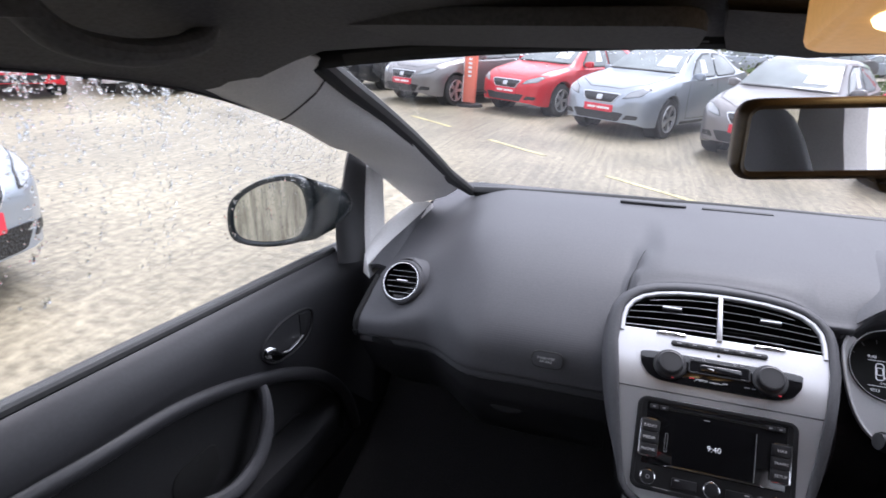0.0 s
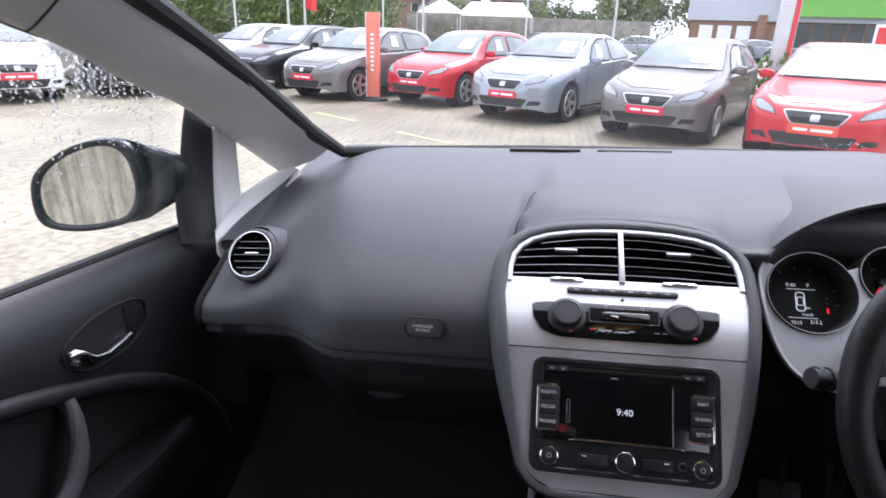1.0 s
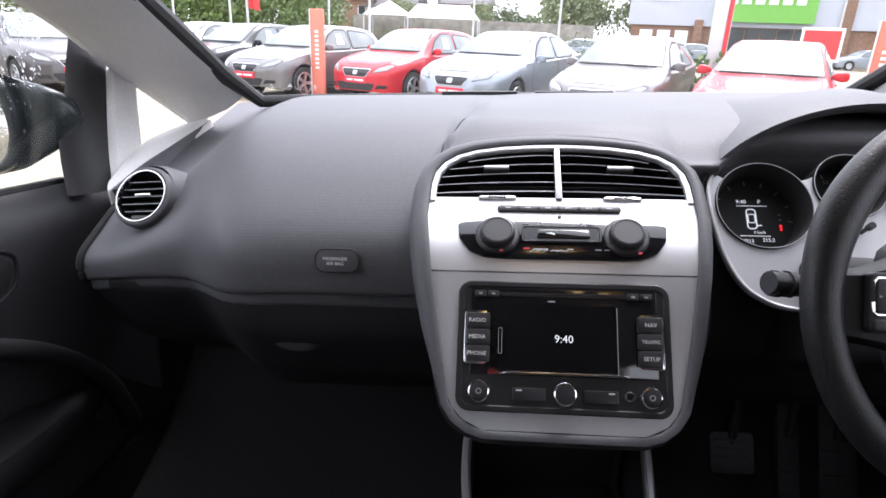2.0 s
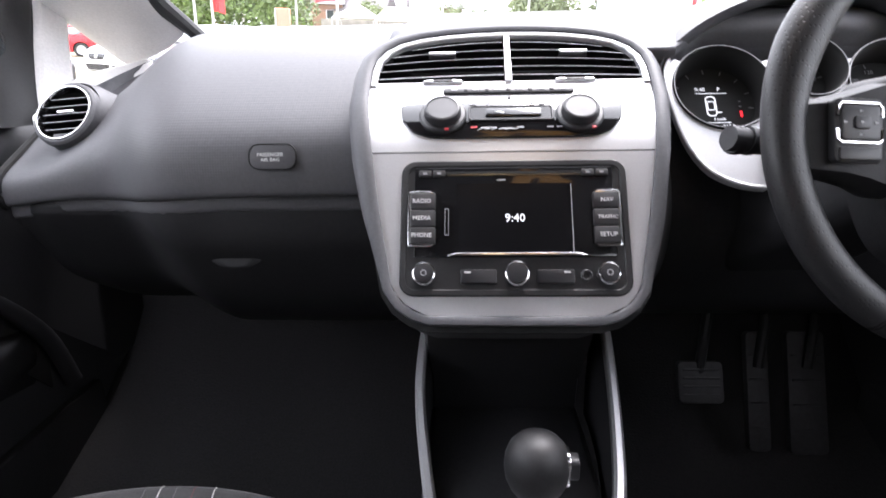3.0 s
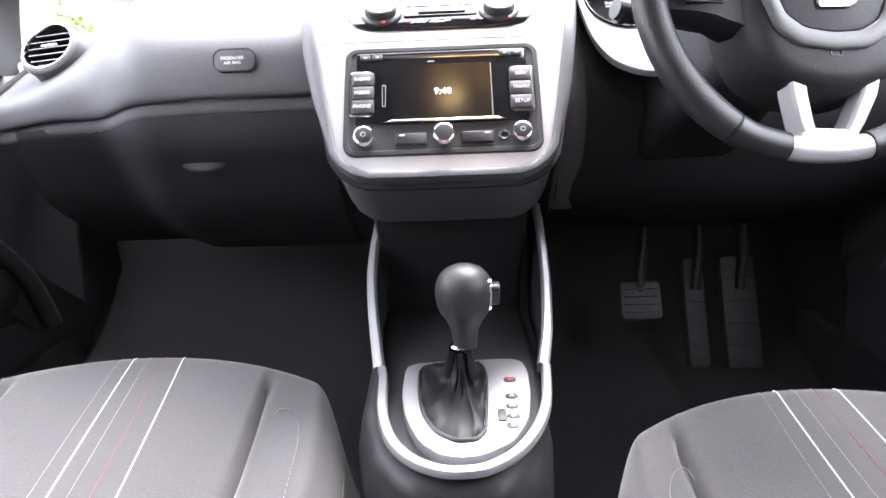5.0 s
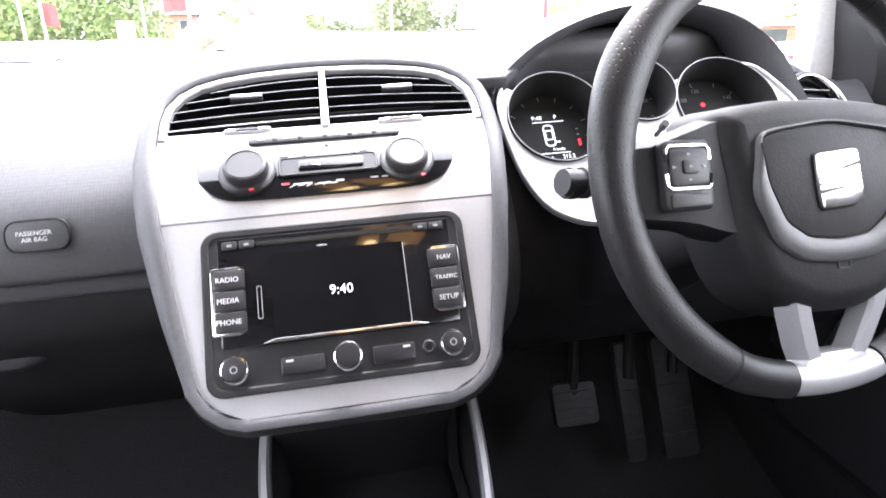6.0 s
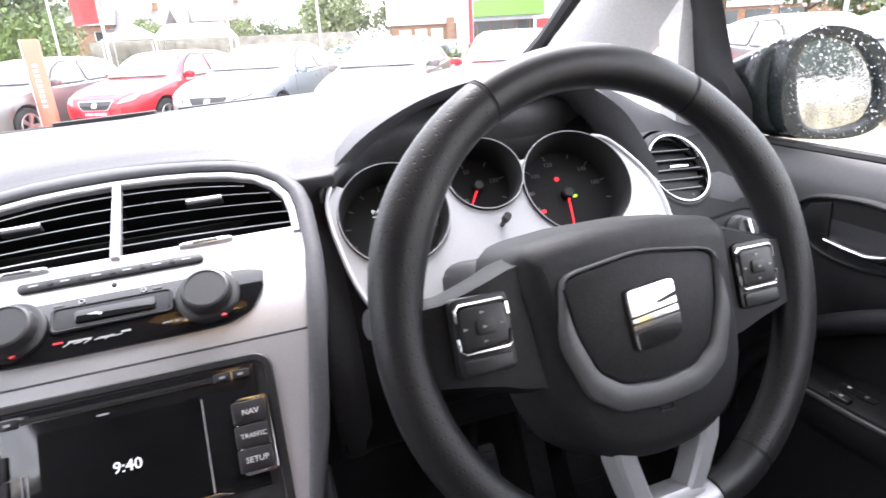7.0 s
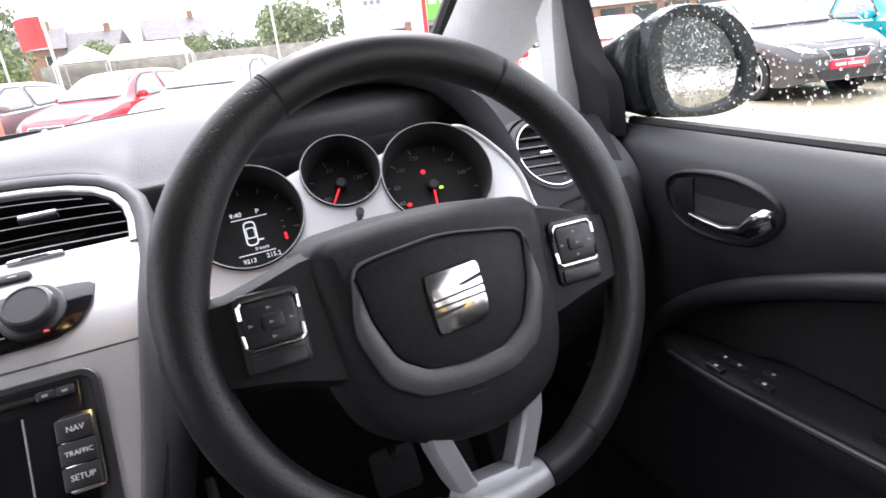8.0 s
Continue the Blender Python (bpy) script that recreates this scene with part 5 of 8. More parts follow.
for k, w in enumerate(("P", "R", "N", "D", "S")):
    y = (-0.079, -0.108, -0.124, -0.139, -0.153)[k]
    x = (0.050, 0.049, 0.048, 0.048, 0.046)[k]
    bm = bmesh.new()
    prism(bm, circ(x, y, 0.0058, 18, 0.0042), 0.576, 0.5798, ident, 0.0006)
    mk = part("position_mark", bm, M_MATT, selector)
    lettering(w, 0.0062, ident, x, y, 0.5799, M_LITRED if k == 0 else M_WHITE, mk)
bm = bmesh.new()
prism(bm, rrect(0.0385, -0.1375, 0.0076, 0.0180, 0.002, 3), 0.576, 0.5800, ident, 0.0006)
part("manual_gate_mark", bm, M_MATT, selector)

# handbrake
hb = thing("handbrake", "grey handbrake lever with a silver release button", "handbrake")
bm = bmesh.new()
tube(bm, spline([(-0.031, -0.285, 0.589), (-0.034, -0.32, 0.580), (-0.040, -0.38, 0.556), (-0.043, -0.46, 0.530), (-0.045, -0.53, 0.500)], 4), [0.0135] * 5 + [0.0150] * 6 + [0.0145] * 6, 16)
part("lever", bm, M_LEATHER, hb)
bm = bmesh.new()
tube(bm, [(-0.031, -0.285, 0.590), (-0.031, -0.276, 0.592), (-0.031, -0.263, 0.5945), (-0.031, -0.260, 0.595)], [0.0065, 0.0065, 0.0060, 0.0045], 14)
part("release_button", bm, M_SATIN, hb, "bright release button")
bm = bmesh.new()
tube(bm, [(-0.032, -0.297, 0.586), (-0.031, -0.285, 0.590)], [0.0140, 0.0142], 16)
part("band", bm, M_SATIN, hb)
# rotary knob in the tray
knob = thing("rotary_knob", "round black switch in the console tray", "switch")
bm = bmesh.new()
lathe(bm, [(0.030, 0.0), (0.030, 0.010), (0.027, 0.014), (0.020, 0.015)], mx_map(pose(0.050, -0.265, 0.497)), 28)
part("base", bm, M_BTN, knob)
bm = bmesh.new()
box(bm, (0.050, -0.262, 0.516), (0.022, 0.008, 0.008), None, 0.003)
part("grip", bm, M_BTN, knob)

# ---- pedals, floor ----
def pedal(x, y, z, w, h, lean, label):
    p = thing("pedal", label, "pedal")
    bm = bmesh.new()
    m = pose(x, y, z, 90 - lean)
    prism(bm, rrect(0, 0, w, h, 0.008, 4), -0.008, 0.006, mx_map(m), 0.003)
    part("pad", bm, M_PEDAL, p)
    for k in range(4):
        bm = bmesh.new()
        prism(bm, rrect(0, -h / 2 + h * (k + 1) / 5, w * 0.8, 0.003, 0.001, 2), 0.005, 0.0085, mx_map(m), 0.0008)
        part("rib", bm, M_PEDAL, p)
    bm = bmesh.new()
    tube(bm, [(x, y + 0.008, z + h * 0.2), (x + 0.01, y + 0.03, z + 0.10), (x + 0.01, y + 0.06, z + 0.20)], 0.008, 10)
    part("arm", bm, M_MATT, p)


pedal(0.300, 0.335, 0.490, 0.066, 0.062, 28, "black rubber brake pedal on a steel arm")
pedal(0.407, 0.375, 0.450, 0.034, 0.185, 24, "narrow black rubber pedal hanging beside the brake")
pedal(0.482, 0.375, 0.448, 0.058, 0.190, 24, "long black rubber accelerator pedal")


# ---- the car's shell: floor, doors, pillars, roof, glass ----
def belt(y, sd=-1):
    """Height of the window sill along a door."""
    if sd > 0:
        return lerp(0.914 - 0.005 * y, 0.965, smooth(-0.15, -0.9, y))
    return 0.964 - 0.08 * y if y > -0.9 else 1.036


def window_top(y):
    """Lower edge of the roof side over the door glass."""
    return curve(y, [(-1.9, 1.24), (-1.5, 1.31), (-1.0, 1.335), (-0.60, 1.326), (-0.372, 1.306), (-0.177, 1.280), (-0.036, 1.243), (0.104, 1.193), (0.24, 1.138), (0.30, 1.108)])


# added sheets close the holes beside the footwell and keep stray light out
for sd in (-1, 1):
    bm = bmesh.new()
    far = 0.075 if sd < 0 else 0.0
    sheet(bm, [[Vector((sd * (x + far * 1.6), y, z - far)) for x, z in ((0.655, 0.30), (0.650, 0.60), (0.640, 0.86), (0.622, 0.905), (0.622, 0.925))] for y in (0.30 + far, 0.45, 0.60, 0.78)], 0.02, (sd, 0, 0))
    sheet(bm, [[Vector((sd * (0.685 + far * 1.3), y, 0.28)), Vector((sd * (0.685 + far * 1.3), y, 0.86))] for y in (-2.1, -0.8, 0.30)], 0.02, (sd, 0, 0))
    single("kick_panel", bm, M_HARD, "dark sheet added beside the footwell to keep light out", "side panel", kind="structure")
bm = bmesh.new()
sheet(bm, [[Vector((x, y, z if x > -0.75 else min(z, 0.80))) for y, z in ((-2.0, 0.36), (-1.1, 0.34), (-0.9, 0.32), (0.30, 0.30), (0.48, 0.36), (0.62, 0.50), (0.66, 0.80), (0.72, 0.94))] for x in (-0.80, -0.62, -0.40, -0.12, -0.09, 0.09, 0.12, 0.40, 0.70)], 0.03, (0, 0.2, -1))
single("floor", bm, M_CARPET, "black carpeted car floor and footwell", "floor", kind="structure", smooth=40)

# added boxes block light that leaks in between door and floor
for sd in (-1, 1):
    bm = bmesh.new()
    x0 = 0.628 if sd > 0 else 0.715
    prism(bm, [(sd * x0, -0.95), (sd * x0, 0.46), (sd * (x0 + 0.07), 0.46), (sd * (x0 + 0.07), -0.95)], 0.27, 0.415, ident, 0.010)
    single("trim_sill", bm, M_HARD, "black box added along the floor to stop light leaking in", "sill trim", kind="structure", smooth=40)


# passenger door parts are scaled about a camera position, to fit the camera's view
VIEWPOINT = Vector((-0.117, -0.578, 1.28))


def scaled_from_view(f):
    return Matrix.Translation(VIEWPOINT) @ Matrix.Scale(f, 4) @ Matrix.Translation(-VIEWPOINT)


def door_section(y, sd):
    b = belt(y, sd)
    arch = -0.6 * (belt(y) - b) + curve(y, [(-1.0, 0.952), (-0.47, 0.942), (-0.305, 0.921), (-0.195, 0.907), (-0.09, 0.876), (0.041, 0.819), (0.137, 0.755), (0.23, 0.66), (0.35, 0.55)])
    f = smooth(0.18, 0.32, y)
    pts = [(0.652, b), (0.642, b + 0.003), (0.632, b - 0.004), (0.621, b - 0.022), (0.614, b - 0.050 * (1 - 0.3 * f)), (0.614, max(arch + 0.010, b - 0.10)), (0.616, arch + 0.004), (0.624, arch - 0.004), (0.634, arch - 0.03), (0.640, arch - 0.08)]
    low = min(0.70, arch - 0.10)
    pts += [(0.640, low), (0.642, low - 0.10), (0.645, 0.36)]
    return pts


def door(sd, word):
    d = thing("passenger_door" if sd < 0 else "driver_door", word, "car door")
    ys = [(0.435 if sd < 0 else 0.345) - 0.03 * i for i in range(43 if sd < 0 else 40)]
    bm = bmesh.new()
    sheet(bm, [[Vector((sd * x, y, z)) for x, z in door_section(y, sd)] for y in ys], 0.03, (sd, 0, 0))
    part("panel", bm, M_DOOR, d, "dark plastic door trim", smooth=45)
    # padded arch line over the cloth insert
    line = spline([(sd * 0.617, y, z - 0.6 * (belt(y) - belt(y, sd))) for y, z in ((-0.80, 0.944), (-0.47, 0.938), (-0.305, 0.917), (-0.195, 0.902), (-0.09, 0.871), (0.041, 0.814), (0.137, 0.750), (0.21, 0.665), (0.24, 0.58))], 5)
    bm = bmesh.new()
    tube(bm, line, 0.0115, 12, flat=1.0, up=(sd, 0, 0))
    part("arch_moulding", bm, M_DOOR, d, "curved padded moulding")
    bm = bmesh.new()
    rows = []
    for y in [0.22 - 0.04 * i for i in range(24)]:
        a = curve(y, [(-1.0, 0.94), (-0.47, 0.932), (-0.305, 0.911), (-0.195, 0.896), (-0.09, 0.865), (0.041, 0.808), (0.137, 0.744), (0.23, 0.64)]) - 0.012 - 0.6 * (belt(y) - belt(y, sd))
        rows.append([Vector((sd * 0.6275, y, a)), Vector((sd * 0.6320, y, a - 0.05)), Vector((sd * 0.6335, y, min(a - 0.06, 0.72)))])
    sheet(bm, rows, 0.004, (sd, 0, 0))
    part("cloth_insert", bm, M_INSERT, d, "dark cloth insert")
    # armrest with its top sloping down to the front
    bm = bmesh.new()
    ring = []
    for y, z, w in ((0.20, 0.672, 0.010), (0.12, 0.690, 0.048), (0.03, 0.700, 0.056), (-0.10, 0.712, 0.054), (-0.30, 0.735, 0.056), (-0.60, 0.745, 0.056), (-0.80, 0.745, 0.05)):
        ring.append([Vector((sd * 0.645, y, z + 0.008)), Vector((sd * (0.640 - w * 0.5), y, z + 0.008)), Vector((sd * (0.640 - w), y, z + 0.004)), Vector((sd * (0.636 - w), y, z - 0.006)), Vector((sd * (0.636 - w), y, z - 0.03)), Vector((sd * 0.645, y, z - 0.09))])
    loft(bm, ring, True, True)
    rest = part("armrest", bm, M_HARD, d, "dark armrest sloping to the front", smooth=50)
    if sd > 0:
        # paler, shinier tube added along the edge in place of its highlight
        bm = bmesh.new()
        tube(bm, spline([r[2].lerp(r[3], 0.5) for r in ring[1:]], 4), 0.0030, 8)
        part("edge_bead", bm, M_DOOR, rest, "added paler tube standing in for a highlight on the armrest edge")
        for x, y in ((0.609, 0.060), (0.591, 0.053), (0.607, 0.040), (0.616, 0.010), (0.598, 0.003)):
            z = curve(-y, [(-0.2, 0.672), (-0.12, 0.690), (-0.03, 0.700), (0.10, 0.712), (0.30, 0.735)]) + 0.006
            bm = bmesh.new()
            prism(bm, rrect(x, y, 0.0085, 0.020, 0.002, 3), z - 0.004, z + 0.0030, ident, 0.0012)
            sw = part("window_switch", bm, M_BTN, rest)
            bm = bmesh.new()
            prism(bm, rrect(x, y, 0.0034, 0.0034, 0.0008, 2), z + 0.0028, z + 0.0034, ident)
            part("lit_mark", bm, M_WHITE, sw)
        bm = bmesh.new()
        prism(bm, rrect(0.612, -0.135, 0.028, 0.090, 0.006, 3), 0.712, 0.7260, ident, 0.002)
        part("pull_cup", bm, M_VOID, rest)
    else:
        bm = bmesh.new()
        tube(bm, spline([(-0.619, -0.040, 0.842), (-0.606, -0.046, 0.822), (-0.597, -0.060, 0.785), (-0.595, -0.090, 0.752), (-0.600, -0.140, 0.738), (-0.620, -0.185, 0.742)], 5), 0.0095, 12, flat=1.3)
        part("pull_handle", bm, M_PAD, d, "curved door pull")
        bm = bmesh.new()
        prism(bm, rrect(-0.165, 0.775, 0.085, 0.06, 0.02, 5), -0.006, 0.004, lambda a, b, h: Vector((-0.634 + h, a, b)), 0.002)
        part("pull_cup", bm, M_VOID, d)
    # door handle in its oval bowl
    hm = lambda a, b, h: Vector((sd * (0.6155 - h), (0.032 if sd < 0 else 0.072) - a * 0.80, (0.8820 if sd < 0 else 0.856) + b * 0.82))
    bowl = [(-0.090, 0.010), (-0.078, -0.020), (-0.040, -0.0330), (0.010, -0.0330), (0.050, -0.0240), (0.076, -0.002), (0.078, 0.016), (0.050, 0.0300), (0.005, 0.0370), (-0.050, 0.0330), (-0.080, 0.0240)]
    bo = [tuple(v.to_2d()) for v in spline([Vector((a, b, 0)) for a, b in bowl], 4, True)]
    bm = bmesh.new()
    ring_prism(bm, inset(bo, -0.005), bo, -0.004, 0.0045, hm, 0.0015)
    part("handle_surround", bm, M_HARD, d)
    bm = bmesh.new()
    prism(bm, bo, -0.006, 0.0012, hm)
    part("handle_bowl", bm, M_VOID, d)
    bm = bmesh.new()
    ring = []
    for a, b, hgt, n in ((-0.044, -0.0135, 0.0020, 0.0050), (-0.020, -0.0150, 0.0024, 0.0080), (0.015, -0.0160, 0.0035, 0.0110), (0.040, -0.0120, 0.0070, 0.0120), (0.054, -0.0040, 0.0145, 0.0110), (0.066, 0.0030, 0.0140, 0.0080), (0.0745, 0.0060, 0.0090, 0.0045)):
        ring.append([hm(a, b + hgt * math.cos(2 * math.pi * k / 12), n + 0.0042 * math.sin(2 * math.pi * k / 12)) for k in range(12)])
    loft(bm, ring, True, True)
    part("handle", bm, M_CHROME, d, "satin chrome door handle", smooth=60)
    bm = bmesh.new()
    prism(bm, [(-0.086, 0.008), (-0.074, -0.018), (-0.045, -0.029), (-0.045, 0.030), (-0.074, 0.023)], -0.002, 0.0030, hm, 0.001)
    part("handle_root", bm, M_MATT, d)
    # weather strip and pane
    bm = bmesh.new()
    tube(bm, [(sd * 0.650, y, belt(y, sd) + 0.004) for y in [0.25 - 0.1 * i for i in range(11)]], 0.006, 8)
    part("weather_strip", bm, M_RUBBER, d)
    bm = bmesh.new()
    rows = []
    for i in range(16):
        y = 0.235 - 0.066 * i
        t = min(window_top(y), 1.318) + 0.004
        rows.append([Vector((sd * lerp(0.650, 0.604, f), y, lerp(belt(y, sd) - 0.02, t, f))) for f in (0, 0.25, 0.5, 0.75, 1)])
    sheet(bm, rows, 0.004, (sd, 0, 0))
    pane = part("pane", bm, M_GLASS, d, "rain-spotted clear door glass")
    pane.visible_shadow = False
    # dark front post of the window with the mirror's root
    bm = bmesh.new()
    ring = []
    if sd < 0:
        for z, xl, yl, xr, yr in ((0.876, 0.714, 0.360, 0.672, 0.405), (0.925, 0.726, 0.378, 0.687, 0.438), (0.975, 0.728, 0.388, 0.699, 0.466), (1.000, 0.727, 0.398, 0.705, 0.482), (1.018, 0.726, 0.416, 0.709, 0.493), (1.066, 0.724, 0.432, 0.718, 0.521), (1.120, 0.715, 0.446, 0.716, 0.530)):
            l, r = Vector((-xl, yl, z)), Vector((-xr, yr, z))
            ring.append([l, l.lerp(r, 0.12) + Vector((0.006, -0.004, 0)), l.lerp(r, 0.5) + Vector((0.010, -0.006, 0)), l.lerp(r, 0.9) + Vector((0.004, -0.003, 0)), r, r + Vector((-0.03, 0.02, 0)), l + Vector((-0.028, 0.05, 0))])
    else:
        for z, y0, y1, x in ((0.905, 0.232, 0.312, 0.628), (0.940, 0.230, 0.312, 0.627), (0.962, 0.231, 0.312, 0.625), (0.978, 0.238, 0.312, 0.622), (0.995, 0.254, 0.312, 0.620), (1.03, 0.262, 0.312, 0.616), (1.06, 0.267, 0.313, 0.612), (1.085, 0.270, 0.314, 0.606), (1.125, 0.264, 0.306, 0.598)):
            ring.append([Vector((x, y0, z)), Vector((x - 0.014, y0 + 0.010, z)), Vector((x - 0.016, (y0 + y1) / 2, z)), Vector((x - 0.012, y1 - 0.006, z)), Vector((x, y1, z)), Vector((x + 0.025, y1 + 0.01, z)), Vector((x + 0.020, y0 + 0.035, z))])
    loft(bm, ring, True, True)
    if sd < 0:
        bm.transform(scaled_from_view(1.17).inverted())
    part("window_post", bm, M_MATT, d, "black window post at the mirror", smooth=50)
    return d


door(-1, "closed passenger door with dark trim and wet window").matrix_basis = scaled_from_view(1.17)
door(1, "closed driver door with dark trim and wet window")


def pillar(sd):
    p = thing("windscreen_pillar", "pale grey plastic trim on the windscreen pillar", "pillar trim", "windscreen pillars")
    inner = [(0.520, -0.16, 1.345), (0.520, -0.10, 1.328), (0.520, -0.035, 1.308), (0.520, 0.054, 1.288), (0.520, 0.191, 1.212), (0.521, 0.329, 1.136), (0.522, 0.481, 1.056), (0.522, 0.600, 1.006)]
    outer = [(0.612, -0.20, 1.286), (0.609, -0.13, 1.271), (0.606, -0.060, 1.250), (0.604, 0.060, 1.208), (0.602, 0.170, 1.152), (0.601, 0.268, 1.106), (0.602, 0.366, 1.024), (0.578, 0.460, 0.970)]
    if sd < 0:
        outer = outer[:4] + [(0.622, 0.195, 1.155), (0.664, 0.350, 1.112), (0.694, 0.535, 1.030), (0.640, 0.612, 0.950)]
    bm = bmesh.new()
    ring = []
    for a, b in zip(spline(inner, 4), spline(outer, 4)):
        a, b = Vector((sd * a.x, a.y, a.z)), Vector((sd * b.x, b.y, b.z))
        n = Vector((-sd * 0.9, -0.25, -0.5)).normalized()
        ring.append([a - n * 0.02, a, a.lerp(b, 0.12) + n * 0.008, a.lerp(b, 0.4) + n * 0.014, a.lerp(b, 0.7) + n * 0.010, a.lerp(b, 0.92) + n * 0.005, b, b - n * 0.02])
    loft(bm, ring, False)
    part("cover", bm, M_TRIM, p, smooth=60)
    # joint between the pillar trim and the roof lining
    bm = bmesh.new()
    tube(bm, spline(ring[11][1:7], 4), 0.0012, 6)
    part("trim_joint", bm, M_VOID, p)
    # upright bar behind the small quarter window
    bm = bmesh.new()
    ring = []
    if sd < 0:
        for z, xl, yl, xr, yr in ((0.876, 0.674, 0.408, 0.650, 0.450), (0.934, 0.688, 0.440, 0.663, 0.490), (0.980, 0.700, 0.468, 0.678, 0.520), (1.018, 0.708, 0.492, 0.692, 0.549), (1.066, 0.716, 0.518, 0.706, 0.572)):
            l, r = Vector((-xl, yl, z)), Vector((-xr, yr, z))
            ring.append([l, l.lerp(r, 0.15) + Vector((0.008, -0.004, 0)), l.lerp(r, 0.85) + Vector((0.008, -0.004, 0)), r, r + Vector((-0.02, 0.012, 0)), l + Vector((-0.02, 0.012, 0))])
    else:
        for z, y0, y1, x in ((0.915, 0.308, 0.357, 0.602), (0.96, 0.308, 0.353, 0.602), (1.03, 0.307, 0.358, 0.602), (1.075, 0.300, 0.362, 0.601), (1.108, 0.284, 0.35, 0.600)):
            ring.append([Vector((x, y0, z)), Vector((x - 0.012, y0 + 0.006, z)), Vector((x - 0.012, y1 - 0.008, z)), Vector((x, y1, z)), Vector((x + 0.02, y1, z)), Vector((x + 0.02, y0, z))])
    loft(bm, ring, True, True)
    part("upright", bm, M_TRIM, p)
    # sill of the quarter window
    bm = bmesh.new()
    ring = []
    if sd < 0:
        inner_edge = [(-0.640, 0.350, 0.886), (-0.624, 0.430, 0.914), (-0.612, 0.485, 0.929), (-0.600, 0.545, 0.945), (-0.590, 0.602, 0.957)]
        outer_edge = [(-0.674, 0.405, 0.884), (-0.668, 0.450, 0.914), (-0.661, 0.490, 0.932), (-0.658, 0.550, 0.939), (-0.650, 0.606, 0.944)]
        for a, b in zip(inner_edge, outer_edge):
            a, b = Vector(a), Vector(b)
            ring.append([a + Vector((0.004, 0, -0.03)), a, a.lerp(b, 0.2) + Vector((0, 0, 0.006)), a.lerp(b, 0.85) + Vector((0, 0, 0.006)), b, b + Vector((-0.004, 0, -0.04))])
    else:
        for y, z, x in ((0.300, 0.915, 0.592), (0.345, 0.938, 0.588), (0.40, 0.958, 0.582), (0.46, 0.972, 0.574), (0.52, 0.984, 0.560)):
            ring.append([Vector((x - 0.014, y - 0.004, z - 0.03)), Vector((x - 0.016, y, z - 0.004)), Vector((x - 0.006, y, z + 0.006)), Vector((x + 0.012, y, z + 0.010)), Vector((x + 0.02, y, z - 0.03))])
    loft(bm, ring, True, True)
    part("quarter_sill", bm, M_TRIM, p, smooth=50)
    bm = bmesh.new()
    if sd < 0:
        sheet(bm, [[Vector((-0.672, 0.47, 0.90)), Vector((-0.712, 0.53, 1.09))], [Vector((-0.665, 0.55, 0.92)), Vector((-0.702, 0.58, 1.05))], [Vector((-0.655, 0.62, 0.93)), Vector((-0.660, 0.63, 0.975))]], 0.004, (sd, 0, 0))
    else:
        sheet(bm, [[Vector((0.604, 0.335, 0.94)), Vector((0.604, 0.335, 1.09))], [Vector((0.598, 0.44, 0.96)), Vector((0.598, 0.44, 1.04))], [Vector((0.585, 0.52, 0.97)), Vector((0.585, 0.52, 0.992))]], 0.004, (sd, 0, 0))
    q = part("quarter_pane", bm, M_GLASS, p)
    q.visible_shadow = False
    # airbag mark on the trim
    bm = bmesh.new()
    prism(bm, rrect(0, 0, 0.030, 0.018, 0.004, 3), -0.002, 0.0012, lambda a, b, h: Vector((sd * (0.5365 + 0.35 * b - 0.9 * h), 0.125 + a * 0.9, 1.232 - a * 0.5 - b * 0.4 - h * 0.3)), 0.0004)
    part("trim_badge", bm, M_TRIM, p)


pillar(-1)
pillar(1)

# windscreen with a black edge
ws_top = lambda x: (0.030 - 0.03 * abs(x), 1.338 - 0.11 * x * x)
ws_low = lambda x: (0.690 - 0.18 * x * x, 0.990)
bm = bmesh.new()
rows = []
for i in range(15):
    x = -0.55 + 1.10 * i / 14
    (ya, za), (yb, zb) = ws_top(x), ws_low(x)
    rows.append([Vector((x, lerp(yb, ya, f), lerp(zb, za, f) + 0.020 * math.sin(math.pi * f))) for f in [k / 8 for k in range(9)]])
sheet(bm, rows, 0.005, (0, 0.4, 0.9))
windscreen = single("windscreen", bm, M_GLASS, "clear raked windscreen of the parked car", "windscreen", smooth=60)
windscreen.visible_shadow = False
rim = []
for i in range(15):
    x = -0.505 + 1.010 * i / 14
    y, z = ws_low(x)
    rim.append((x, y - 0.010, z - 0.002))
for f in [k / 8 for k in range(1, 9)]:
    rim.append((0.528, lerp(0.606, 0.000, f), lerp(1.004, 1.300, f) + 0.012 * math.sin(math.pi * f)))
for i in range(13):
    x = 0.50 - 1.0 * i / 12
    y, z = ws_top(x)
    rim.append((x, y + 0.012, z - 0.004))
for f in [1 - k / 8 for k in range(8)]:
    rim.append((-0.528, lerp(0.606, 0.000, f), lerp(1.004, 1.300, f) + 0.012 * math.sin(math.pi * f)))
bm = bmesh.new()
tube(bm, rim, [0.0115] * 15 + [0.0150] * (len(rim) - 15), 10, True)
part("screen_seal", bm, M_RUBBER, windscreen, "black rubber edge")
# defroster grille on the shelf
bm = bmesh.new()
for k in range(2):
    prism(bm, rrect(-0.10 + 0.16 * k, 0.60 - 0.004 * k, 0.13, 0.012, 0.003, 3), 1.000, 1.0075, ident, 0.001)
part("defroster_slot", bm, M_MATT, dash)

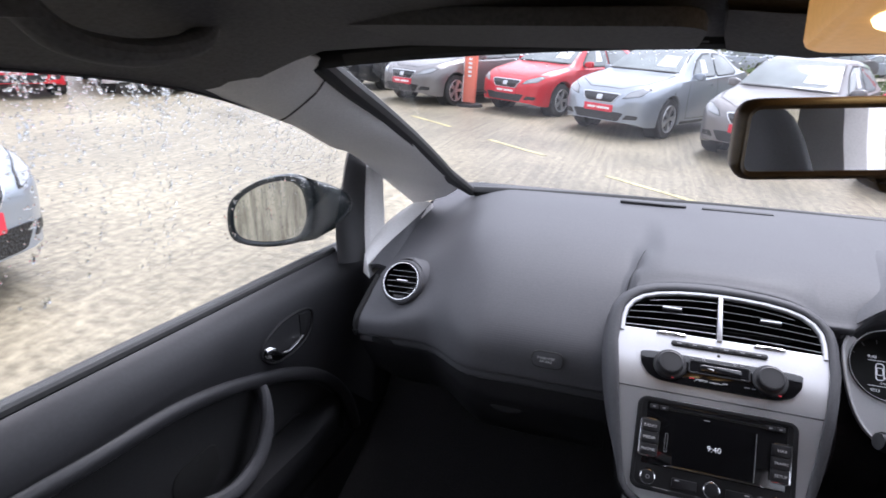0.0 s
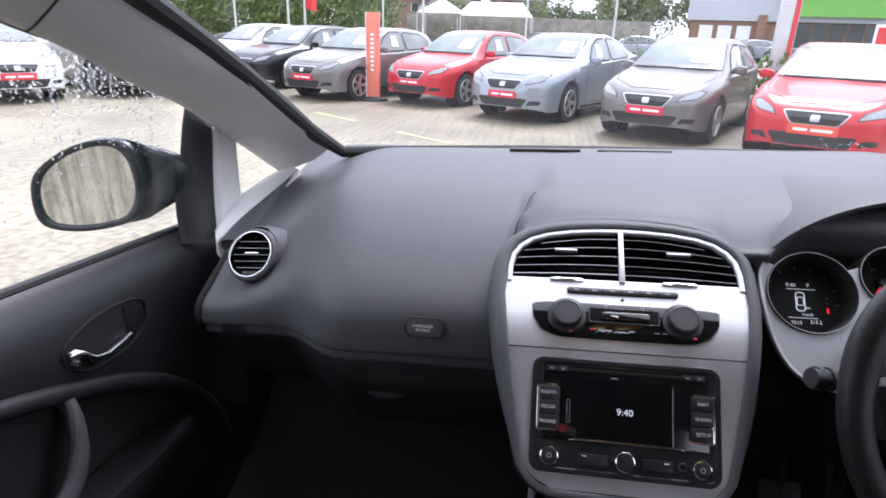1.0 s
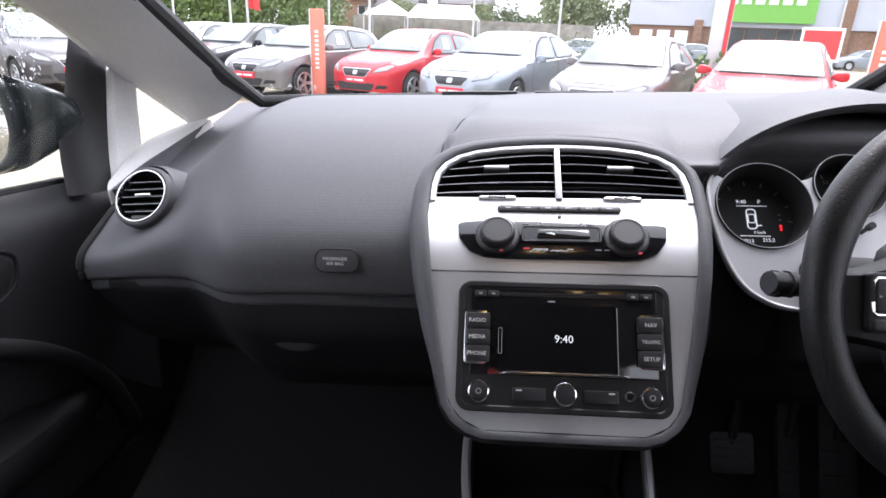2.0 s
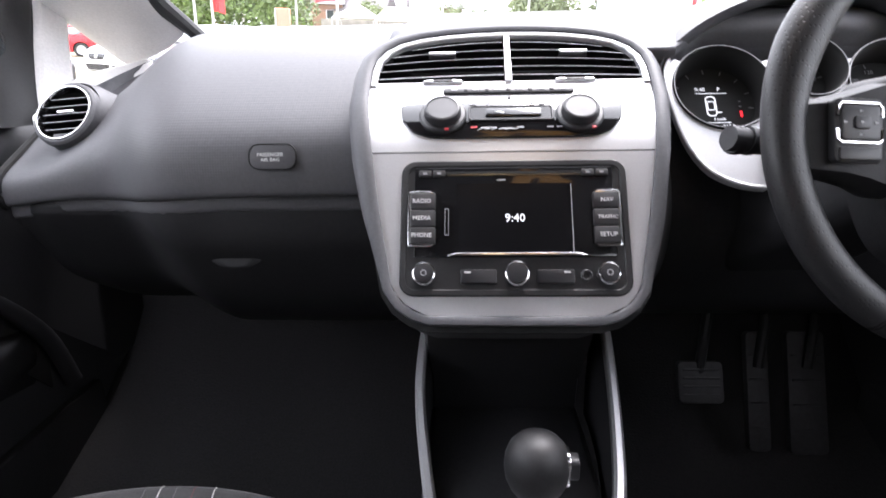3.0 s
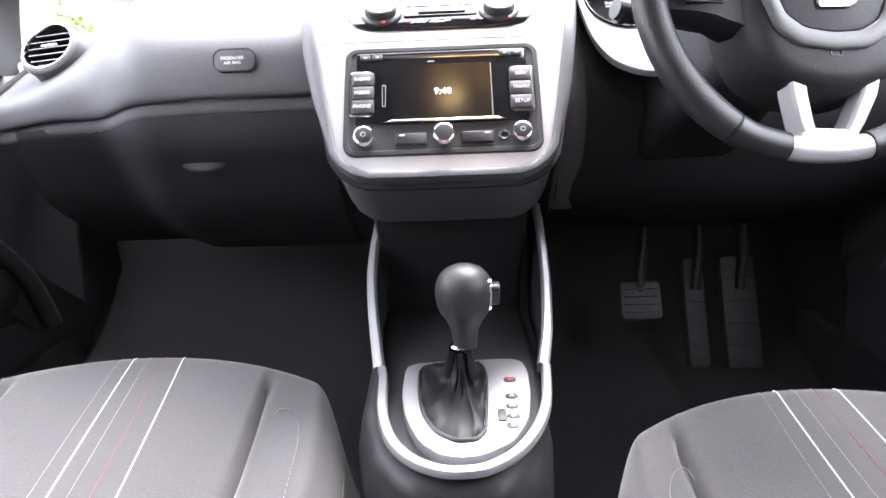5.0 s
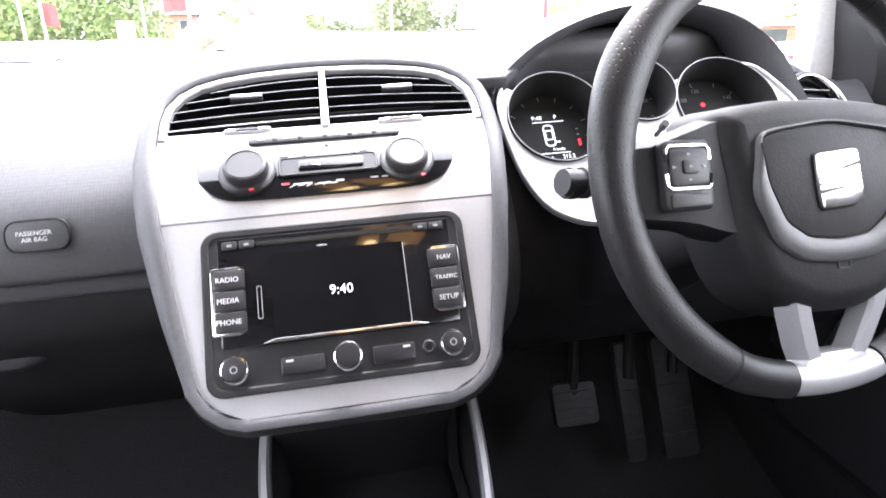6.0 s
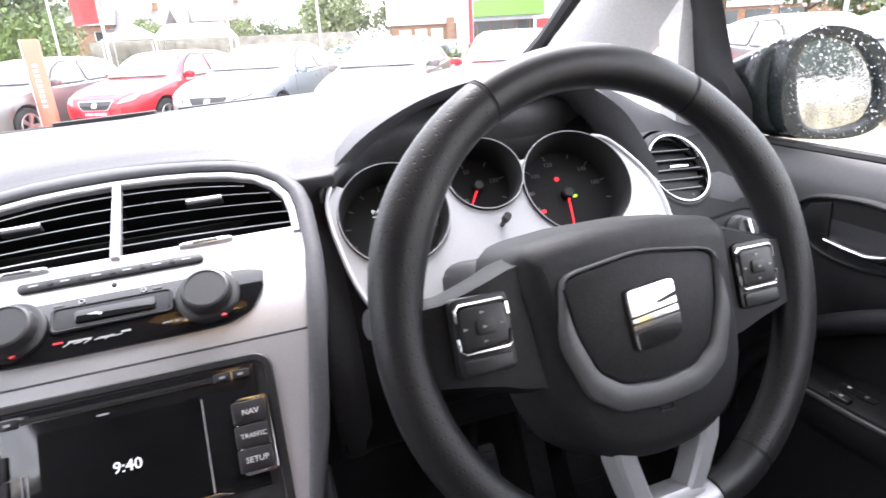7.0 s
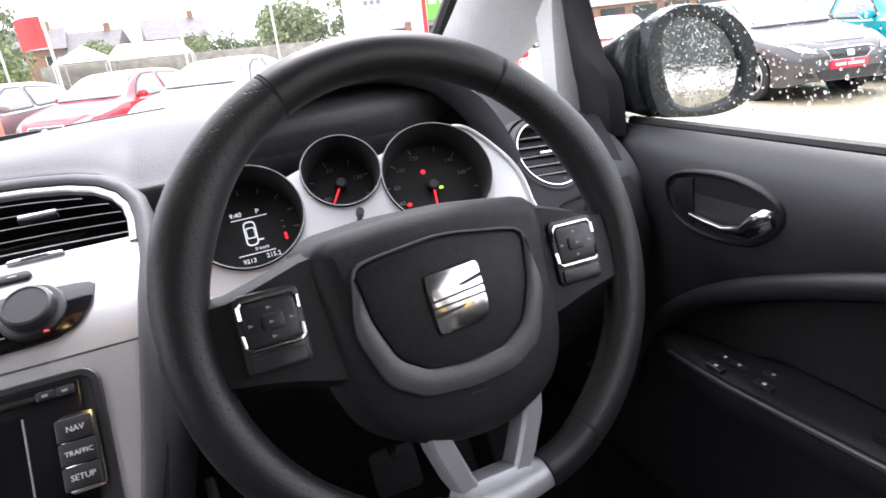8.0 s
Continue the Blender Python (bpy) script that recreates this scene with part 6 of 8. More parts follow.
# roof lining, closed over the whole cabin
bm = bmesh.new()
rows = []
for i in range(34):
    y = 0.050 - 0.065 * i
    e = window_top(y)
    top = curve(y, [(-2.2, 1.30), (-1.7, 1.40), (-1.0, 1.425), (-0.4, 1.402), (-0.1, 1.362), (0.05, 1.330)])
    row = []
    for j in range(25):
        f = -1 + 2 * j / 24
        x = 0.606 * f
        if i < 2:
            row.append(Vector((x, y, max(1.302 + 0.03 * (1 - f * f), e))))
        else:
            row.append(Vector((x, y, lerp(top, e, abs(f) ** 3.2))))
    rows.append(row)
sheet(bm, rows, 0.035, (0, 0, 1))
single("ceiling", bm, M_LINER, "dark grey cloth roof lining", "roof lining", kind="structure", smooth=60)
bm = bmesh.new()
for sd in (-1, 1):
    rows = []
    for i in range(34):
        y = 0.050 - 0.065 * i
        e = window_top(y)
        rows.append([Vector((sd * 0.604, y, e - 0.002)), Vector((sd * 0.640, y, e + 0.01)), Vector((sd * 0.62, y, e + 0.06))])
    sheet(bm, rows, 0.012, (0, 0, 1))
single("roof_rail", bm, M_MATT, "dark roof side rail over the doors", "roof rail", kind="structure", smooth=60)


def sun_visor(x, label):
    v = thing("sun_visor", label, "sun visor", "sun visors")
    m = Matrix.Translation((x, -0.060, 1.336)) @ pose(0, 0, 0, -8)
    bm = bmesh.new()
    prism(bm, rrect(0, 0, 0.38, 0.14, 0.03, 5), -0.008, 0.010, mx_map(m), 0.008)
    part("pad", bm, M_LINER, v)
    bm = bmesh.new()
    tube(bm, [m @ Vector((-0.20, 0.06, 0.004)), m @ Vector((0.20, 0.06, 0.004))], 0.006, 8)
    part("rod", bm, M_MATT, v)


sun_visor(-0.285, "dark cloth sun visor folded against the roof lining")
sun_visor(0.285, "dark cloth sun visor folded against the roof lining")
grab = thing("grab_handle", "dark moulded grab handle above the door", "grab handle")
bm = bmesh.new()
tube(bm, spline([(-0.505, -0.215, 1.345), (-0.500, -0.235, 1.322), (-0.498, -0.30, 1.314), (-0.500, -0.36, 1.324), (-0.505, -0.385, 1.348)], 5), 0.013, 12, flat=0.8)
part("bar", bm, M_LINER, grab)
for y, z in ((-0.210, 1.350), (-0.390, 1.352)):
    bm = bmesh.new()
    prism(bm, rrect(-0.506, y, 0.034, 0.030, 0.009, 4), z - 0.016, z + 0.012, ident, 0.005)
    part("mount", bm, M_LINER, grab)

# roof console with its lit lamps
over = thing("roof_console", "roof console with lit warm reading lamps", "interior lamp")
bm = bmesh.new()
om = Matrix.Translation((0.058, -0.205, 1.358)) @ pose(0, 0, 0, -14)
prism(bm, rrect(0, 0, 0.180, 0.165, 0.02, 5), -0.018, 0.02, mx_map(om @ pose(0, 0, 0, 180)), 0.006)
part("housing", bm, M_WARMPANEL, over, "tan plastic housing with the lamps' glow put into its colour")
for u in (-0.045, 0.045):
    bm = bmesh.new()
    prism(bm, circ(u, 0.015, 0.026, 24), 0.0185, 0.0235, mx_map(om @ pose(0, 0, 0, 180)), 0.003)
    part("lamp_lens", bm, M_WARM, over, "glowing warm lamp lens")
bm = bmesh.new()
prism(bm, rrect(0.0, 0.020, 0.034, 0.070, 0.004, 3), 0.0185, 0.0245, mx_map(om @ pose(0, 0, 0, 180)), 0.003)
part("switch", bm, M_MATT, over)
# fillet between screen and console
bm = bmesh.new()
ring = []
for y, w, z in ((0.03, 0.085, 1.318), (-0.03, 0.095, 1.335), (-0.09, 0.10, 1.352)):
    ring.append([Vector((-w + 0.01, y, z + 0.03)), Vector((-w + 0.02, y, z)), Vector((0.01, y, z - 0.006)), Vector((w, y, z)), Vector((w + 0.01, y, z + 0.03))])
loft(bm, ring, False)
part("shroud", bm, M_LINER, over, smooth=60)

# rear-view mirror, its frame coloured as if lit by the roof lamp
rv = thing("rear_view_mirror", "rear-view mirror hanging from the windscreen, its frame coloured brown for lamplight", "mirror")
rm = Matrix.Translation((0.034, -0.226, 1.273)) @ pose(0, 0, 0, 90, 0, 0) @ pose(0, 0, 0, 3, 16, 2)
rf = mx_map(rm)
ro = rrect(0, 0, 0.236, 0.051, 0.012, 6)
bm = bmesh.new()
loft(bm, [[rf(a, b, h) for a, b in inset(ro, d)] for d, h in ((0.030, -0.030), (0.012, -0.026), (0.002, -0.014), (0.0, -0.004), (0.001, 0.0015), (0.0035, 0.003), (0.0060, 0.0018), (0.0066, -0.001))])
bm.faces.new([bm.verts.new(rf(a, b, -0.030)) for a, b in inset(ro, 0.030)])
part("housing", bm, M_LAMPTINT, rv, "plastic housing with the roof lamp's warm light put into its brown colour", smooth=50)
bm = bmesh.new()
prism(bm, inset(ro, 0.0062), -0.003, 0.0004, rf)
part("mirror_glass", bm, M_MIRROR, rv, "silvered mirror glass")
bm = bmesh.new()
prism(bm, rounded([(-0.030, -0.025), (0.030, -0.025), (0.022, -0.036), (-0.022, -0.036)], 0.25), -0.022, 0.000, rf, 0.003)
part("lower_tab", bm, M_LAMPTINT, rv)
bm = bmesh.new()
tube(bm, [rf(0.01, 0.02, -0.024), rf(0.012, 0.040, -0.040), (0.040, -0.12, 1.345), (0.040, -0.10, 1.37)], [0.012, 0.012, 0.016, 0.018], 14)
part("stem", bm, M_BTN, rv)


def around(loop, centre, n):
    """The loop's points where n even rays from the centre meet it."""
    out = []
    for k in range(n):
        a = 2 * math.pi * k / n
        d = Vector((math.cos(a), math.sin(a)))
        best = 0.0
        for p, q in zip(loop, loop[1:] + loop[:1]):
            p, q = Vector(p) - Vector(centre), Vector(q) - Vector(centre)
            e = q - p
            det = d.x * -e.y + d.y * e.x
            if abs(det) < 1e-9:
                continue
            r = (p.x * -e.y + p.y * e.x) / det
            f = (d.x * p.y - d.y * p.x) / det
            if -1e-6 <= f <= 1 + 1e-6 and r > best:
                best = r
        out.append((centre[0] + d.x * best, centre[1] + d.y * best))
    return out


def wing_mirror(sd, rim, hole, at, turn, root, label):
    """Mirror head: rim and glass outline facing the cabin at depth at, a rounded body reaching in to root = (x, y, z0, z1)."""
    w = thing("wing_mirror", label, "wing mirror", "wing mirrors")
    ring_of = lambda pts: [tuple(v.to_2d()) for v in spline([Vector((a, b, 0)) for a, b in pts], 4, True)]
    xa, xb = min(a for a, _ in rim), max(a for a, _ in rim)
    za, zb = min(b for _, b in rim), max(b for _, b in rim)
    mid = ((xa + xb) / 2, (za + zb) / 2)
    ho, hi = around(ring_of(rim), mid, 56), around(ring_of(hole), mid, 56)
    hf = lambda a, b, h: Vector((sd * a, at + turn * (mid[0] - a) - h, b))

    def squeezed(x0, x1, z0, z1, y):
        return [Vector((sd * lerp(x0, x1, (a - xa) / (xb - xa)), y, lerp(z0, z1, (b - za) / (zb - za)))) for a, b in ho]
    dx, dz = xb - xa, zb - za
    rx, ry, r0, r1 = root
    bm = bmesh.new()
    rings = [squeezed(rx, rx + dx * 0.35, lerp(r0, r1, 0.2), lerp(r0, r1, 0.8), ry + 0.030),
             squeezed(rx - 0.004, xa + dx * 0.55, r0, r1, ry + 0.016),
             squeezed(rx + 0.002, xa + dx * 0.84, lerp(za, r0, 0.55), lerp(zb, r1, 0.55), lerp(at, ry, 0.85)),
             squeezed(lerp(xa, rx, 0.50), xa + dx * 0.96, lerp(za, r0, 0.10), lerp(zb, r1, 0.22), lerp(at, ry, 0.55)),
             [hf(a, b, -0.016) for a, b in ho], [hf(a, b, -0.004) for a, b in ho],
             [hf(lerp(a, mid[0], 0.02), lerp(b, mid[1], 0.02), 0.002) for a, b in ho],
             [hf(lerp(a, c, 0.75), lerp(b, d, 0.75), 0.003) for (a, b), (c, d) in zip(ho, hi)],
             [hf(a, b, 0.0) for a, b in hi], [hf(a, b, -0.012) for a, b in hi]]
    loft(bm, rings)
    bm.faces.new([bm.verts.new(p) for p in rings[0]])
    part("shell", bm, M_SHELL, w, "dark wet mirror shell", smooth=60)
    bm = bmesh.new()
    prism(bm, hi, -0.012, -0.004, hf)
    part("mirror_glass", bm, M_WETMIRROR, w, "wet mirror glass", smooth=0)
    bm = bmesh.new()
    zm = (r0 + r1) / 2
    tube(bm, [(sd * (rx + 0.004), ry + 0.022, zm), (sd * (rx + 0.02), ry + 0.022, zm), (sd * (rx + 0.04), ry + 0.012, zm)], [0.022, 0.024, 0.026], 14, flat=0.8)
    part("foot", bm, M_MATT, w)
    # beads of rain on shell, rim and glass
    rd = random.Random(11 + sd)
    bm = bmesh.new()
    for n in range(1500):
        k = rd.randrange(56)
        q = rd.random()
        j = (k + 1) % 56
        r = rd.uniform(0.0005, 0.0015)
        if n % 3:
            i = rd.choice((2, 3, 3, 4, 6))
            f = rd.random()
            p = rings[i][k].lerp(rings[i][j], q).lerp(rings[i + 1][k].lerp(rings[i + 1][j], q), f)
            e1, e2 = rings[i][j] - rings[i][k], rings[i + 1][k] - rings[i][k]
            nm = e1.cross(e2).normalized()
            if nm.dot(p - Vector((sd * mid[0], at + 0.03, mid[1]))) < 0:
                nm = -nm
        else:
            f = math.sqrt(rd.random()) * 0.95
            a, b = lerp(hi[k][0], hi[j][0], q), lerp(hi[k][1], hi[j][1], q)
            p, nm = hf(mid[0] + (a - mid[0]) * f, mid[1] + (b - mid[1]) * f, -0.0039), Vector((-sd * turn, -1, 0)).normalized()
            r *= 0.7
        lathe(bm, [(r, 0.0), (r * 0.8, r * 0.4), (r * 0.3, r * 0.6)], mx_map(Matrix.Translation(p) @ nm.to_track_quat("Z", "Y").to_matrix().to_4x4()), 6)
    tagged(part("rain_beads", bm, M_DROP, w), kind="stuff")
    return w


wing_mirror(1, [(0.652, 1.014), (0.670, 1.032), (0.700, 1.035), (0.738, 1.021), (0.766, 0.990), (0.774, 0.955), (0.763, 0.923), (0.733, 0.912), (0.690, 0.915), (0.660, 0.925), (0.648, 0.965)],
            [(0.668, 1.009), (0.682, 1.021), (0.705, 1.020), (0.733, 1.005), (0.750, 0.977), (0.754, 0.952), (0.745, 0.931), (0.715, 0.924), (0.690, 0.927), (0.675, 0.941), (0.666, 0.980)],
            0.205, 0.22, (0.628, 0.262, 0.925, 1.008), "black wing mirror beaded with rain on the driver side")
wing_mirror(-1, [(0.770, 1.030), (0.795, 1.056), (0.840, 1.056), (0.890, 1.038), (0.935, 1.005), (0.950, 0.965), (0.945, 0.915), (0.900, 0.900), (0.840, 0.903), (0.790, 0.920), (0.768, 0.965)],
            [(0.785, 1.020), (0.805, 1.044), (0.842, 1.044), (0.886, 1.028), (0.924, 0.999), (0.938, 0.963), (0.932, 0.922), (0.895, 0.910), (0.840, 0.914), (0.800, 0.930), (0.782, 0.970)],
            0.34, 0.24, (0.710, 0.400, 0.945, 1.022), "black wing mirror beaded with rain on the passenger side")


def rain(sd, n, seed):
    """Drops and short runs of water on the outside of a door pane."""
    bm = bmesh.new()
    rd = random.Random(seed)
    runs = [rd.uniform(-0.75, 0.20) for _ in range(26)]
    for k in range(n):
        y = rd.uniform(-0.75, 0.22)
        f = rd.random() ** (0.50 if sd > 0 else 0.20)
        if k % 4 == 0:
            y = rd.choice(runs) + rd.gauss(0, 0.0035)
            f = 1 - rd.random() ** 1.5 * 0.7
        if sd > 0 and k % 4 > 1:
            y, f = rd.uniform(-0.20, 0.22), rd.random() * 0.65
        z = lerp(belt(y, sd), min(window_top(y), 1.318), f)
        x = lerp(0.6545, 0.6085, f)
        r = rd.uniform(0.0004, 0.0014 if sd < 0 else 0.0010) * (1.7 if rd.random() < 0.12 else 1)
        lathe(bm, [(r, 0.0), (r * 0.8, r * 0.35), (r * 0.3, r * 0.5)], mx_map(Matrix.Translation((sd * x, y, z)) @ pose(0, 0, 0, 0, sd * 82, 0) @ Matrix.Diagonal((1.0 + rd.random() * (2.0 if k % 4 == 0 else 0.5), 1, 1, 1))), 6)
    return single("rain_drops", bm, M_DROP, "clear rain drops on the outside of the door glass", "rain drops", kind="stuff")


def screen_rain(n, seed):
    """Beads on the unswept upper edge of the windscreen."""
    bm = bmesh.new()
    rd = random.Random(seed)
    for _ in range(n):
        x = rd.uniform(-0.30, 0.42)
        f = 1 - abs(rd.gauss(0, 0.055))
        (ya, za), (yb, zb) = ws_top(x), ws_low(x)
        p = Vector((x, lerp(yb, ya, f), lerp(zb, za, f) + 0.020 * math.sin(math.pi * f))) + Vector((0, 0.0022, 0.0050))
        r = rd.uniform(0.0008, 0.0022)
        lathe(bm, [(r, 0.0), (r * 0.8, r * 0.35), (r * 0.3, r * 0.5)], mx_map(Matrix.Translation(p) @ pose(0, 0, 0, -27)), 6)
    for k in range(60):
        x = rd.uniform(0.30, 0.46) if k % 2 else rd.uniform(-0.49, -0.40)
        (ya, za), (yb, zb) = ws_top(x), ws_low(x)
        f = abs(rd.gauss(0, 0.02)) + 0.03
        p = Vector((x, lerp(yb, ya, f), lerp(zb, za, f) + 0.020 * math.sin(math.pi * f))) + Vector((0, 0.0022, 0.0050))
        r = rd.uniform(0.0008, 0.0020)
        lathe(bm, [(r, 0.0), (r * 0.8, r * 0.35), (r * 0.3, r * 0.5)], mx_map(Matrix.Translation(p) @ pose(0, 0, 0, -27)), 6)
    return single("rain_drops", bm, M_DROP, "clear rain drops on the upper windscreen", "rain drops", kind="stuff")


screen_rain(900, 8)
rain(-1, 4600, 3).matrix_basis = scaled_from_view(1.17)
rain(1, 3600, 4)


# ---- seats ----
def seat_plan(u, v):
    """The cushion's rounded outline, from a square."""
    return u * math.sqrt(1 - 0.22 * v * v * max(0, v)), v * math.sqrt(1 - (0.55 if v > 0 else 0.08) * u * u)


def front_seat(cx, cy, half, shift, slope, label):
    seat = thing("front_seat", label, "car seat", "front seats", at=(cx, cy, 0))

    def top_z(a, y):
        """Cushion height; a runs from -1 to 1 across."""
        z = 0.579 - 0.20 * (0.035 - y)
        z += 0.012 * smooth(0.55, 0.82, abs(a)) * (1 - smooth(-0.20, -0.02, y)) - 0.003 * (1 - a * a)
        return z

    bm = bmesh.new()
    nu, nv = 120, 120
    rows = []
    for j in range(nv + 1):
        v = -1 + 2 * j / nv
        row = []
        for i in range(nu + 1):
            u = -1 + 2 * i / nu
            # squircle outline
            uu, vv = seat_plan(u, v)
            x = uu * half
            y = -0.225 + vv * 0.272
            e = max(abs(u), 0)
            drop = 0.105 * (smooth(0.80, 1.0, e) ** 2.0) + 0.13 * (smooth(0.84, 1.0, v) ** 2.0)
            groove = -0.013 * math.exp(-((abs(x) - 0.134 - 0.02 * (1 - v) * 0.5) / 0.0045) ** 2) * smooth(0.88, 0.72, v)
            row.append(Vector((x, y, top_z(u, y) - drop + groove)))
        rows.append(row)
    sheet(bm, rows, 0.0)
    cushion = part("cushion", bm, M_FABRIC, seat, "grey cloth cushion with raised side bolsters", smooth=70)
    bm = bmesh.new()
    prism(bm, rrect(0, -0.225, 0.47, 0.50, 0.06, 5), 0.335, 0.430, ident, 0.01)
    part("seat_base", bm, M_MATT, seat)

    def on(u, v):
        """A place on the cushion's skin; u across, v from the back (-1) to the front edge (1)."""
        uu, vv = seat_plan(u, v)
        y = -0.225 + vv * 0.272
        drop = 0.105 * (smooth(0.80, 1.0, abs(u)) ** 2.0) + 0.13 * (smooth(0.84, 1.0, v) ** 2.0)
        return Vector((uu * half, y, top_z(u, y) - drop + 0.0004))

    for dx, r, m in ((-0.041, 0.00035, M_THREADG), (-0.025, 0.00055, M_THREAD), (-0.008, 0.00035, M_THREADG), (0.011, 0.0004, M_THREADR), (0.033, 0.00055, M_THREAD)):
        bm = bmesh.new()
        tube(bm, [on((dx + shift + slope * 0.006 * k) / half, 0.992 - 0.0225 * k) for k in range(76)], r, 6)
        part("stripe", bm, m, cushion)
    for sd in (-1, 1):
        pts = [on(sd * a, b) for a, b in ((0.66, 0.58), (0.68, 0.63), (0.73, 0.62), (0.775, 0.52), (0.79, 0.28), (0.79, -0.3), (0.79, -0.8))]
        line = spline(pts, 6)
        bm = bmesh.new()
        for k in range(len(line) - 1):
            a, b = line[k], line[k + 1]
            m = 3
            for q in range(m):
                p0 = a.lerp(b, (q + 0.15) / m) + Vector((0, 0, 0.001))
                p1 = a.lerp(b, (q + 0.80) / m) + Vector((0, 0, 0.001))
                tube(bm, [p0, p1], 0.0004, 5)
        tagged(part("stitching", bm, M_THREADG, cushion), kind="stuff")
        bm = bmesh.new()
        tube(bm, [on(sd * 0.93, 0.70 - 0.08 * k) for k in range(18)], 0.0010, 6)
        part("piping", bm, M_THREADG, cushion)
    # backrest
    bm = bmesh.new()
    rows = []
    for j in range(25):
        f = j / 24
        z = 0.44 + 0.74 * f
        yc = -0.455 - 0.245 * f - 0.03 * f * f
        w = lerp(0.245, 0.205, smooth(0.55, 1.0, f))
        row = []
        for i in range(33):
            a = -1 + 2 * i / 32
            bol = 0.045 * smooth(0.55, 0.88, abs(a)) * (1 - 0.7 * smooth(0.7, 1.0, f))
            roll = 0.10 * smooth(0.86, 1.0, abs(a)) ** 2 + 0.06 * smooth(0.93, 1.0, f) ** 2
            row.append(Vector((a * w * (1 - 0.05 * smooth(0.9, 1, f)), yc + bol - roll, z - 0.02 * smooth(0.8, 1.0, abs(a)) * f)))
        rows.append(row)
    sheet(bm, rows, 0.11, (0, -0.95, -0.1))
    part("backrest", bm, M_FABRIC2, seat, "grey cloth backrest with side bolsters", smooth=70)
    bm = bmesh.new()
    ring = []
    for z, w, d in ((1.215, 0.09, 0.03), (1.225, 0.115, 0.045), (1.29, 0.125, 0.052), (1.345, 0.115, 0.045), (1.362, 0.09, 0.028)):
        ring.append([Vector((a, -0.765 + b, z)) for a, b in rrect(0, 0, 2 * w, 2 * d, d * 0.9, 5)])
    loft(bm, ring, True, True)
    head = part("head_restraint", bm, M_FABRIC2, seat, smooth=60)
    for sd in (-1, 1):
        bm = bmesh.new()
        tube(bm, [(sd * 0.055, -0.762, 1.23), (sd * 0.055, -0.755, 1.13)], 0.006, 10)
        part("post", bm, M_CHROME, head)
    return seat


passenger = front_seat(-0.323, 0.0, 0.243, 0.0, 0.085, "grey cloth passenger seat with white and red stripe stitching")
driver = front_seat(0.318, -0.098, 0.216, -0.010, 0.02, "grey cloth driver seat with white and red stripe stitching")

# rear bench, rear pillars and tailgate close the cabin behind the camera
bench = thing("rear_bench", "dark grey cloth rear bench seat", "rear seat")
bm = bmesh.new()
ring = []
for x in (-0.60, -0.56, -0.2, 0.2, 0.56, 0.60):
    k = 0.02 if abs(x) > 0.58 else 0.0
    ring.append([Vector((x, -1.02 - k, 0.36)), Vector((x, -1.00 - k, 0.54 - k)), Vector((x, -1.06, 0.58 - k)), Vector((x, -1.45, 0.54 - k)), Vector((x, -1.60, 1.06 - k)), Vector((x, -1.66, 1.10 - k)), Vector((x, -1.74, 1.06 - k)), Vector((x, -1.70, 0.36))])
loft(bm, ring, True, True)
part("bench_body", bm, M_FABRIC2, bench, smooth=40)
for sd in (-1, 1):
    bp = thing("door_pillar", "grey plastic centre pillar behind the front door", "pillar trim", "door pillars")
    bm = bmesh.new()
    ring = []
    for z, y0, y1, x in ((0.36, -0.70, -0.98, 0.655), (0.95, -0.74, -0.96, 0.650), (1.1, -0.78, -0.93, 0.632), (1.345, -0.82, -0.92, 0.600)):
        ring.append([Vector((sd * x, y0, z)), Vector((sd * (x - 0.03), y0 - 0.02, z)), Vector((sd * (x - 0.03), y1 + 0.02, z)), Vector((sd * x, y1, z)), Vector((sd * (x + 0.04), y1, z)), Vector((sd * (x + 0.04), y0, z))])
    loft(bm, ring, True, True)
    part("cover", bm, M_TRIM, bp)
    rd_ = thing("rear_door", "dark trimmed rear door with clear glass", "car door", "rear doors")
    bm = bmesh.new()
    sheet(bm, [[Vector((sd * x, y, z)) for x, z in ((0.652, belt(y, sd)), (0.63, belt(y, sd)), (0.615, belt(y, sd) - 0.06), (0.63, 0.8), (0.62, 0.72), (0.645, 0.36))] for y in (-0.85, -1.2, -1.6, -2.05)], 0.03, (sd, 0, 0))
    part("panel", bm, M_HARD, rd_)
    bm = bmesh.new()
    sheet(bm, [[Vector((sd * 0.650, y, belt(y, sd) - 0.01)), Vector((sd * 0.604, y, window_top(y)))] for y in (-0.90, -1.2, -1.5, -1.75)], 0.004, (sd, 0, 0))
    g = part("pane", bm, M_GLASS, rd_)
    g.visible_shadow = False
    bm = bmesh.new()
    sheet(bm, [[Vector((sd * 0.655, y, 1.0)), Vector((sd * 0.600, y, 1.30))] for y in (-1.72, -2.10)], 0.03, (-sd, 0, 0))
    part("rear_corner", bm, M_TRIM, rd_)
gate = thing("tailgate", "dark tailgate with a wide rear window", "tailgate")
bm = bmesh.new()
sheet(bm, [[Vector((x, y, z)) for y, z in ((-2.08, 0.34), (-2.12, 0.70), (-2.12, 1.02))] for x in (-0.70, 0.0, 0.70)], 0.03, (0, -1, 0))
part("lower_panel", bm, M_HARD, gate)
bm = bmesh.new()
sheet(bm, [[Vector((x, -2.12, 1.02)), Vector((x, -2.02, 1.32))] for x in (-0.60, 0.0, 0.60)], 0.005, (0, -1, 0))
g = part("rear_pane", bm, M_GLASS, gate)
g.visible_shadow = False


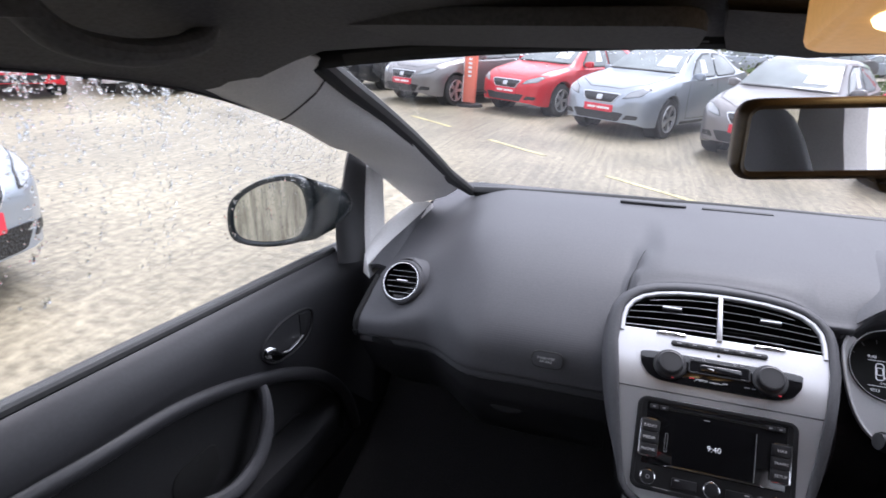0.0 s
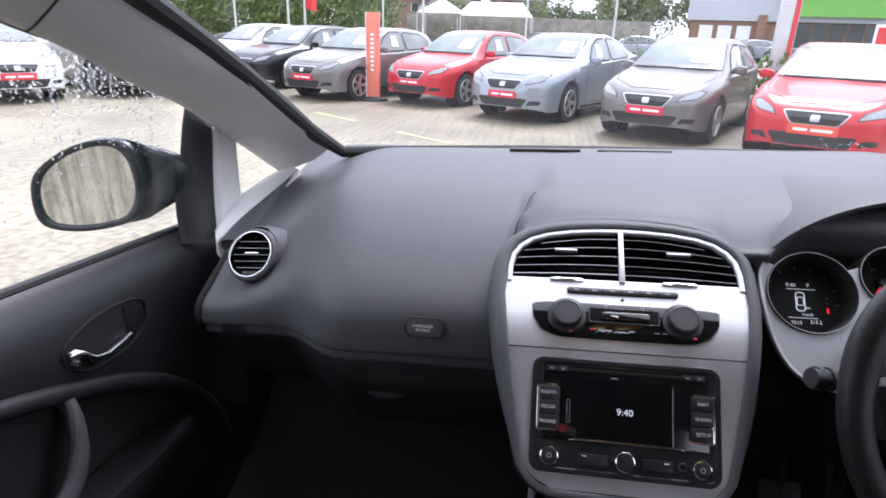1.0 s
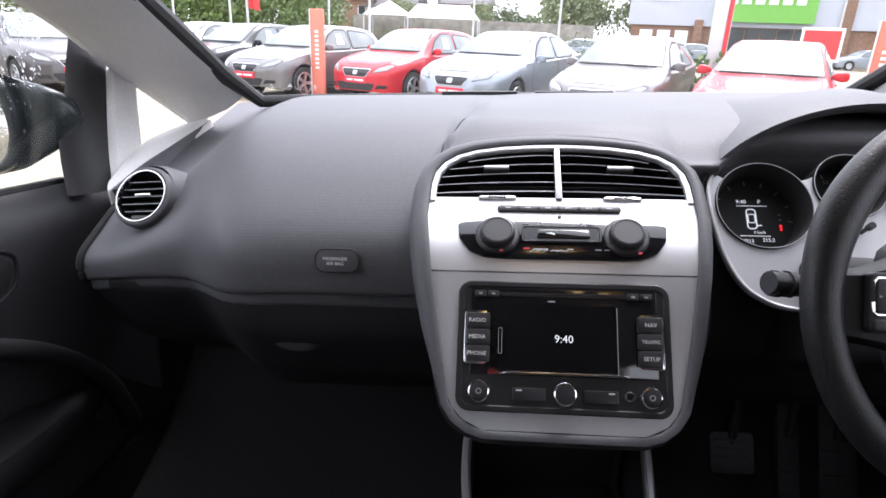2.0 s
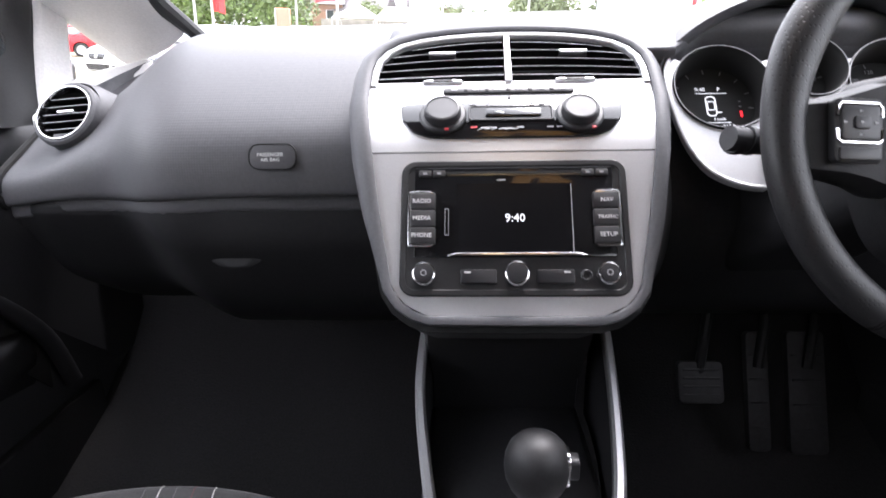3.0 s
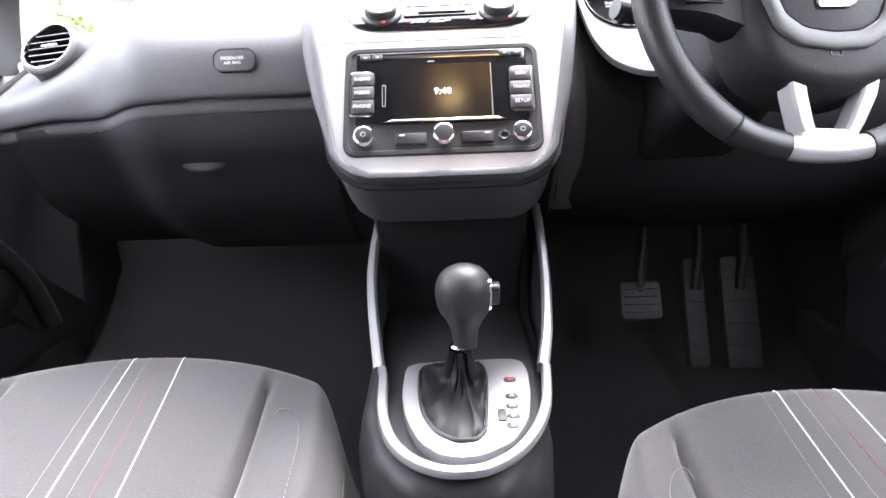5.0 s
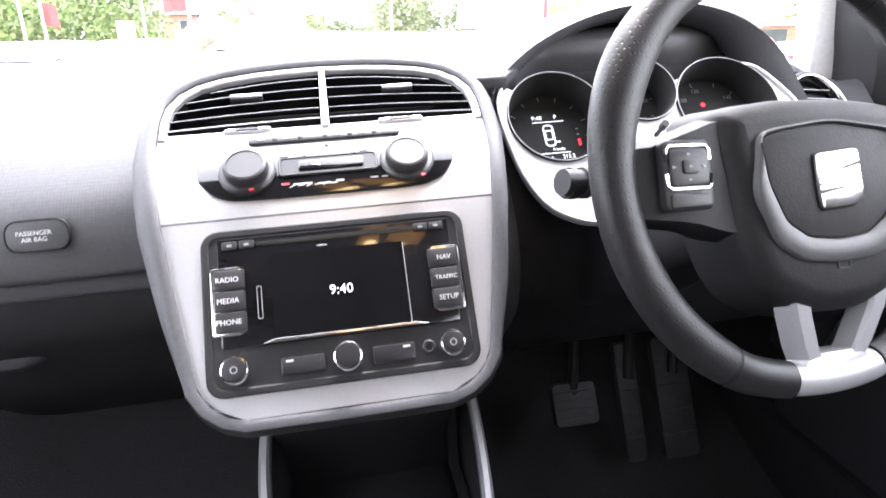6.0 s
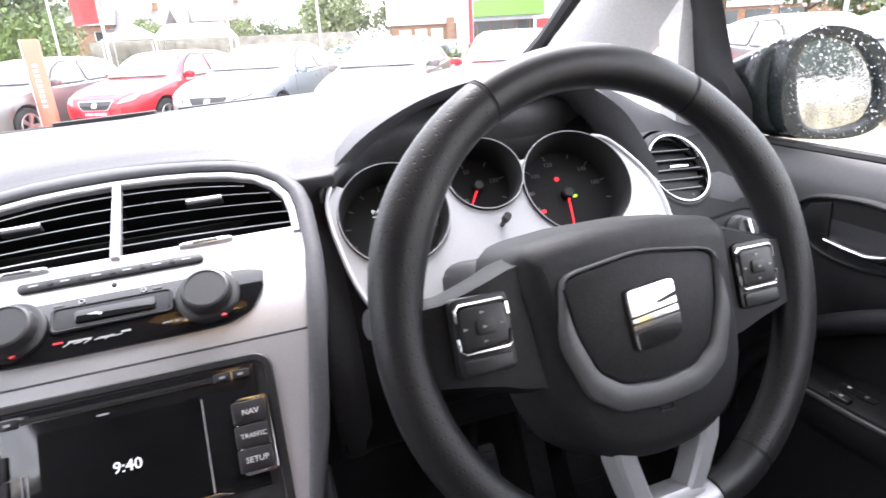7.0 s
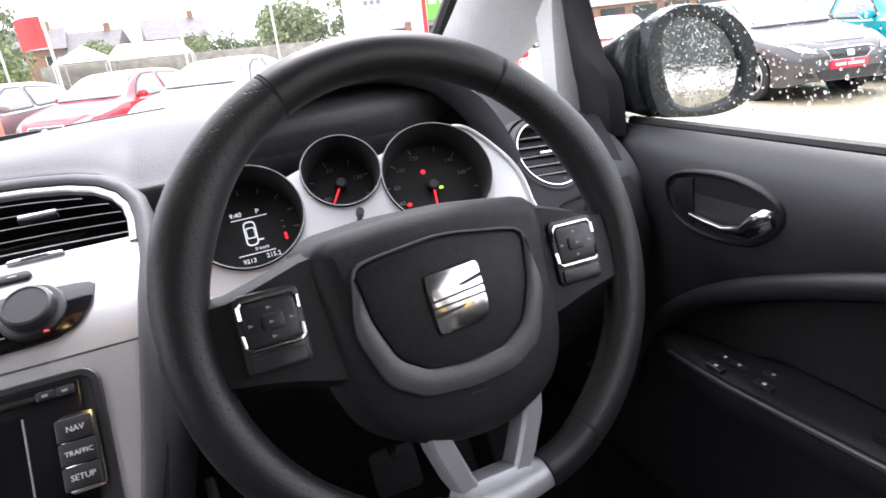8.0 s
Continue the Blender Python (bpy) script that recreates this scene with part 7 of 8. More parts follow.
# ---- outside: forecourt ----
OWN = set(o.name for o in bpy.data.objects)
def concrete_material():
    """Wet sandy concrete: broad pale and dark patches, fine grit, shallow brushed lines."""
    m = material("wet_concrete", (0.280, 0.243, 0.170), 0.48, grain=0.34, grain_scale=14, stain=0.32, stain_scale=0.55, bump=0.35, bump_scale=25, spec=0.35)
    n, l = m.node_tree.nodes, m.node_tree.links
    b = n["Principled BSDF"]
    co = n.new("ShaderNodeTexCoord")
    mp = n.new("ShaderNodeMapping")
    mp.inputs["Rotation"].default_value = (0, 0, radians(12))
    mp.inputs["Scale"].default_value = (8.0, 0.25, 1)
    t = n.new("ShaderNodeTexNoise")
    t.inputs["Scale"].default_value = 2.2
    t.inputs["Detail"].default_value = 6
    r = n.new("ShaderNodeMapRange")
    r.inputs["From Min"].default_value = 0.42
    r.inputs["From Max"].default_value = 0.62
    r.inputs["To Min"].default_value = 1.0
    r.inputs["To Max"].default_value = 0.76
    src = b.inputs["Base Color"].links[0].from_socket
    mx = n.new("ShaderNodeVectorMath")
    mx.operation = "SCALE"
    l.new(co.outputs["Object"], mp.inputs["Vector"])
    l.new(mp.outputs["Vector"], t.inputs["Vector"])
    l.new(t.outputs["Fac"], r.inputs["Value"])
    l.new(src, mx.inputs[0])
    l.new(r.outputs["Result"], mx.inputs["Scale"])
    l.new(mx.outputs[0], b.inputs["Base Color"])
    return m


M_CONC = concrete_material()
M_LINE = material("worn_yellow_line", (0.50, 0.44, 0.22), 0.5, grain=0.3, grain_scale=20, stain=0.3, stain_scale=2)
M_TYRE = material("tyre_rubber", (0.018, 0.018, 0.018), 0.7, grain=0.2, grain_scale=40)
M_ALLOY = material("alloy_wheel", (0.55, 0.56, 0.58), 0.3, metal=0.8, grain=0.05, grain_scale=60)
M_CARGLASS = material("car_window", (0.20, 0.225, 0.225), 0.06, stain=0.3, stain_scale=1.5, spec=0.6)
M_LAMP = material("headlamp_lens", (0.30, 0.31, 0.32), 0.12, metal=0.30, grain=0.15, grain_scale=30, coat=0.6)
M_PLATE = material("red_show_plate", (0.62, 0.025, 0.05), 0.4, grain=0.05, grain_scale=30)
M_PLATEO = material("orange_show_plate", (0.75, 0.09, 0.05), 0.4, grain=0.05, grain_scale=30)
M_PAPER = material("white_price_sheet", (0.78, 0.78, 0.77), 0.6, grain=0.04, grain_scale=20)
M_GRILLE = material("car_grille", (0.015, 0.015, 0.016), 0.5, grain=0.4, grain_scale=60, bump=0.6, bump_scale=60, pattern="cells")


def paint(name, c, metal=0.3):
    return material(name, c, 0.30, metal=metal, grain=0.04, grain_scale=200, stain=0.08, stain_scale=3, coat=0.5, spec=0.4)


P_RED = paint("red_car_paint", (0.55, 0.015, 0.025), 0.1)
P_GREY = paint("warm_grey_car_paint", (0.19, 0.18, 0.18), 0.4)
P_SILVER = paint("blue_silver_car_paint", (0.30, 0.33, 0.37), 0.45)
P_BLACK = paint("black_car_paint", (0.012, 0.013, 0.016), 0.2)
P_WHITE = paint("white_car_paint", (0.72, 0.72, 0.72), 0.0)
P_DARK = paint("dark_grey_car_paint", (0.085, 0.08, 0.082), 0.4)
P_TEAL = paint("teal_car_paint", (0.0, 0.33, 0.38), 0.2)
P_BLUE = paint("blue_car_paint", (0.03, 0.10, 0.32), 0.3)

bm = bmesh.new()
sheet(bm, [[Vector((x, y, 0.0)) for y in (-900, -60, -20, -5, 5, 12, 20, 40, 70, 150, 1500)] for x in (-1200, -80, -30, -10, 0, 10, 30, 80, 1200)])
single("ground", bm, M_CONC, "wet sandy concrete forecourt", "ground", kind="structure", smooth=0)

# painted flanks of the car itself, caught by its own mirrors
for sd in (-1, 1):
    bm = bmesh.new()
    sheet(bm, [[Vector((sd * x, y, z)) for x, z in ((0.690, 0.22), (0.722, 0.34), (0.735, 0.60), (0.730, 0.74), (0.705, 0.86), (0.672, belt(y, sd) - 0.014))] for y in (0.20, -0.2, -0.6, -1.0, -1.5, -2.1)], 0.012, (-sd, 0, 0))
    flank = single("body_side", bm, P_SILVER, "wet silver-grey painted flank of the car", "car body", kind="structure", smooth=50)
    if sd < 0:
        flank.matrix_basis = scaled_from_view(1.17)


# car shapes: along the length (from the nose): half width, sill, waist height, top height, top half width
HATCH = dict(length=4.05, half=0.835, wheel=0.315, axles=(0.80, 3.27), top=[(0.0, 0.60), (0.06, 0.68), (0.25, 0.79), (0.60, 0.88), (1.00, 0.95), (1.18, 0.99), (1.40, 1.13), (1.72, 1.32), (1.98, 1.405), (2.30, 1.44), (2.80, 1.435), (3.30, 1.39), (3.62, 1.30), (3.86, 1.08), (3.98, 0.92), (4.05, 0.70)],
             waist=[(0.0, 0.60), (0.25, 0.72), (0.60, 0.80), (1.10, 0.90), (2.0, 0.93), (3.2, 0.99), (3.8, 1.00), (4.05, 0.70)],
             plan=[(0.0, 0.46), (0.05, 0.58), (0.14, 0.68), (0.32, 0.775), (0.60, 0.82), (1.1, 0.835), (3.0, 0.835), (3.6, 0.80), (3.9, 0.70), (4.05, 0.55)],
             roofw=[(0.0, 0.40), (0.3, 0.62), (0.9, 0.68), (1.2, 0.66), (1.7, 0.58), (2.2, 0.56), (3.2, 0.54), (3.7, 0.52), (4.05, 0.45)])
SALOON = dict(length=4.48, half=0.86, wheel=0.325, axles=(0.86, 3.46), top=[(0.0, 0.62), (0.06, 0.70), (0.25, 0.82), (0.60, 0.91), (1.05, 0.98), (1.28, 1.03), (1.55, 1.19), (1.88, 1.36), (2.15, 1.43), (2.5, 1.455), (2.95, 1.44), (3.35, 1.36), (3.70, 1.20), (3.90, 1.11), (4.25, 1.07), (4.42, 0.98), (4.48, 0.72)],
              waist=[(0.0, 0.62), (0.25, 0.75), (0.60, 0.83), (1.10, 0.93), (2.0, 0.96), (3.2, 1.02), (4.1, 1.04), (4.48, 0.72)],
              plan=[(0.0, 0.48), (0.05, 0.60), (0.14, 0.70), (0.32, 0.80), (0.60, 0.845), (1.1, 0.86), (3.2, 0.86), (4.0, 0.82), (4.3, 0.74), (4.48, 0.6)],
              roofw=[(0.0, 0.42), (0.3, 0.64), (0.9, 0.70), (1.2, 0.68), (1.8, 0.59), (2.4, 0.57), (3.3, 0.55), (3.8, 0.60), (4.48, 0.5)])


def tight(x, pairs):
    return curve(x, pairs)


def car_body(shape):
    """A lofted body: y runs from the nose (0) to the tail."""
    L, r, ax = shape["length"], shape["wheel"] + 0.045, shape["axles"]
    ys = set([0.0, 0.02, 0.05, 0.09, 0.14, 0.20, 0.28, L - 0.02, L - 0.06, L - 0.12, L - 0.2, L])
    ys |= set(0.35 + 0.11 * i for i in range(int((L - 0.5) / 0.11)))
    for a in ax:
        for k in range(-6, 7):
            ys.add(a + r * math.sin(math.pi / 12 * k))
    ys = sorted(ys)
    rings = []
    for y in ys:
        w, ws, wt, top = tight(y, shape["plan"]), tight(y, shape["waist"]), tight(y, shape["roofw"]), tight(y, shape["top"])
        nose = smooth(0.30, 0.0, y) + smooth(L - 0.3, L, y)
        sill = 0.20 + 0.06 * nose
        cut = 0.0
        for a in ax:
            d = abs(y - a)
            if d < r:
                cut = max(cut, shape["wheel"] + math.sqrt(max(r * r - d * d, 0.0)))
        low = max(sill, cut)
        mid = max(0.52, low + 0.02)
        ws = max(ws, mid + 0.03)
        top = max(top, ws + 0.004)
        half = [(w * 0.80, low), (w * 0.965, low + 0.002), (w * 0.985, lerp(low, mid, 0.35)), (w, mid), (w * 0.992, lerp(mid, ws, 0.55)), (w * 0.965, ws - 0.02), (lerp(w * 0.945, wt, 0.08), ws + 0.0),
                (lerp(w * 0.93, wt, 0.5), lerp(ws, top, 0.52)), (lerp(w * 0.93, wt, 0.93), lerp(ws, top, 0.90)), (wt * 0.90, lerp(ws, top, 0.975)), (wt * 0.55, top - 0.006), (0.0, top)]
        rings.append([Vector((x, y, z)) for x, z in half] + [Vector((-x, y, z)) for x, z in reversed(half[:-1])])
    bm = bmesh.new()
    loft(bm, rings, False)
    vs = [bm.verts.new(p) for p in rings[0]]
    bm.faces.new(vs)
    vs = [bm.verts.new(p) for p in rings[-1]]
    bm.faces.new(vs)
    bmesh.ops.remove_doubles(bm, verts=bm.verts, dist=1e-5)
    return bm


from mathutils.bvhtree import BVHTree


def patch(tree, outline, origin, direction, right, up, lift, steps=(1.0, 0.72, 0.45, 0.2), thick=0.012):
    """A skin laid on a body: an outline in (right, up), thrown along direction."""
    o, d, r, u = Vector(origin), Vector(direction).normalized(), Vector(right), Vector(up)
    cx = sum(p[0] for p in outline) / len(outline)
    cy = sum(p[1] for p in outline) / len(outline)
    bm = bmesh.new()
    last = None
    mean = None

    def throw(a, b):
        start = o + r * a + u * b
        hit = tree.ray_cast(start, d)
        return None if hit[0] is None else hit[0] - d * lift

    for f in steps:
        row = []
        for a, b in outline:
            p = throw(cx + (a - cx) * f, cy + (b - cy) * f)
            if p is None:
                p = throw(cx + (a - cx) * f * 0.9, cy + (b - cy) * f * 0.9) or (o + r * a + u * b)
            row.append(p)
        vs = [bm.verts.new(p) for p in row]
        if last is None:
            base = [bm.verts.new(p + d * thick) for p in row]
            bridge(bm, base, vs)
        else:
            bridge(bm, last, vs)
        last = vs
    bm.faces.new(last)
    return bm


def dense(pts, step=0.05):
    """The same outline with points every few centimetres."""
    out = []
    for p, q in zip(pts, pts[1:] + pts[:1]):
        n = max(1, int(math.hypot(q[0] - p[0], q[1] - p[1]) / step))
        out += [(lerp(p[0], q[0], k / n), lerp(p[1], q[1], k / n)) for k in range(n)]
    return out


FINE = (1.0, 0.86, 0.72, 0.58, 0.44, 0.3, 0.15)


def strip(tree, line, origin, direction, right, up, width=0.012, lift=0.004):
    """A narrow dark shut line laid on a body along a polyline."""
    o, d, r, u = Vector(origin), Vector(direction), Vector(right), Vector(up)
    bm = bmesh.new()
    rows = []
    pts = []
    for p, q in zip(line, line[1:]):
        n = max(1, int(math.hypot(q[0] - p[0], q[1] - p[1]) / 0.08))
        pts += [(lerp(p[0], q[0], k / n), lerp(p[1], q[1], k / n)) for k in range(n)]
    pts.append(line[-1])
    for k, (a, b) in enumerate(pts):
        a0, b0 = pts[max(0, k - 1)]
        a1, b1 = pts[min(len(pts) - 1, k + 1)]
        t = Vector((a1 - a0, b1 - b0)).normalized() * width * 0.5
        row = []
        for s in (-1, 1):
            h = tree.ray_cast(o + r * (a - s * t.y) + u * (b + s * t.x), d)
            if h[0] is None:
                break
            row.append(h[0] - d * lift)
        if len(row) == 2:
            rows.append(row)
    for (a, b), (c, e) in zip(rows, rows[1:]):
        bm.faces.new([bm.verts.new(v) for v in (a, b, e, c)])
    return bm


def parked_car(shape, mat, label, fine=True, plate=None, group="parked cars", sheet_on=True, sub="car"):
    c = thing("parked_car", label, sub, group)
    L, half, wr = shape["length"], shape["half"], shape["wheel"]
    bm = car_body(shape)
    tree = BVHTree.FromBMesh(bm)
    part("body", bm, mat, c, smooth=45)
    top = shape["top"]
    # glass
    y0, y1 = (1.20, 1.93) if shape is HATCH else (1.31, 2.09)
    down = ((0, 0, 3), (0, 0, -1), (1, 0, 0), (0, 1, 0))
    ws = dense(rounded([(-0.67, y0), (0.67, y0), (0.51, y1), (-0.51, y1)], 0.08), 0.09)
    part("screen_edge", patch(tree, dense(rounded([(-0.70, y0 - 0.03), (0.70, y0 - 0.03), (0.535, y1 + 0.025), (-0.535, y1 + 0.025)], 0.08), 0.09), *down, 0.005, FINE), M_GRILLE, c)
    part("windscreen", patch(tree, ws, *down, 0.011, FINE), M_CARGLASS, c, "glossy car windscreen")
    if fine:
        part("bonnet_joint", strip(tree, [(-0.66, y0 - 0.10), (-0.68, 0.75), (-0.60, 0.40), (-0.30, 0.17), (0.30, 0.17), (0.60, 0.40), (0.68, 0.75), (0.66, y0 - 0.10)], *down), M_GRILLE, c)
    for sd in (-1, 1):
        if shape is HATCH:
            panes = ([(1.50, 0.965), (2.42, 0.985), (2.40, 1.335), (2.05, 1.335), (1.80, 1.22)], [(2.50, 0.990), (3.20, 1.02), (3.42, 1.13), (3.20, 1.29), (2.50, 1.335)])
        else:
            panes = ([(1.66, 1.00), (2.52, 1.01), (2.50, 1.36), (2.20, 1.345), (1.95, 1.24)], [(2.60, 1.015), (3.35, 1.045), (3.50, 1.10), (3.28, 1.27), (2.95, 1.35), (2.60, 1.36)])
        flank = ((sd * 3, 0, 0), (-sd, 0, 0), (0, 1, 0), (0, 0, 1))
        for pn in panes:
            part("window_frame", patch(tree, dense(inset(rounded(pn, 0.12), -0.028 if sum(p * w - q * v for (p, q), (v, w) in zip(pn, pn[1:] + pn[:1])) > 0 else 0.028), 0.12), *flank, 0.005, FINE[::2]), M_GRILLE, c)
            part("side_window", patch(tree, dense(rounded(pn, 0.12), 0.12), *flank, 0.010, FINE[::2]), M_CARGLASS, c)
        if fine:
            k0 = 0.10 if shape is SALOON else 0.0
            part("door_joint", strip(tree, [(1.36 + k0, 0.92), (1.30 + k0, 0.60), (1.36 + k0, 0.30), (2.40 + k0, 0.30), (2.48 + k0, 0.60), (2.47 + k0, 0.97)], *flank), M_GRILLE, c)
            part("door_joint", strip(tree, [(2.47 + k0, 0.95), (2.48 + k0, 0.60), (2.40 + k0, 0.30), (2.75 + k0, 0.30), (3.05 + k0, 0.70), (3.25 + k0, 1.0)], *flank), M_GRILLE, c)
            part("sill_strip", strip(tree, [(1.18 + k0, 0.235), (2.9 + k0, 0.235)], *flank, 0.05, 0.006), M_GRILLE, c)
        # headlamps
        k = 0.06 if shape is SALOON else 0.0
        hl = rounded([(sd * 0.40, 0.60 + k * 0.5), (sd * 0.67, 0.655 + k * 0.6), (sd * 0.735, 0.745 + k), (sd * 0.66, 0.770 + k), (sd * 0.47, 0.690 + k * 0.8)], 0.15)
        part("headlamp_bezel", patch(tree, dense(hl, 0.06), (0, -2, 0), (0, 1, 0), (1, 0, 0), (0, 0, 1), 0.006, FINE), M_GRILLE, c)
        hl = [(lerp(sd * 0.575, a, 0.86), lerp(0.69 + k * 0.8, b, 0.86)) for a, b in hl]
        part("headlamp", patch(tree, dense(hl, 0.06), (0, -2, 0), (0, 1, 0), (1, 0, 0), (0, 0, 1), 0.014, FINE), M_LAMP, c, "clear headlamp")
        if fine:
            fl = rounded([(sd * 0.46, 0.315), (sd * 0.66, 0.325), (sd * 0.67, 0.385), (sd * 0.52, 0.395)], 0.2)
            part("fog_lamp", patch(tree, fl, (0, -2, 0), (0, 1, 0), (1, 0, 0), (0, 0, 1), 0.006, (1, 0.5)), M_GRILLE, c)
            bm = bmesh.new()
            ring = []
            for dx, w_, h_ in ((0.0, 0.025, 0.025), (0.05, 0.045, 0.05), (0.12, 0.055, 0.065), (0.18, 0.045, 0.055), (0.20, 0.02, 0.03)):
                ring.append([Vector((sd * (half - 0.08 + dx), y0 + 0.36 + a, 1.0 + b)) for a, b in rrect(0, 0, 2 * w_, 2 * h_, 0.02, 3)])
            loft(bm, ring, True, True)
            part("door_mirror", bm, mat, c)
            hn = rrect(2.30 if shape is HATCH else 2.40, 0.86, 0.17, 0.035, 0.015, 3)
            part("door_handle", patch(tree, hn, (sd * 3, 0, 0), (-sd, 0, 0), (0, 1, 0), (0, 0, 1), 0.018, (1, 0.5), 0.02), mat, c)
        for a in shape["axles"]:
            bm = bmesh.new()
            wm = Matrix.Translation((sd * (half - 0.125), a, wr)) @ pose(0, 0, 0, 0, sd * 90, 0)
            wfn = mx_map(wm)
            lathe(bm, [(wr * 0.70, -0.08), (wr * 0.94, -0.08), (wr, -0.05), (wr, 0.085), (wr * 0.96, 0.105), (wr * 0.72, 0.112), (wr * 0.66, 0.10)], wfn, 28, False)
            wheel_p = part("wheel", bm, M_TYRE, c)
            bm = bmesh.new()
            lathe(bm, [(wr * 0.70, 0.095), (wr * 0.67, 0.112), (wr * 0.62, 0.105), (wr * 0.60, 0.03), (0.001, 0.03)], wfn, 28, False)
            part("rim", bm, M_GRILLE if fine else M_ALLOY, wheel_p)
            if fine:
                bm = bmesh.new()
                lathe(bm, [(wr * 0.705, 0.108), (wr * 0.69, 0.118), (wr * 0.63, 0.114), (wr * 0.61, 0.085)], wfn, 28, False)
                for k in range(5):
                    an = 2 * math.pi * k / 5 + 0.3
                    for off in (-0.10, 0.10):
                        ca, sa = math.cos(an + off), math.sin(an + off)
                        w2 = wr * 0.055
                        prism(bm, [(wr * 0.10 * ca - w2 * sa, wr * 0.10 * sa + w2 * ca), (wr * 0.10 * ca + w2 * sa, wr * 0.10 * sa - w2 * ca), (wr * 0.66 * ca + w2 * sa, wr * 0.66 * sa - w2 * ca), (wr * 0.66 * ca - w2 * sa, wr * 0.66 * sa + w2 * ca)], 0.07, 0.104, wfn)
                lathe(bm, [(wr * 0.17, 0.06), (wr * 0.16, 0.108), (wr * 0.08, 0.112)], wfn, 16)
                part("spokes", bm, M_ALLOY, wheel_p)
            # dark wheel housing
            bm = bmesh.new()
            lathe(bm, [(wr + 0.04, -0.16), (wr + 0.04, 0.02)], wfn, 24, False)
            part("wheel_housing", bm, M_GRILLE, c)
    # grille, bright frame, lower intake, badge
    k = 0.03 if shape is SALOON else 0.0
    gr = rounded([(-0.335, 0.665 + k), (0.335, 0.665 + k), (0.235, 0.530 + k), (-0.235, 0.530 + k)], 0.12)
    fr = rounded([(-0.362, 0.680 + k), (0.362, 0.680 + k), (0.250, 0.516 + k), (-0.250, 0.516 + k)], 0.12)
    front = ((0, -2, 0), (0, 1, 0), (1, 0, 0), (0, 0, 1))
    part("grille_frame", patch(tree, dense(fr), *front, 0.008, FINE), M_ALLOY, c)
    part("grille", patch(tree, dense(gr), *front, 0.016, FINE), M_GRILLE, c)
    part("badge", patch(tree, rounded([(-0.050, 0.640 + k), (0.050, 0.640 + k), (0.050, 0.560 + k), (-0.050, 0.560 + k)], 0.2), *front, 0.026, (1, 0.5)), M_ALLOY, c)
    intake = rounded([(-0.47, 0.415), (0.47, 0.415), (0.38, 0.275), (-0.38, 0.275)], 0.1)
    part("lower_intake", patch(tree, dense(intake), *front, 0.010, FINE), M_GRILLE, c)
    if plate:
        yy = tree.ray_cast(Vector((0, -2, 0.46)), Vector((0, 1, 0)))[0].y
        bm = bmesh.new()
        pf = lambda a, b, h: Vector((a, yy - 0.012 - h, b))
        prism(bm, rrect(0, 0.462, 0.53, 0.115, 0.01, 2), -0.03, 0.006, pf, 0.002)
        pl = part("show_plate", bm, plate, c, "bright show plate with white marks")
        for x0, x1 in ((-0.20, -0.05), (-0.02, 0.21)):
            bar(x0, x1, 0.462, 0.035, 0.0065, pf, M_PAPER, pl)
    if sheet_on and fine:
        for pn in ([(1.98, 1.05), (2.22, 1.055), (2.20, 1.27), (2.04, 1.27)],):
            for sd in (-1, 1):
                part("price_sheet", patch(tree, pn, (sd * 3, 0, 0), (-sd, 0, 0), (0, 1, 0), (0, 0, 1), 0.020, (1, 0.66, 0.33)), M_PAPER, c)
        part("screen_sheet", patch(tree, [(0.18, y0 + 0.12), (0.52, y0 + 0.12), (0.47, y0 + 0.42), (0.18, y0 + 0.42)], (0, 0, 3), (0, 0, -1), (1, 0, 0), (0, 1, 0), 0.022, (1, 0.66, 0.33)), M_PAPER, c)
        wp = [(-0.60, y0 - 0.02), (0.60, y0 - 0.02), (0.60, y0 + 0.01), (-0.60, y0 + 0.01)]
        part("wiper", patch(tree, wp, (0, 0, 3), (0, 0, -1), (1, 0, 0), (0, 1, 0), 0.016, (1, 0.5)), M_GRILLE, c)
    return c


def put(c, x, y, back):
    """Sets a car with its nose at x, y; back: degrees from ahead to the right in which its tail points."""
    c.matrix_basis = pose(x, y, 0, 0, 0, -back)


PHI = 24
put(parked_car(HATCH, P_WHITE, "white hatchback at the far end of the row", True), -9.5, 14.7, PHI)
put(parked_car(HATCH, P_BLACK, "black hatchback parked nose out in the row", True), -7.3, 12.8, PHI)
put(parked_car(HATCH, P_GREY, "warm grey hatchback with a red show plate", True, M_PLATE), -5.08, 11.1, 23)
put(parked_car(HATCH, P_RED, "red hatchback with a red show plate", True, M_PLATE), -2.88, 11.1, 27)
put(parked_car(SALOON, P_SILVER, "blue-silver saloon with a red show plate", True, M_PLATE), -0.94, 9.62, 27)
put(parked_car(HATCH, P_GREY, "warm grey coupe with a red show plate beside the hedge", True, M_PLATE), 1.18, 8.35, 26)
put(parked_car(HATCH, P_RED, "red hatchback with an orange show plate beside the banner pole", True, M_PLATEO), 2.93, 7.15, 27)
put(parked_car(HATCH, P_DARK, "dark grey hatchback facing the driver door", True, M_PLATE), 7.9, 5.6, 12)
put(parked_car(HATCH, P_TEAL, "teal hatchback beside the dark grey one", True, M_PLATE), 10.0, 4.9, 12)
put(parked_car(HATCH, P_RED, "red hatchback behind the wing mirror", True, M_PLATE), 7.0, 9.2, 27)
near = parked_car(HATCH, P_SILVER, "silver hatchback waiting beside the passenger door", True, M_PLATE, sheet_on=False)
put(near, -3.25, 1.13, -102)
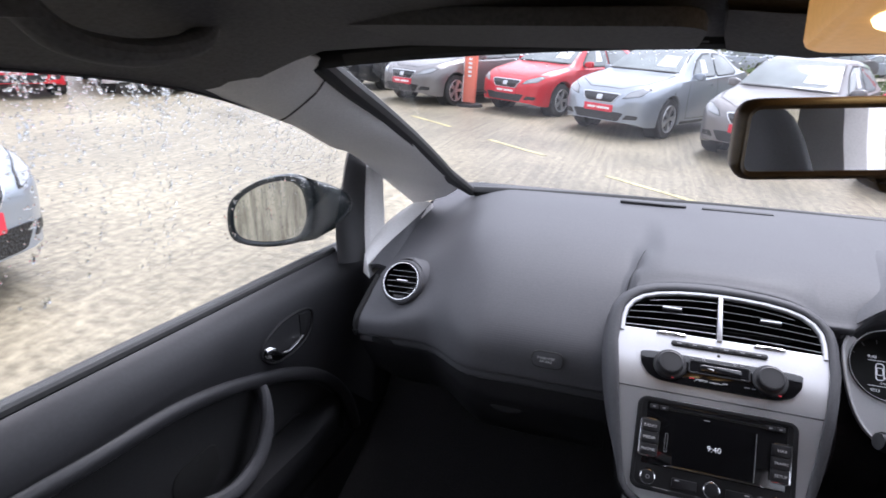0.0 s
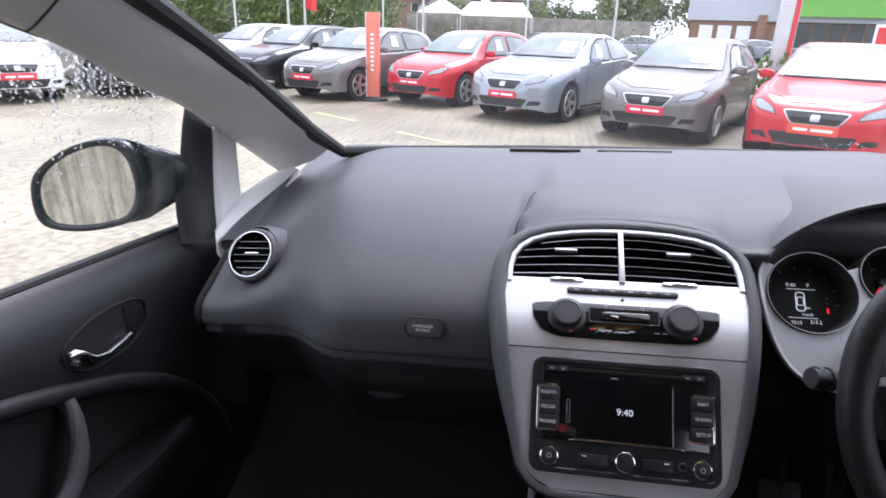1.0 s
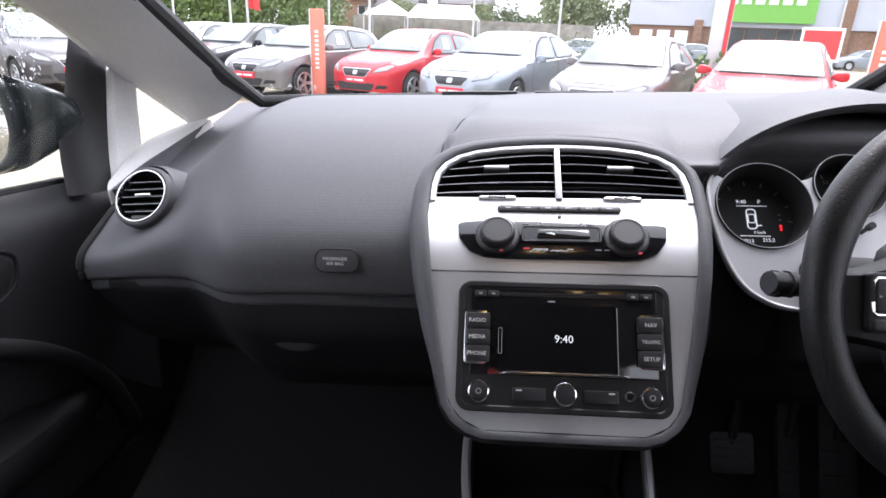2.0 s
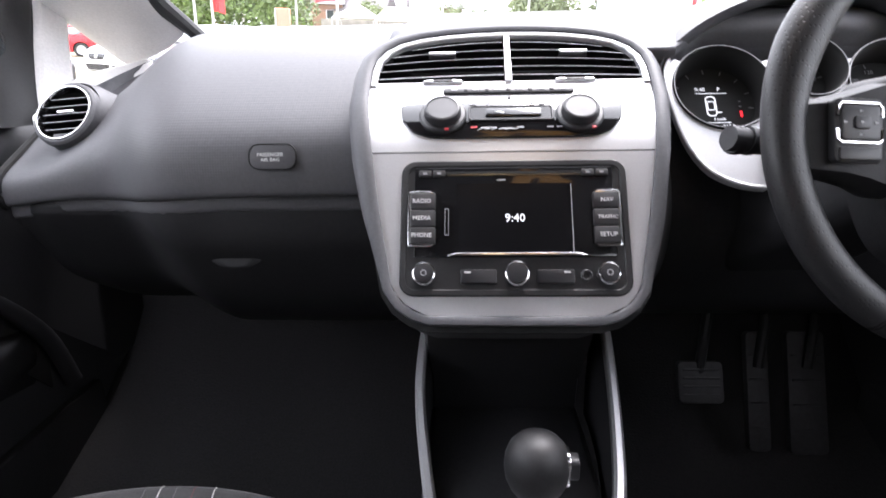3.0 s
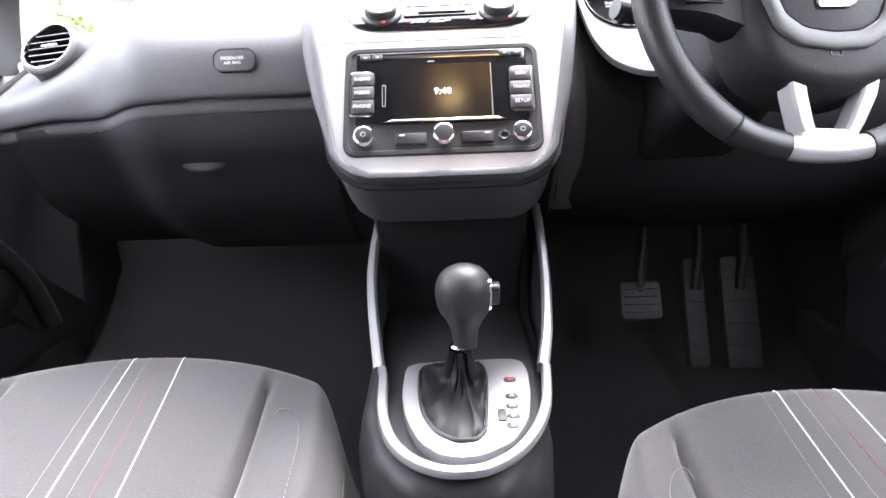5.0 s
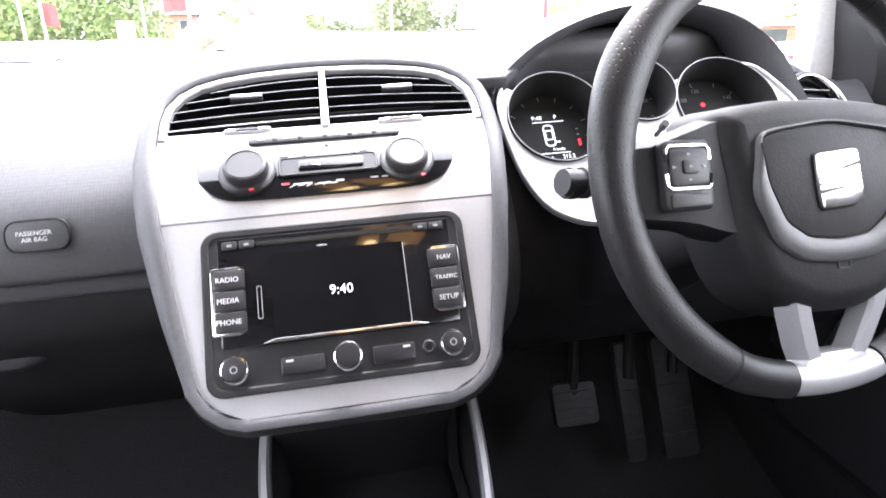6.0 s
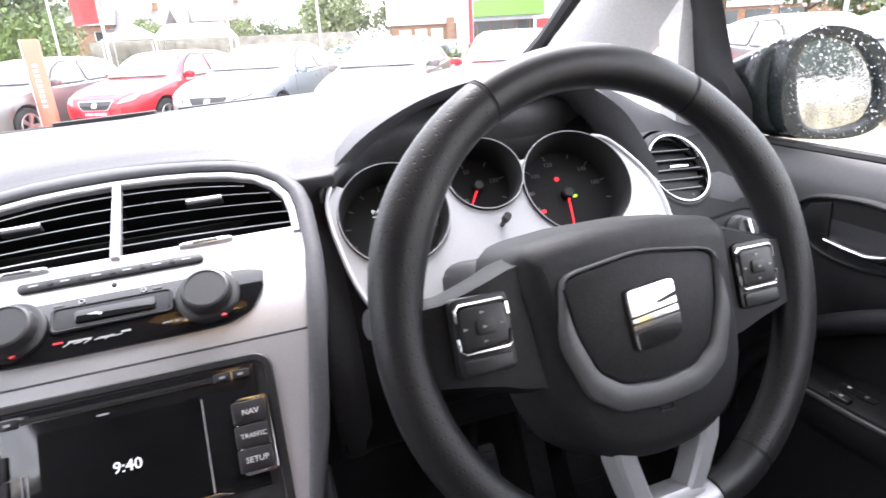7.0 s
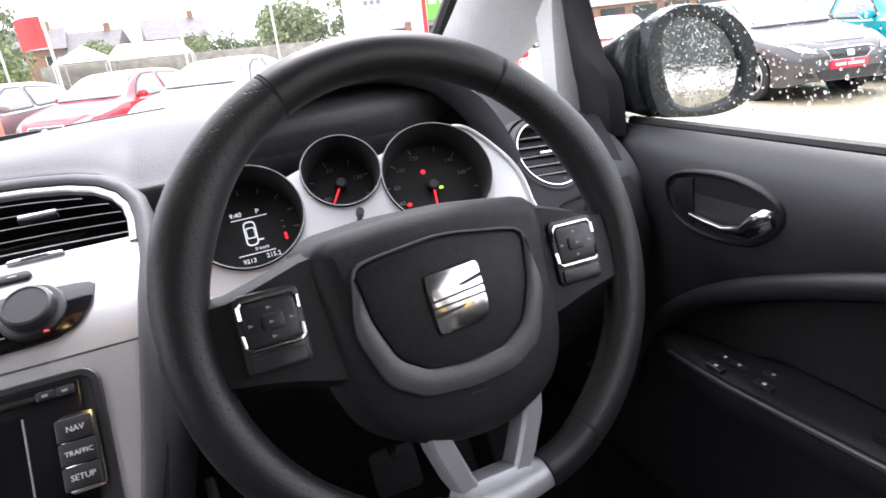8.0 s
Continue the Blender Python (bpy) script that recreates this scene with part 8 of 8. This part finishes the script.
# a second row seen through the passenger door glass
side_dark = parked_car(HATCH, P_DARK, "dark grey hatchback in the side row", True, M_PLATE, "cars in the side row", False)
put(side_dark, -7.9, 10.3, -56)
side_white = parked_car(HATCH, P_WHITE, "white hatchback in the side row", True, M_PLATE, "cars in the side row", False)
put(side_white, -9.1, 8.5, -57)
side_red = parked_car(HATCH, P_RED, "red hatchback in the side row", True, M_PLATE, "cars in the side row", False)
put(side_red, -10.1, 6.6, -60)
side_silver = parked_car(SALOON, P_SILVER, "silver saloon in the side row", True, M_PLATE, "cars in the side row", False)
put(side_silver, -10.9, 4.6, -63)
copy_thing(side_red, pose(-11.4, 2.5, 0, 0, 0, 66))
copy_thing(side_white, pose(-11.8, 0.4, 0, 0, 0, 68))
far_red = parked_car(HATCH, P_RED, "red car in a distant row", False, None, "distant cars", False)
put(far_red, 13.6, 50, -80)
far_silver = parked_car(HATCH, P_SILVER, "silver car in a distant row", False, None, "distant cars", False)
put(far_silver, 7.0, 46, 80)
far_dark = parked_car(SALOON, P_DARK, "dark car in a distant row", False, None, "distant cars", False)
put(far_dark, 9.5, 47, 80)
far_blue = parked_car(HATCH, P_BLUE, "blue car in the distant car park", False, None, "distant cars", False)
put(far_blue, 15.5, 52, -80)
for src, x, y, b in ((far_silver, 11.8, 48, 80), (far_dark, 17.8, 53, 90), (far_silver, 20.5, 50, 80), (far_silver, 24, 47, 90), (far_dark, -3.5, 38, 90), (far_silver, 2.5, 40, 85), (far_blue, 5.0, 43, 85), (far_silver, 22.5, 30, 75), (far_dark, -18, 30, 70), (far_silver, -15, 31, 75), (far_red, -22, 28, 70)):
    copy_thing(src, pose(x, y, 0, 0, 0, -b))

# bay lines
for k in range(6):
    x, y = -4.0 + 1.85 * k, 10.6 - 1.5 * k
    bm = bmesh.new()
    prism(bm, [(0, -0.04), (1.3, -0.04), (1.3, 0.04), (0, 0.04)], 0.002, 0.006, lambda a, b, h: Vector((x - 0.2 + a * 0.75 + b * 0.6, y - 1.1 - a * 0.55 + b * 0.8, h)))
    single("bay_line", bm, M_LINE, "worn yellow bay line on wet concrete", "road marking", kind="structure", smooth=0)


# ---- far surroundings ----
M_ORANGE = material("salmon_banner", (0.75, 0.20, 0.13), 0.6, grain=0.06, grain_scale=30, stain=0.08, stain_scale=3)
M_STEEL = material("pale_steel", (0.55, 0.56, 0.56), 0.4, metal=0.4, grain=0.06, grain_scale=20, stain=0.08, stain_scale=2)
M_BRICK = material("brown_brick", (0.24, 0.14, 0.09), 0.85, grain=0.25, grain_scale=6, stain=0.15, stain_scale=0.6)
M_CLAD = material("grey_cladding", (0.46, 0.48, 0.53), 0.5, grain=0.05, grain_scale=3, stain=0.06, stain_scale=0.3)
M_GREEN = material("green_sign", (0.16, 0.42, 0.06), 0.45, grain=0.04, grain_scale=2)
M_SIGNW = material("white_sign", (0.8, 0.8, 0.8), 0.5, grain=0.03, grain_scale=3)
M_SHOP = material("shop_glass", (0.05, 0.06, 0.06), 0.12, stain=0.3, stain_scale=0.5)
M_CANVAS = material("white_canvas", (0.75, 0.75, 0.74), 0.8, grain=0.05, grain_scale=4)
M_WALL = material("stone_wall", (0.25, 0.235, 0.20), 0.9, grain=0.25, grain_scale=2, stain=0.2, stain_scale=0.3, bump=0.4, bump_scale=3)
M_LEAF = material("tree_leaf", (0.165, 0.20, 0.095), 0.7, grain=0.35, grain_scale=0.8, stain=0.3, stain_scale=0.12)
M_LEAF2 = material("dark_tree_leaf", (0.12, 0.155, 0.075), 0.7, grain=0.35, grain_scale=0.8, stain=0.3, stain_scale=0.12)
M_HEDGE = material("hedge_leaf", (0.10, 0.15, 0.035), 0.7, grain=0.35, grain_scale=4, stain=0.2, stain_scale=0.6)
M_BARK = material("bark", (0.10, 0.075, 0.05), 0.9, grain=0.3, grain_scale=6)
M_ROOF = material("slate_roof", (0.12, 0.11, 0.11), 0.7, grain=0.2, grain_scale=2)
M_RENDER = material("white_render", (0.7, 0.69, 0.66), 0.8, grain=0.05, grain_scale=2)
M_FLAG = material("red_flag", (0.65, 0.05, 0.05), 0.7, grain=0.06, grain_scale=5)
M_GREYSHAPE = material("grey_sign_print", (0.18, 0.19, 0.22), 0.5, grain=0.04, grain_scale=3)
M_TEALSIGN = material("teal_sign", (0.02, 0.42, 0.36), 0.5, grain=0.04, grain_scale=2)
M_YELLOW = material("yellow_panel", (0.6, 0.36, 0.02), 0.5, grain=0.05, grain_scale=3)


def leaves(bm, rnd, centre, radius, count, size, squash=0.85):
    """Clumps of small leaves scattered in and over a ragged ball."""
    for _ in range(count):
        d = Vector((rnd.gauss(0, 1), rnd.gauss(0, 1), rnd.gauss(0, 1))).normalized()
        r = radius * (0.45 + 0.6 * rnd.random() ** 0.6)
        p = Vector(centre) + Vector((d.x * r, d.y * r, d.z * r * squash))
        s = size * rnd.uniform(0.6, 1.4)
        a = Vector((rnd.gauss(0, 1), rnd.gauss(0, 1), rnd.gauss(0, 0.6))).normalized()
        b = a.orthogonal().normalized()
        q = a.cross(b)
        vs = [bm.verts.new(p + v) for v in (b * s, q * s * 0.7 + a * s * 0.2, -b * s, -q * s * 0.7 - a * s * 0.2)]
        bm.faces.new(vs)


def tree(x, y, h, spread, seed, mat, label, leaf=0.22, count=240):
    rnd = random.Random(seed)
    t = thing("tree", label, "tree", "trees beyond the forecourt", at=(x, y, 0))
    bm = bmesh.new()
    tube(bm, [(0, 0, 0), (0.05, 0, h * 0.25), (0.1, 0.1, h * 0.5), (0.1, 0.1, h * 0.75)], [h * 0.028, h * 0.022, h * 0.015, h * 0.006], 8)
    balls = []
    for k in range(8):
        a = rnd.uniform(0, 6.28)
        rr = spread * rnd.uniform(0.25, 0.75)
        z = h * rnd.uniform(0.38, 0.85)
        e = Vector((rr * math.cos(a), rr * math.sin(a), z))
        tube(bm, [(0.05, 0.05, h * rnd.uniform(0.25, 0.5)), e * 0.6 + Vector((0, 0, h * 0.15)), e], [h * 0.012, h * 0.008, h * 0.003], 5)
        balls.append((e, spread * rnd.uniform(0.32, 0.55)))
    balls.append((Vector((0, 0, h * 0.85)), spread * 0.45))
    part("trunk", bm, M_BARK, t)
    bm = bmesh.new()
    for e, r in balls:
        leaves(bm, rnd, e, r, count, leaf)
    me = bpy.data.meshes.new("crown")
    bm.to_mesh(me)
    bm.free()
    me.materials.append(mat)
    cr = new("crown", me)
    cr.parent = t
    return t


rt = random.Random(21)
base = [tree(-27, 52, 9, 5.0, 1, M_LEAF, "broad green tree beyond the wall"), tree(-19.5, 56, 9.5, 5.0, 2, M_LEAF2, "tall dark green tree beyond the wall"), tree(5.5, 66, 6.0, 3.6, 3, M_LEAF, "rounded green tree beyond the wall")]
for k in range(26):
    az = radians(-44 + 2.35 * k + rt.uniform(-0.8, 0.8))
    if 9.5 < math.degrees(az) < 40 and k % 3:
        continue
    dist = rt.uniform(55, 85)
    low = -15.5 < math.degrees(az) < -0.5
    copy_thing(base[k % 3], pose(dist * math.sin(az), dist * math.cos(az), 0, 0, 0, rt.uniform(0, 360)) @ Matrix.Scale(rt.uniform(0.30, 0.48) if low else rt.uniform(0.52, 0.88), 4))
for k in range(9):
    az = radians(40 + 6 * k)
    dist = rt.uniform(32, 50)
    copy_thing(base[k % 3], pose(dist * math.sin(az), dist * math.cos(az), 0, 0, 0, rt.uniform(0, 360)) @ Matrix.Scale(rt.uniform(0.7, 1.0), 4))
for k in range(8):
    az = radians(-50 - 7 * k)
    dist = rt.uniform(45, 65)
    copy_thing(base[k % 3], pose(dist * math.sin(az), dist * math.cos(az), 0, 0, 0, rt.uniform(0, 360)) @ Matrix.Scale(rt.uniform(0.7, 1.0), 4))


def hedge(name, x0, y0, x1, y1, h, n, seed, label, leaf=0.06):
    rnd = random.Random(seed)
    bm = bmesh.new()
    m = int(math.hypot(x1 - x0, y1 - y0) / 0.5) + 1
    for k in range(m):
        f = k / max(1, m - 1)
        leaves(bm, rnd, (lerp(x0, x1, f), lerp(y0, y1, f), h * 0.55 * rnd.uniform(0.85, 1.15)), h * 0.5, n, leaf, 1.0)
    me = bpy.data.meshes.new(name)
    bm.to_mesh(me)
    bm.free()
    me.materials.append(M_HEDGE)
    return tagged(new(name, me), label, "hedge", kind="stuff")


hedge("hedge", 2.0, 14.5, 5.2, 12.4, 1.15, 260, 4, "clipped yellow-green hedge behind the parked cars")
hedge("shrubs", -7, 36, 6, 40, 1.6, 60, 5, "low green shrubs along the wall")
hedge("shrubs", -27, 37, -12.5, 41, 4.0, 240, 6, "tall ragged green shrubs in front of the wall", 0.15)

# boundary wall with capping
wall = thing("boundary_wall", "long grey stone boundary wall", "wall", kind="structure")
for x0, y0, x1, y1, high in ((-30, 40, -11, 44.75, 1.5), (-11, 44.75, -6, 46, 2.45), (-6, 46, 7, 50, 2.45)):
    bm = bmesh.new()
    d = Vector((x1 - x0, y1 - y0, 0))
    n = Vector((-d.y, d.x, 0)).normalized() * 0.2
    prism(bm, [(0, -0.2), (d.length, -0.2), (d.length, 0.2), (0, 0.2)], 0.0, high, lambda a, b, h: Vector((x0, y0, 0)) + d.normalized() * a + n * 5 * b + Vector((0, 0, h)), 0.02)
    part("wall_stretch", bm, M_WALL, wall)


def canopy(x, y, w, d, h, peak, label):
    c = thing("canopy", label, "canopy", "white canopies")
    bm = bmesh.new()
    a = [Vector((x - w / 2, y - d / 2, h)), Vector((x + w / 2, y - d / 2, h)), Vector((x + w / 2, y + d / 2, h)), Vector((x - w / 2, y + d / 2, h))]
    top = [Vector((x - w * peak, y, h + 0.9)), Vector((x + w * peak, y, h + 0.9))]
    for f in ((a[0], a[1], top[1], top[0]), (a[2], a[3], top[0], top[1]), (a[1], a[2], top[1]), (a[3], a[0], top[0])):
        bm.faces.new([bm.verts.new(p) for p in f])
    g = bmesh.ops.extrude_face_region(bm, geom=bm.faces[:])
    for v in g["geom"]:
        if isinstance(v, bmesh.types.BMVert):
            v.co.z += 0.06
    part("roof", bm, M_CANVAS, c)
    for p in a:
        bm = bmesh.new()
        tube(bm, [(p.x, p.y, 0), (p.x, p.y, h)], 0.05, 6)
        part("post", bm, M_STEEL, c)


canopy(-8.0, 43.0, 3.0, 3.0, 2.45, 0.02, "white peaked canopy beyond the wall")
canopy(-4.3, 43.6, 5.0, 3.0, 2.35, 0.36, "long white canopy beyond the wall")


def lamp_post(x, y, h, label):
    p = thing("lamp_post", label, "lamp post", "lamp posts")
    bm = bmesh.new()
    tube(bm, [(x, y, 0), (x, y, 0.9), (x, y, 0.95), (x, y, h)], [0.10, 0.10, 0.065, 0.045], 10)
    part("pole", bm, M_STEEL, p)
    bm = bmesh.new()
    box(bm, (x, y - 0.35, h), (0.22, 0.75, 0.10), None, 0.03)
    part("lamp_head", bm, M_STEEL, p)


for az, dist in ((-24.5, 34), (-2.9, 36), (4.9, 33), (-16, 40), (49, 22), (27, 45), (-35, 30)):
    a = radians(az)
    lamp_post(dist * math.sin(a), dist * math.cos(a), 9.0, "pale steel lamp post at the forecourt edge")


def banner_post(x, y, h, turn, label):
    b = thing("banner_post", label, "banner post", "banner posts")
    m = pose(x, y, 0, 0, 0, turn)
    bm = bmesh.new()
    prism(bm, rrect(0, 0, 0.28, 0.10, 0.03, 3), 0.05, h, mx_map(m), 0.02)
    part("banner", bm, M_ORANGE, b, "salmon printed banner")
    bm = bmesh.new()
    prism(bm, [(-0.15, -0.055), (-0.135, -0.055), (-0.135, 0.055), (-0.15, 0.055)], 0.05, h, mx_map(m))
    part("edge_strip", bm, M_SIGNW, b)
    fm = lambda a, c, d: m @ Vector((a, -0.05 - d, c))
    for k in range(9):
        bar(-0.04, 0.04, h - 0.42 - 0.085 * k, 0.045, 0.001, fm, M_SIGNW, b)
    bm = bmesh.new()
    lathe(bm, [(0.30, 0.0), (0.28, 0.05), (0.10, 0.08)], mx_map(m), 20)
    part("foot", bm, M_TYRE, b)


banner_post(-3.78, 11.72, 1.72, -10, "salmon banner post standing between parked cars")
banner_post(5.3, 8.9, 1.75, -24, "salmon banner post beside the red car")
# red and white pole
pole = thing("flag_pole", "white pole with a red stripe beside the parked cars", "pole")
bm = bmesh.new()
prism(bm, rrect(4.36, 13.0, 0.36, 0.16, 0.03, 3), 0.0, 5.2, ident, 0.02)
part("mast", bm, M_STEEL, pole)
bm = bmesh.new()
prism(bm, rrect(4.47, 12.905, 0.08, 0.03, 0.005, 2), 0.4, 5.2, ident)
part("stripe", bm, M_FLAG, pole, "red stripe")


def flag(x, y, h, label, side=1, width=0.9, drop=1.3):
    f = thing("flag", label, "flag", "flags")
    bm = bmesh.new()
    tube(bm, [(x, y, 0), (x, y, h)], 0.05, 8)
    part("pole", bm, M_STEEL, f)
    bm = bmesh.new()
    rows = [[Vector((x + side * (0.07 + width * k / 8), y + 0.08 * math.sin(k * 0.9), h - 0.1 - drop * j / 4 - 0.1 * (k / 8) ** 2)) for k in range(9)] for j in range(5)]
    sheet(bm, rows, 0.01, (0, 1, 0))
    part("cloth", bm, M_FLAG, f, "red cloth flag")


flag(-10.3, 24.0, 2.9, "small red flag on a white pole by the wall", 1, 0.42, 0.75)
flag(-5.35, 24.0, 3.65, "large red flag on a white pole beyond the row", -1, 0.80, 1.0)
flag(-15.0, 27.0, 5.2, "red flag on a white pole by the wall")
flag(19.0, 14.5, 4.4, "red flag on a pole by the far cars")

# retail building
shop = thing("retail_building", "retail shed with brick base, grey cladding and a green sign", "building")
SM = Matrix.Translation((11.5, 58.0, 0)) @ pose(0, 0, 0, 0, 0, -14)
sm = mx_map(SM)


def shop_box(x0, x1, y0, y1, z0, z1, mat, name, label=""):
    bm = bmesh.new()
    prism(bm, [(x0, y0), (x1, y0), (x1, y1), (x0, y1)], z0, z1, sm, 0.02)
    return part(name, bm, mat, shop, label, smooth=0)


shop_box(0, 46, 0, 24, 0, 2.9, M_BRICK, "brick_base", "brown brick base")
shop_box(-0.3, 46.3, -0.25, 24, 2.9, 7.6, M_CLAD, "cladding", "grey metal cladding")
shop_box(-0.5, 46.5, -0.5, 24.5, 7.6, 7.9, M_STEEL, "parapet")
shop_box(6.9, 14.4, -0.75, -0.2, 3.3, 7.2, M_GREEN, "green_panel", "bright green sign panel with white shapes")
for k in range(6):
    shop_box(7.7 + 1.02 * k, 8.4 + 1.02 * k, -0.82, -0.74, 4.7, 5.8 + (0.6 if k in (0, 4) else 0), M_SIGNW, "sign_shape")
shop_box(1.3, 3.7, -0.36, -0.24, 4.9, 5.9, M_SIGNW, "white_panel")
for k in range(3):
    shop_box(1.7 + 0.6 * k, 2.1 + 0.6 * k, -0.40, -0.35, 5.2, 5.6, M_GREYSHAPE, "sign_shape")
for x0 in (0.8, 2.3, 3.8):
    shop_box(x0, x0 + 1.1, -0.06, 0.2, 0.9, 2.5, M_SIGNW, "window")
for k in range(7):
    shop_box(7.0 + 1.25 * k, 8.1 + 1.25 * k, -0.08, 0.2, 0.1, 2.8, M_SHOP, "shop_window")
shop_box(5.3, 6.0, -0.5, 0.0, 0, 3.4, M_BRICK, "pier")
shop_box(16.4, 17.2, -0.5, 0.0, 0, 6.8, M_BRICK, "pier")
for k in range(6):
    shop_box(21.0 + 3.2 * k, 23.4 + 3.2 * k, -0.08, 0.2, 0.2, 2.6, M_SHOP, "shop_window")
shop_box(24, 30, -0.6, -0.2, 3.8, 6.4, M_SIGNW, "white_panel")
shop_box(36, 42, -0.6, -0.2, 3.8, 6.2, M_TEALSIGN, "teal_panel")

# notice board by the pole
nb = thing("notice_board", "red and white notice board on legs", "sign")
bm = bmesh.new()
prism(bm, rrect(0, 0, 1.1, 0.06, 0.01, 2), 1.0, 1.95, mx_map(pose(9.3, 19.0, 0, 0, 0, -24)), 0.01)
part("frame", bm, M_SIGNW, nb)
bm = bmesh.new()
prism(bm, rrect(0, -0.04, 0.95, 0.02, 0.005, 2), 1.08, 1.87, mx_map(pose(9.3, 19.0, 0, 0, 0, -24)))
part("red_panel", bm, M_FLAG, nb)
for dx in (-0.4, 0.4):
    bm = bmesh.new()
    tube(bm, [pose(9.3, 19.0, 0, 0, 0, -24) @ Vector((dx, 0, 0)), pose(9.3, 19.0, 0, 0, 0, -24) @ Vector((dx, 0, 1.0))], 0.03, 8)
    part("leg", bm, M_STEEL, nb)


def house(x, y, turn, w, d, h, label, mat):
    hs = thing("house", label, "house", "houses beyond the trees")
    m = mx_map(pose(x, y, 0, 0, 0, turn))
    bm = bmesh.new()
    prism(bm, [(-w / 2, -d / 2), (w / 2, -d / 2), (w / 2, d / 2), (-w / 2, d / 2)], 0, h, m)
    part("wall", bm, mat, hs, smooth=0)
    bm = bmesh.new()
    r = [(-w / 2 - 0.3, -d / 2 - 0.4, h), (w / 2 + 0.3, -d / 2 - 0.4, h), (w / 2 + 0.3, d / 2 + 0.4, h), (-w / 2 - 0.3, d / 2 + 0.4, h), (-w / 2 - 0.3, 0, h + 2.6), (w / 2 + 0.3, 0, h + 2.6)]
    v = [bm.verts.new(m(*p)) for p in r]
    for f in ((0, 1, 5, 4), (2, 3, 4, 5), (1, 2, 5), (3, 0, 4), (0, 3, 2, 1)):
        bm.faces.new([v[i] for i in f])
    roof = part("roof", bm, M_ROOF, hs, smooth=0)
    bm = bmesh.new()
    prism(bm, [(w * 0.3, -0.3), (w * 0.3 + 0.7, -0.3), (w * 0.3 + 0.7, 0.3), (w * 0.3, 0.3)], h + 1.5, h + 3.4, m)
    part("chimney", bm, M_BRICK, roof, smooth=0)
    for k in range(3):
        for z in (0.9, 3.5):
            bm = bmesh.new()
            cx = -w * 0.33 + w * 0.33 * k
            prism(bm, [(cx - 0.55, -d / 2 - 0.06), (cx + 0.55, -d / 2 - 0.06), (cx + 0.55, -d / 2 + 0.05), (cx - 0.55, -d / 2 + 0.05)], z, z + 1.2, m)
            wd = part("window", bm, M_SIGNW, hs, smooth=0)
            bm = bmesh.new()
            prism(bm, [(cx - 0.45, -d / 2 - 0.09), (cx + 0.45, -d / 2 - 0.09), (cx + 0.45, -d / 2 + 0.0), (cx - 0.45, -d / 2 + 0.0)], z + 0.1, z + 1.1, m)
            part("pane", bm, M_SHOP, wd, smooth=0)


house(-5.6, 90, 10, 7, 7, 5.4, "brick house with a slate roof beyond the trees", M_BRICK)
house(-16, 88, -8, 9, 7, 4.6, "white rendered house with a slate roof", M_RENDER)
house(-23, 88, 5, 10, 7, 5.4, "brick house with a slate roof among trees", M_BRICK)
house(-36, 84, 15, 9, 7, 5.2, "white rendered house among trees", M_RENDER)

# showroom behind the car, seen only in the mirrors
show = thing("showroom", "white showroom front with glass bays and red marks", "building")
bm = bmesh.new()
prism(bm, [(-14, -9.0), (16, -9.0), (16, -16), (-14, -16)], 0, 5.2, ident)
part("wall", bm, M_RENDER, show, smooth=0)
for k in range(7):
    bm = bmesh.new()
    prism(bm, [(-12 + 3.6 * k, -8.95), (-9.4 + 3.6 * k, -8.95), (-9.4 + 3.6 * k, -9.2), (-12 + 3.6 * k, -9.2)], 0.3, 3.2, ident)
    part("glass_bay", bm, M_SHOP, show, smooth=0)
    bm = bmesh.new()
    prism(bm, [(-9.2 + 3.6 * k, -8.7), (-8.9 + 3.6 * k, -8.7), (-8.9 + 3.6 * k, -9.0), (-9.2 + 3.6 * k, -9.0)], 0.0, 4.0, ident)
    part("column", bm, M_STEEL, show, smooth=0)
for x0, mt in ((-1.5, M_FLAG), (2.4, M_YELLOW), (6.0, M_YELLOW)):
    bm = bmesh.new()
    prism(bm, [(x0, -8.8), (x0 + 1.4, -8.8), (x0 + 1.4, -8.95), (x0, -8.95)], 2.2, 3.4, ident)
    part("poster", bm, mt, show, smooth=0)

# everything outside is lowered and tilted across to fit the camera's view
FORECOURT = Matrix.Translation((0, 0, -0.24)) @ pose(0, 0, 0, 0, 2.8, 0)
for ob in list(bpy.data.objects):
    if ob.parent is None and ob.name not in OWN and not ob.name.startswith("body_side"):
        ob.matrix_basis = FORECOURT @ ob.matrix_basis
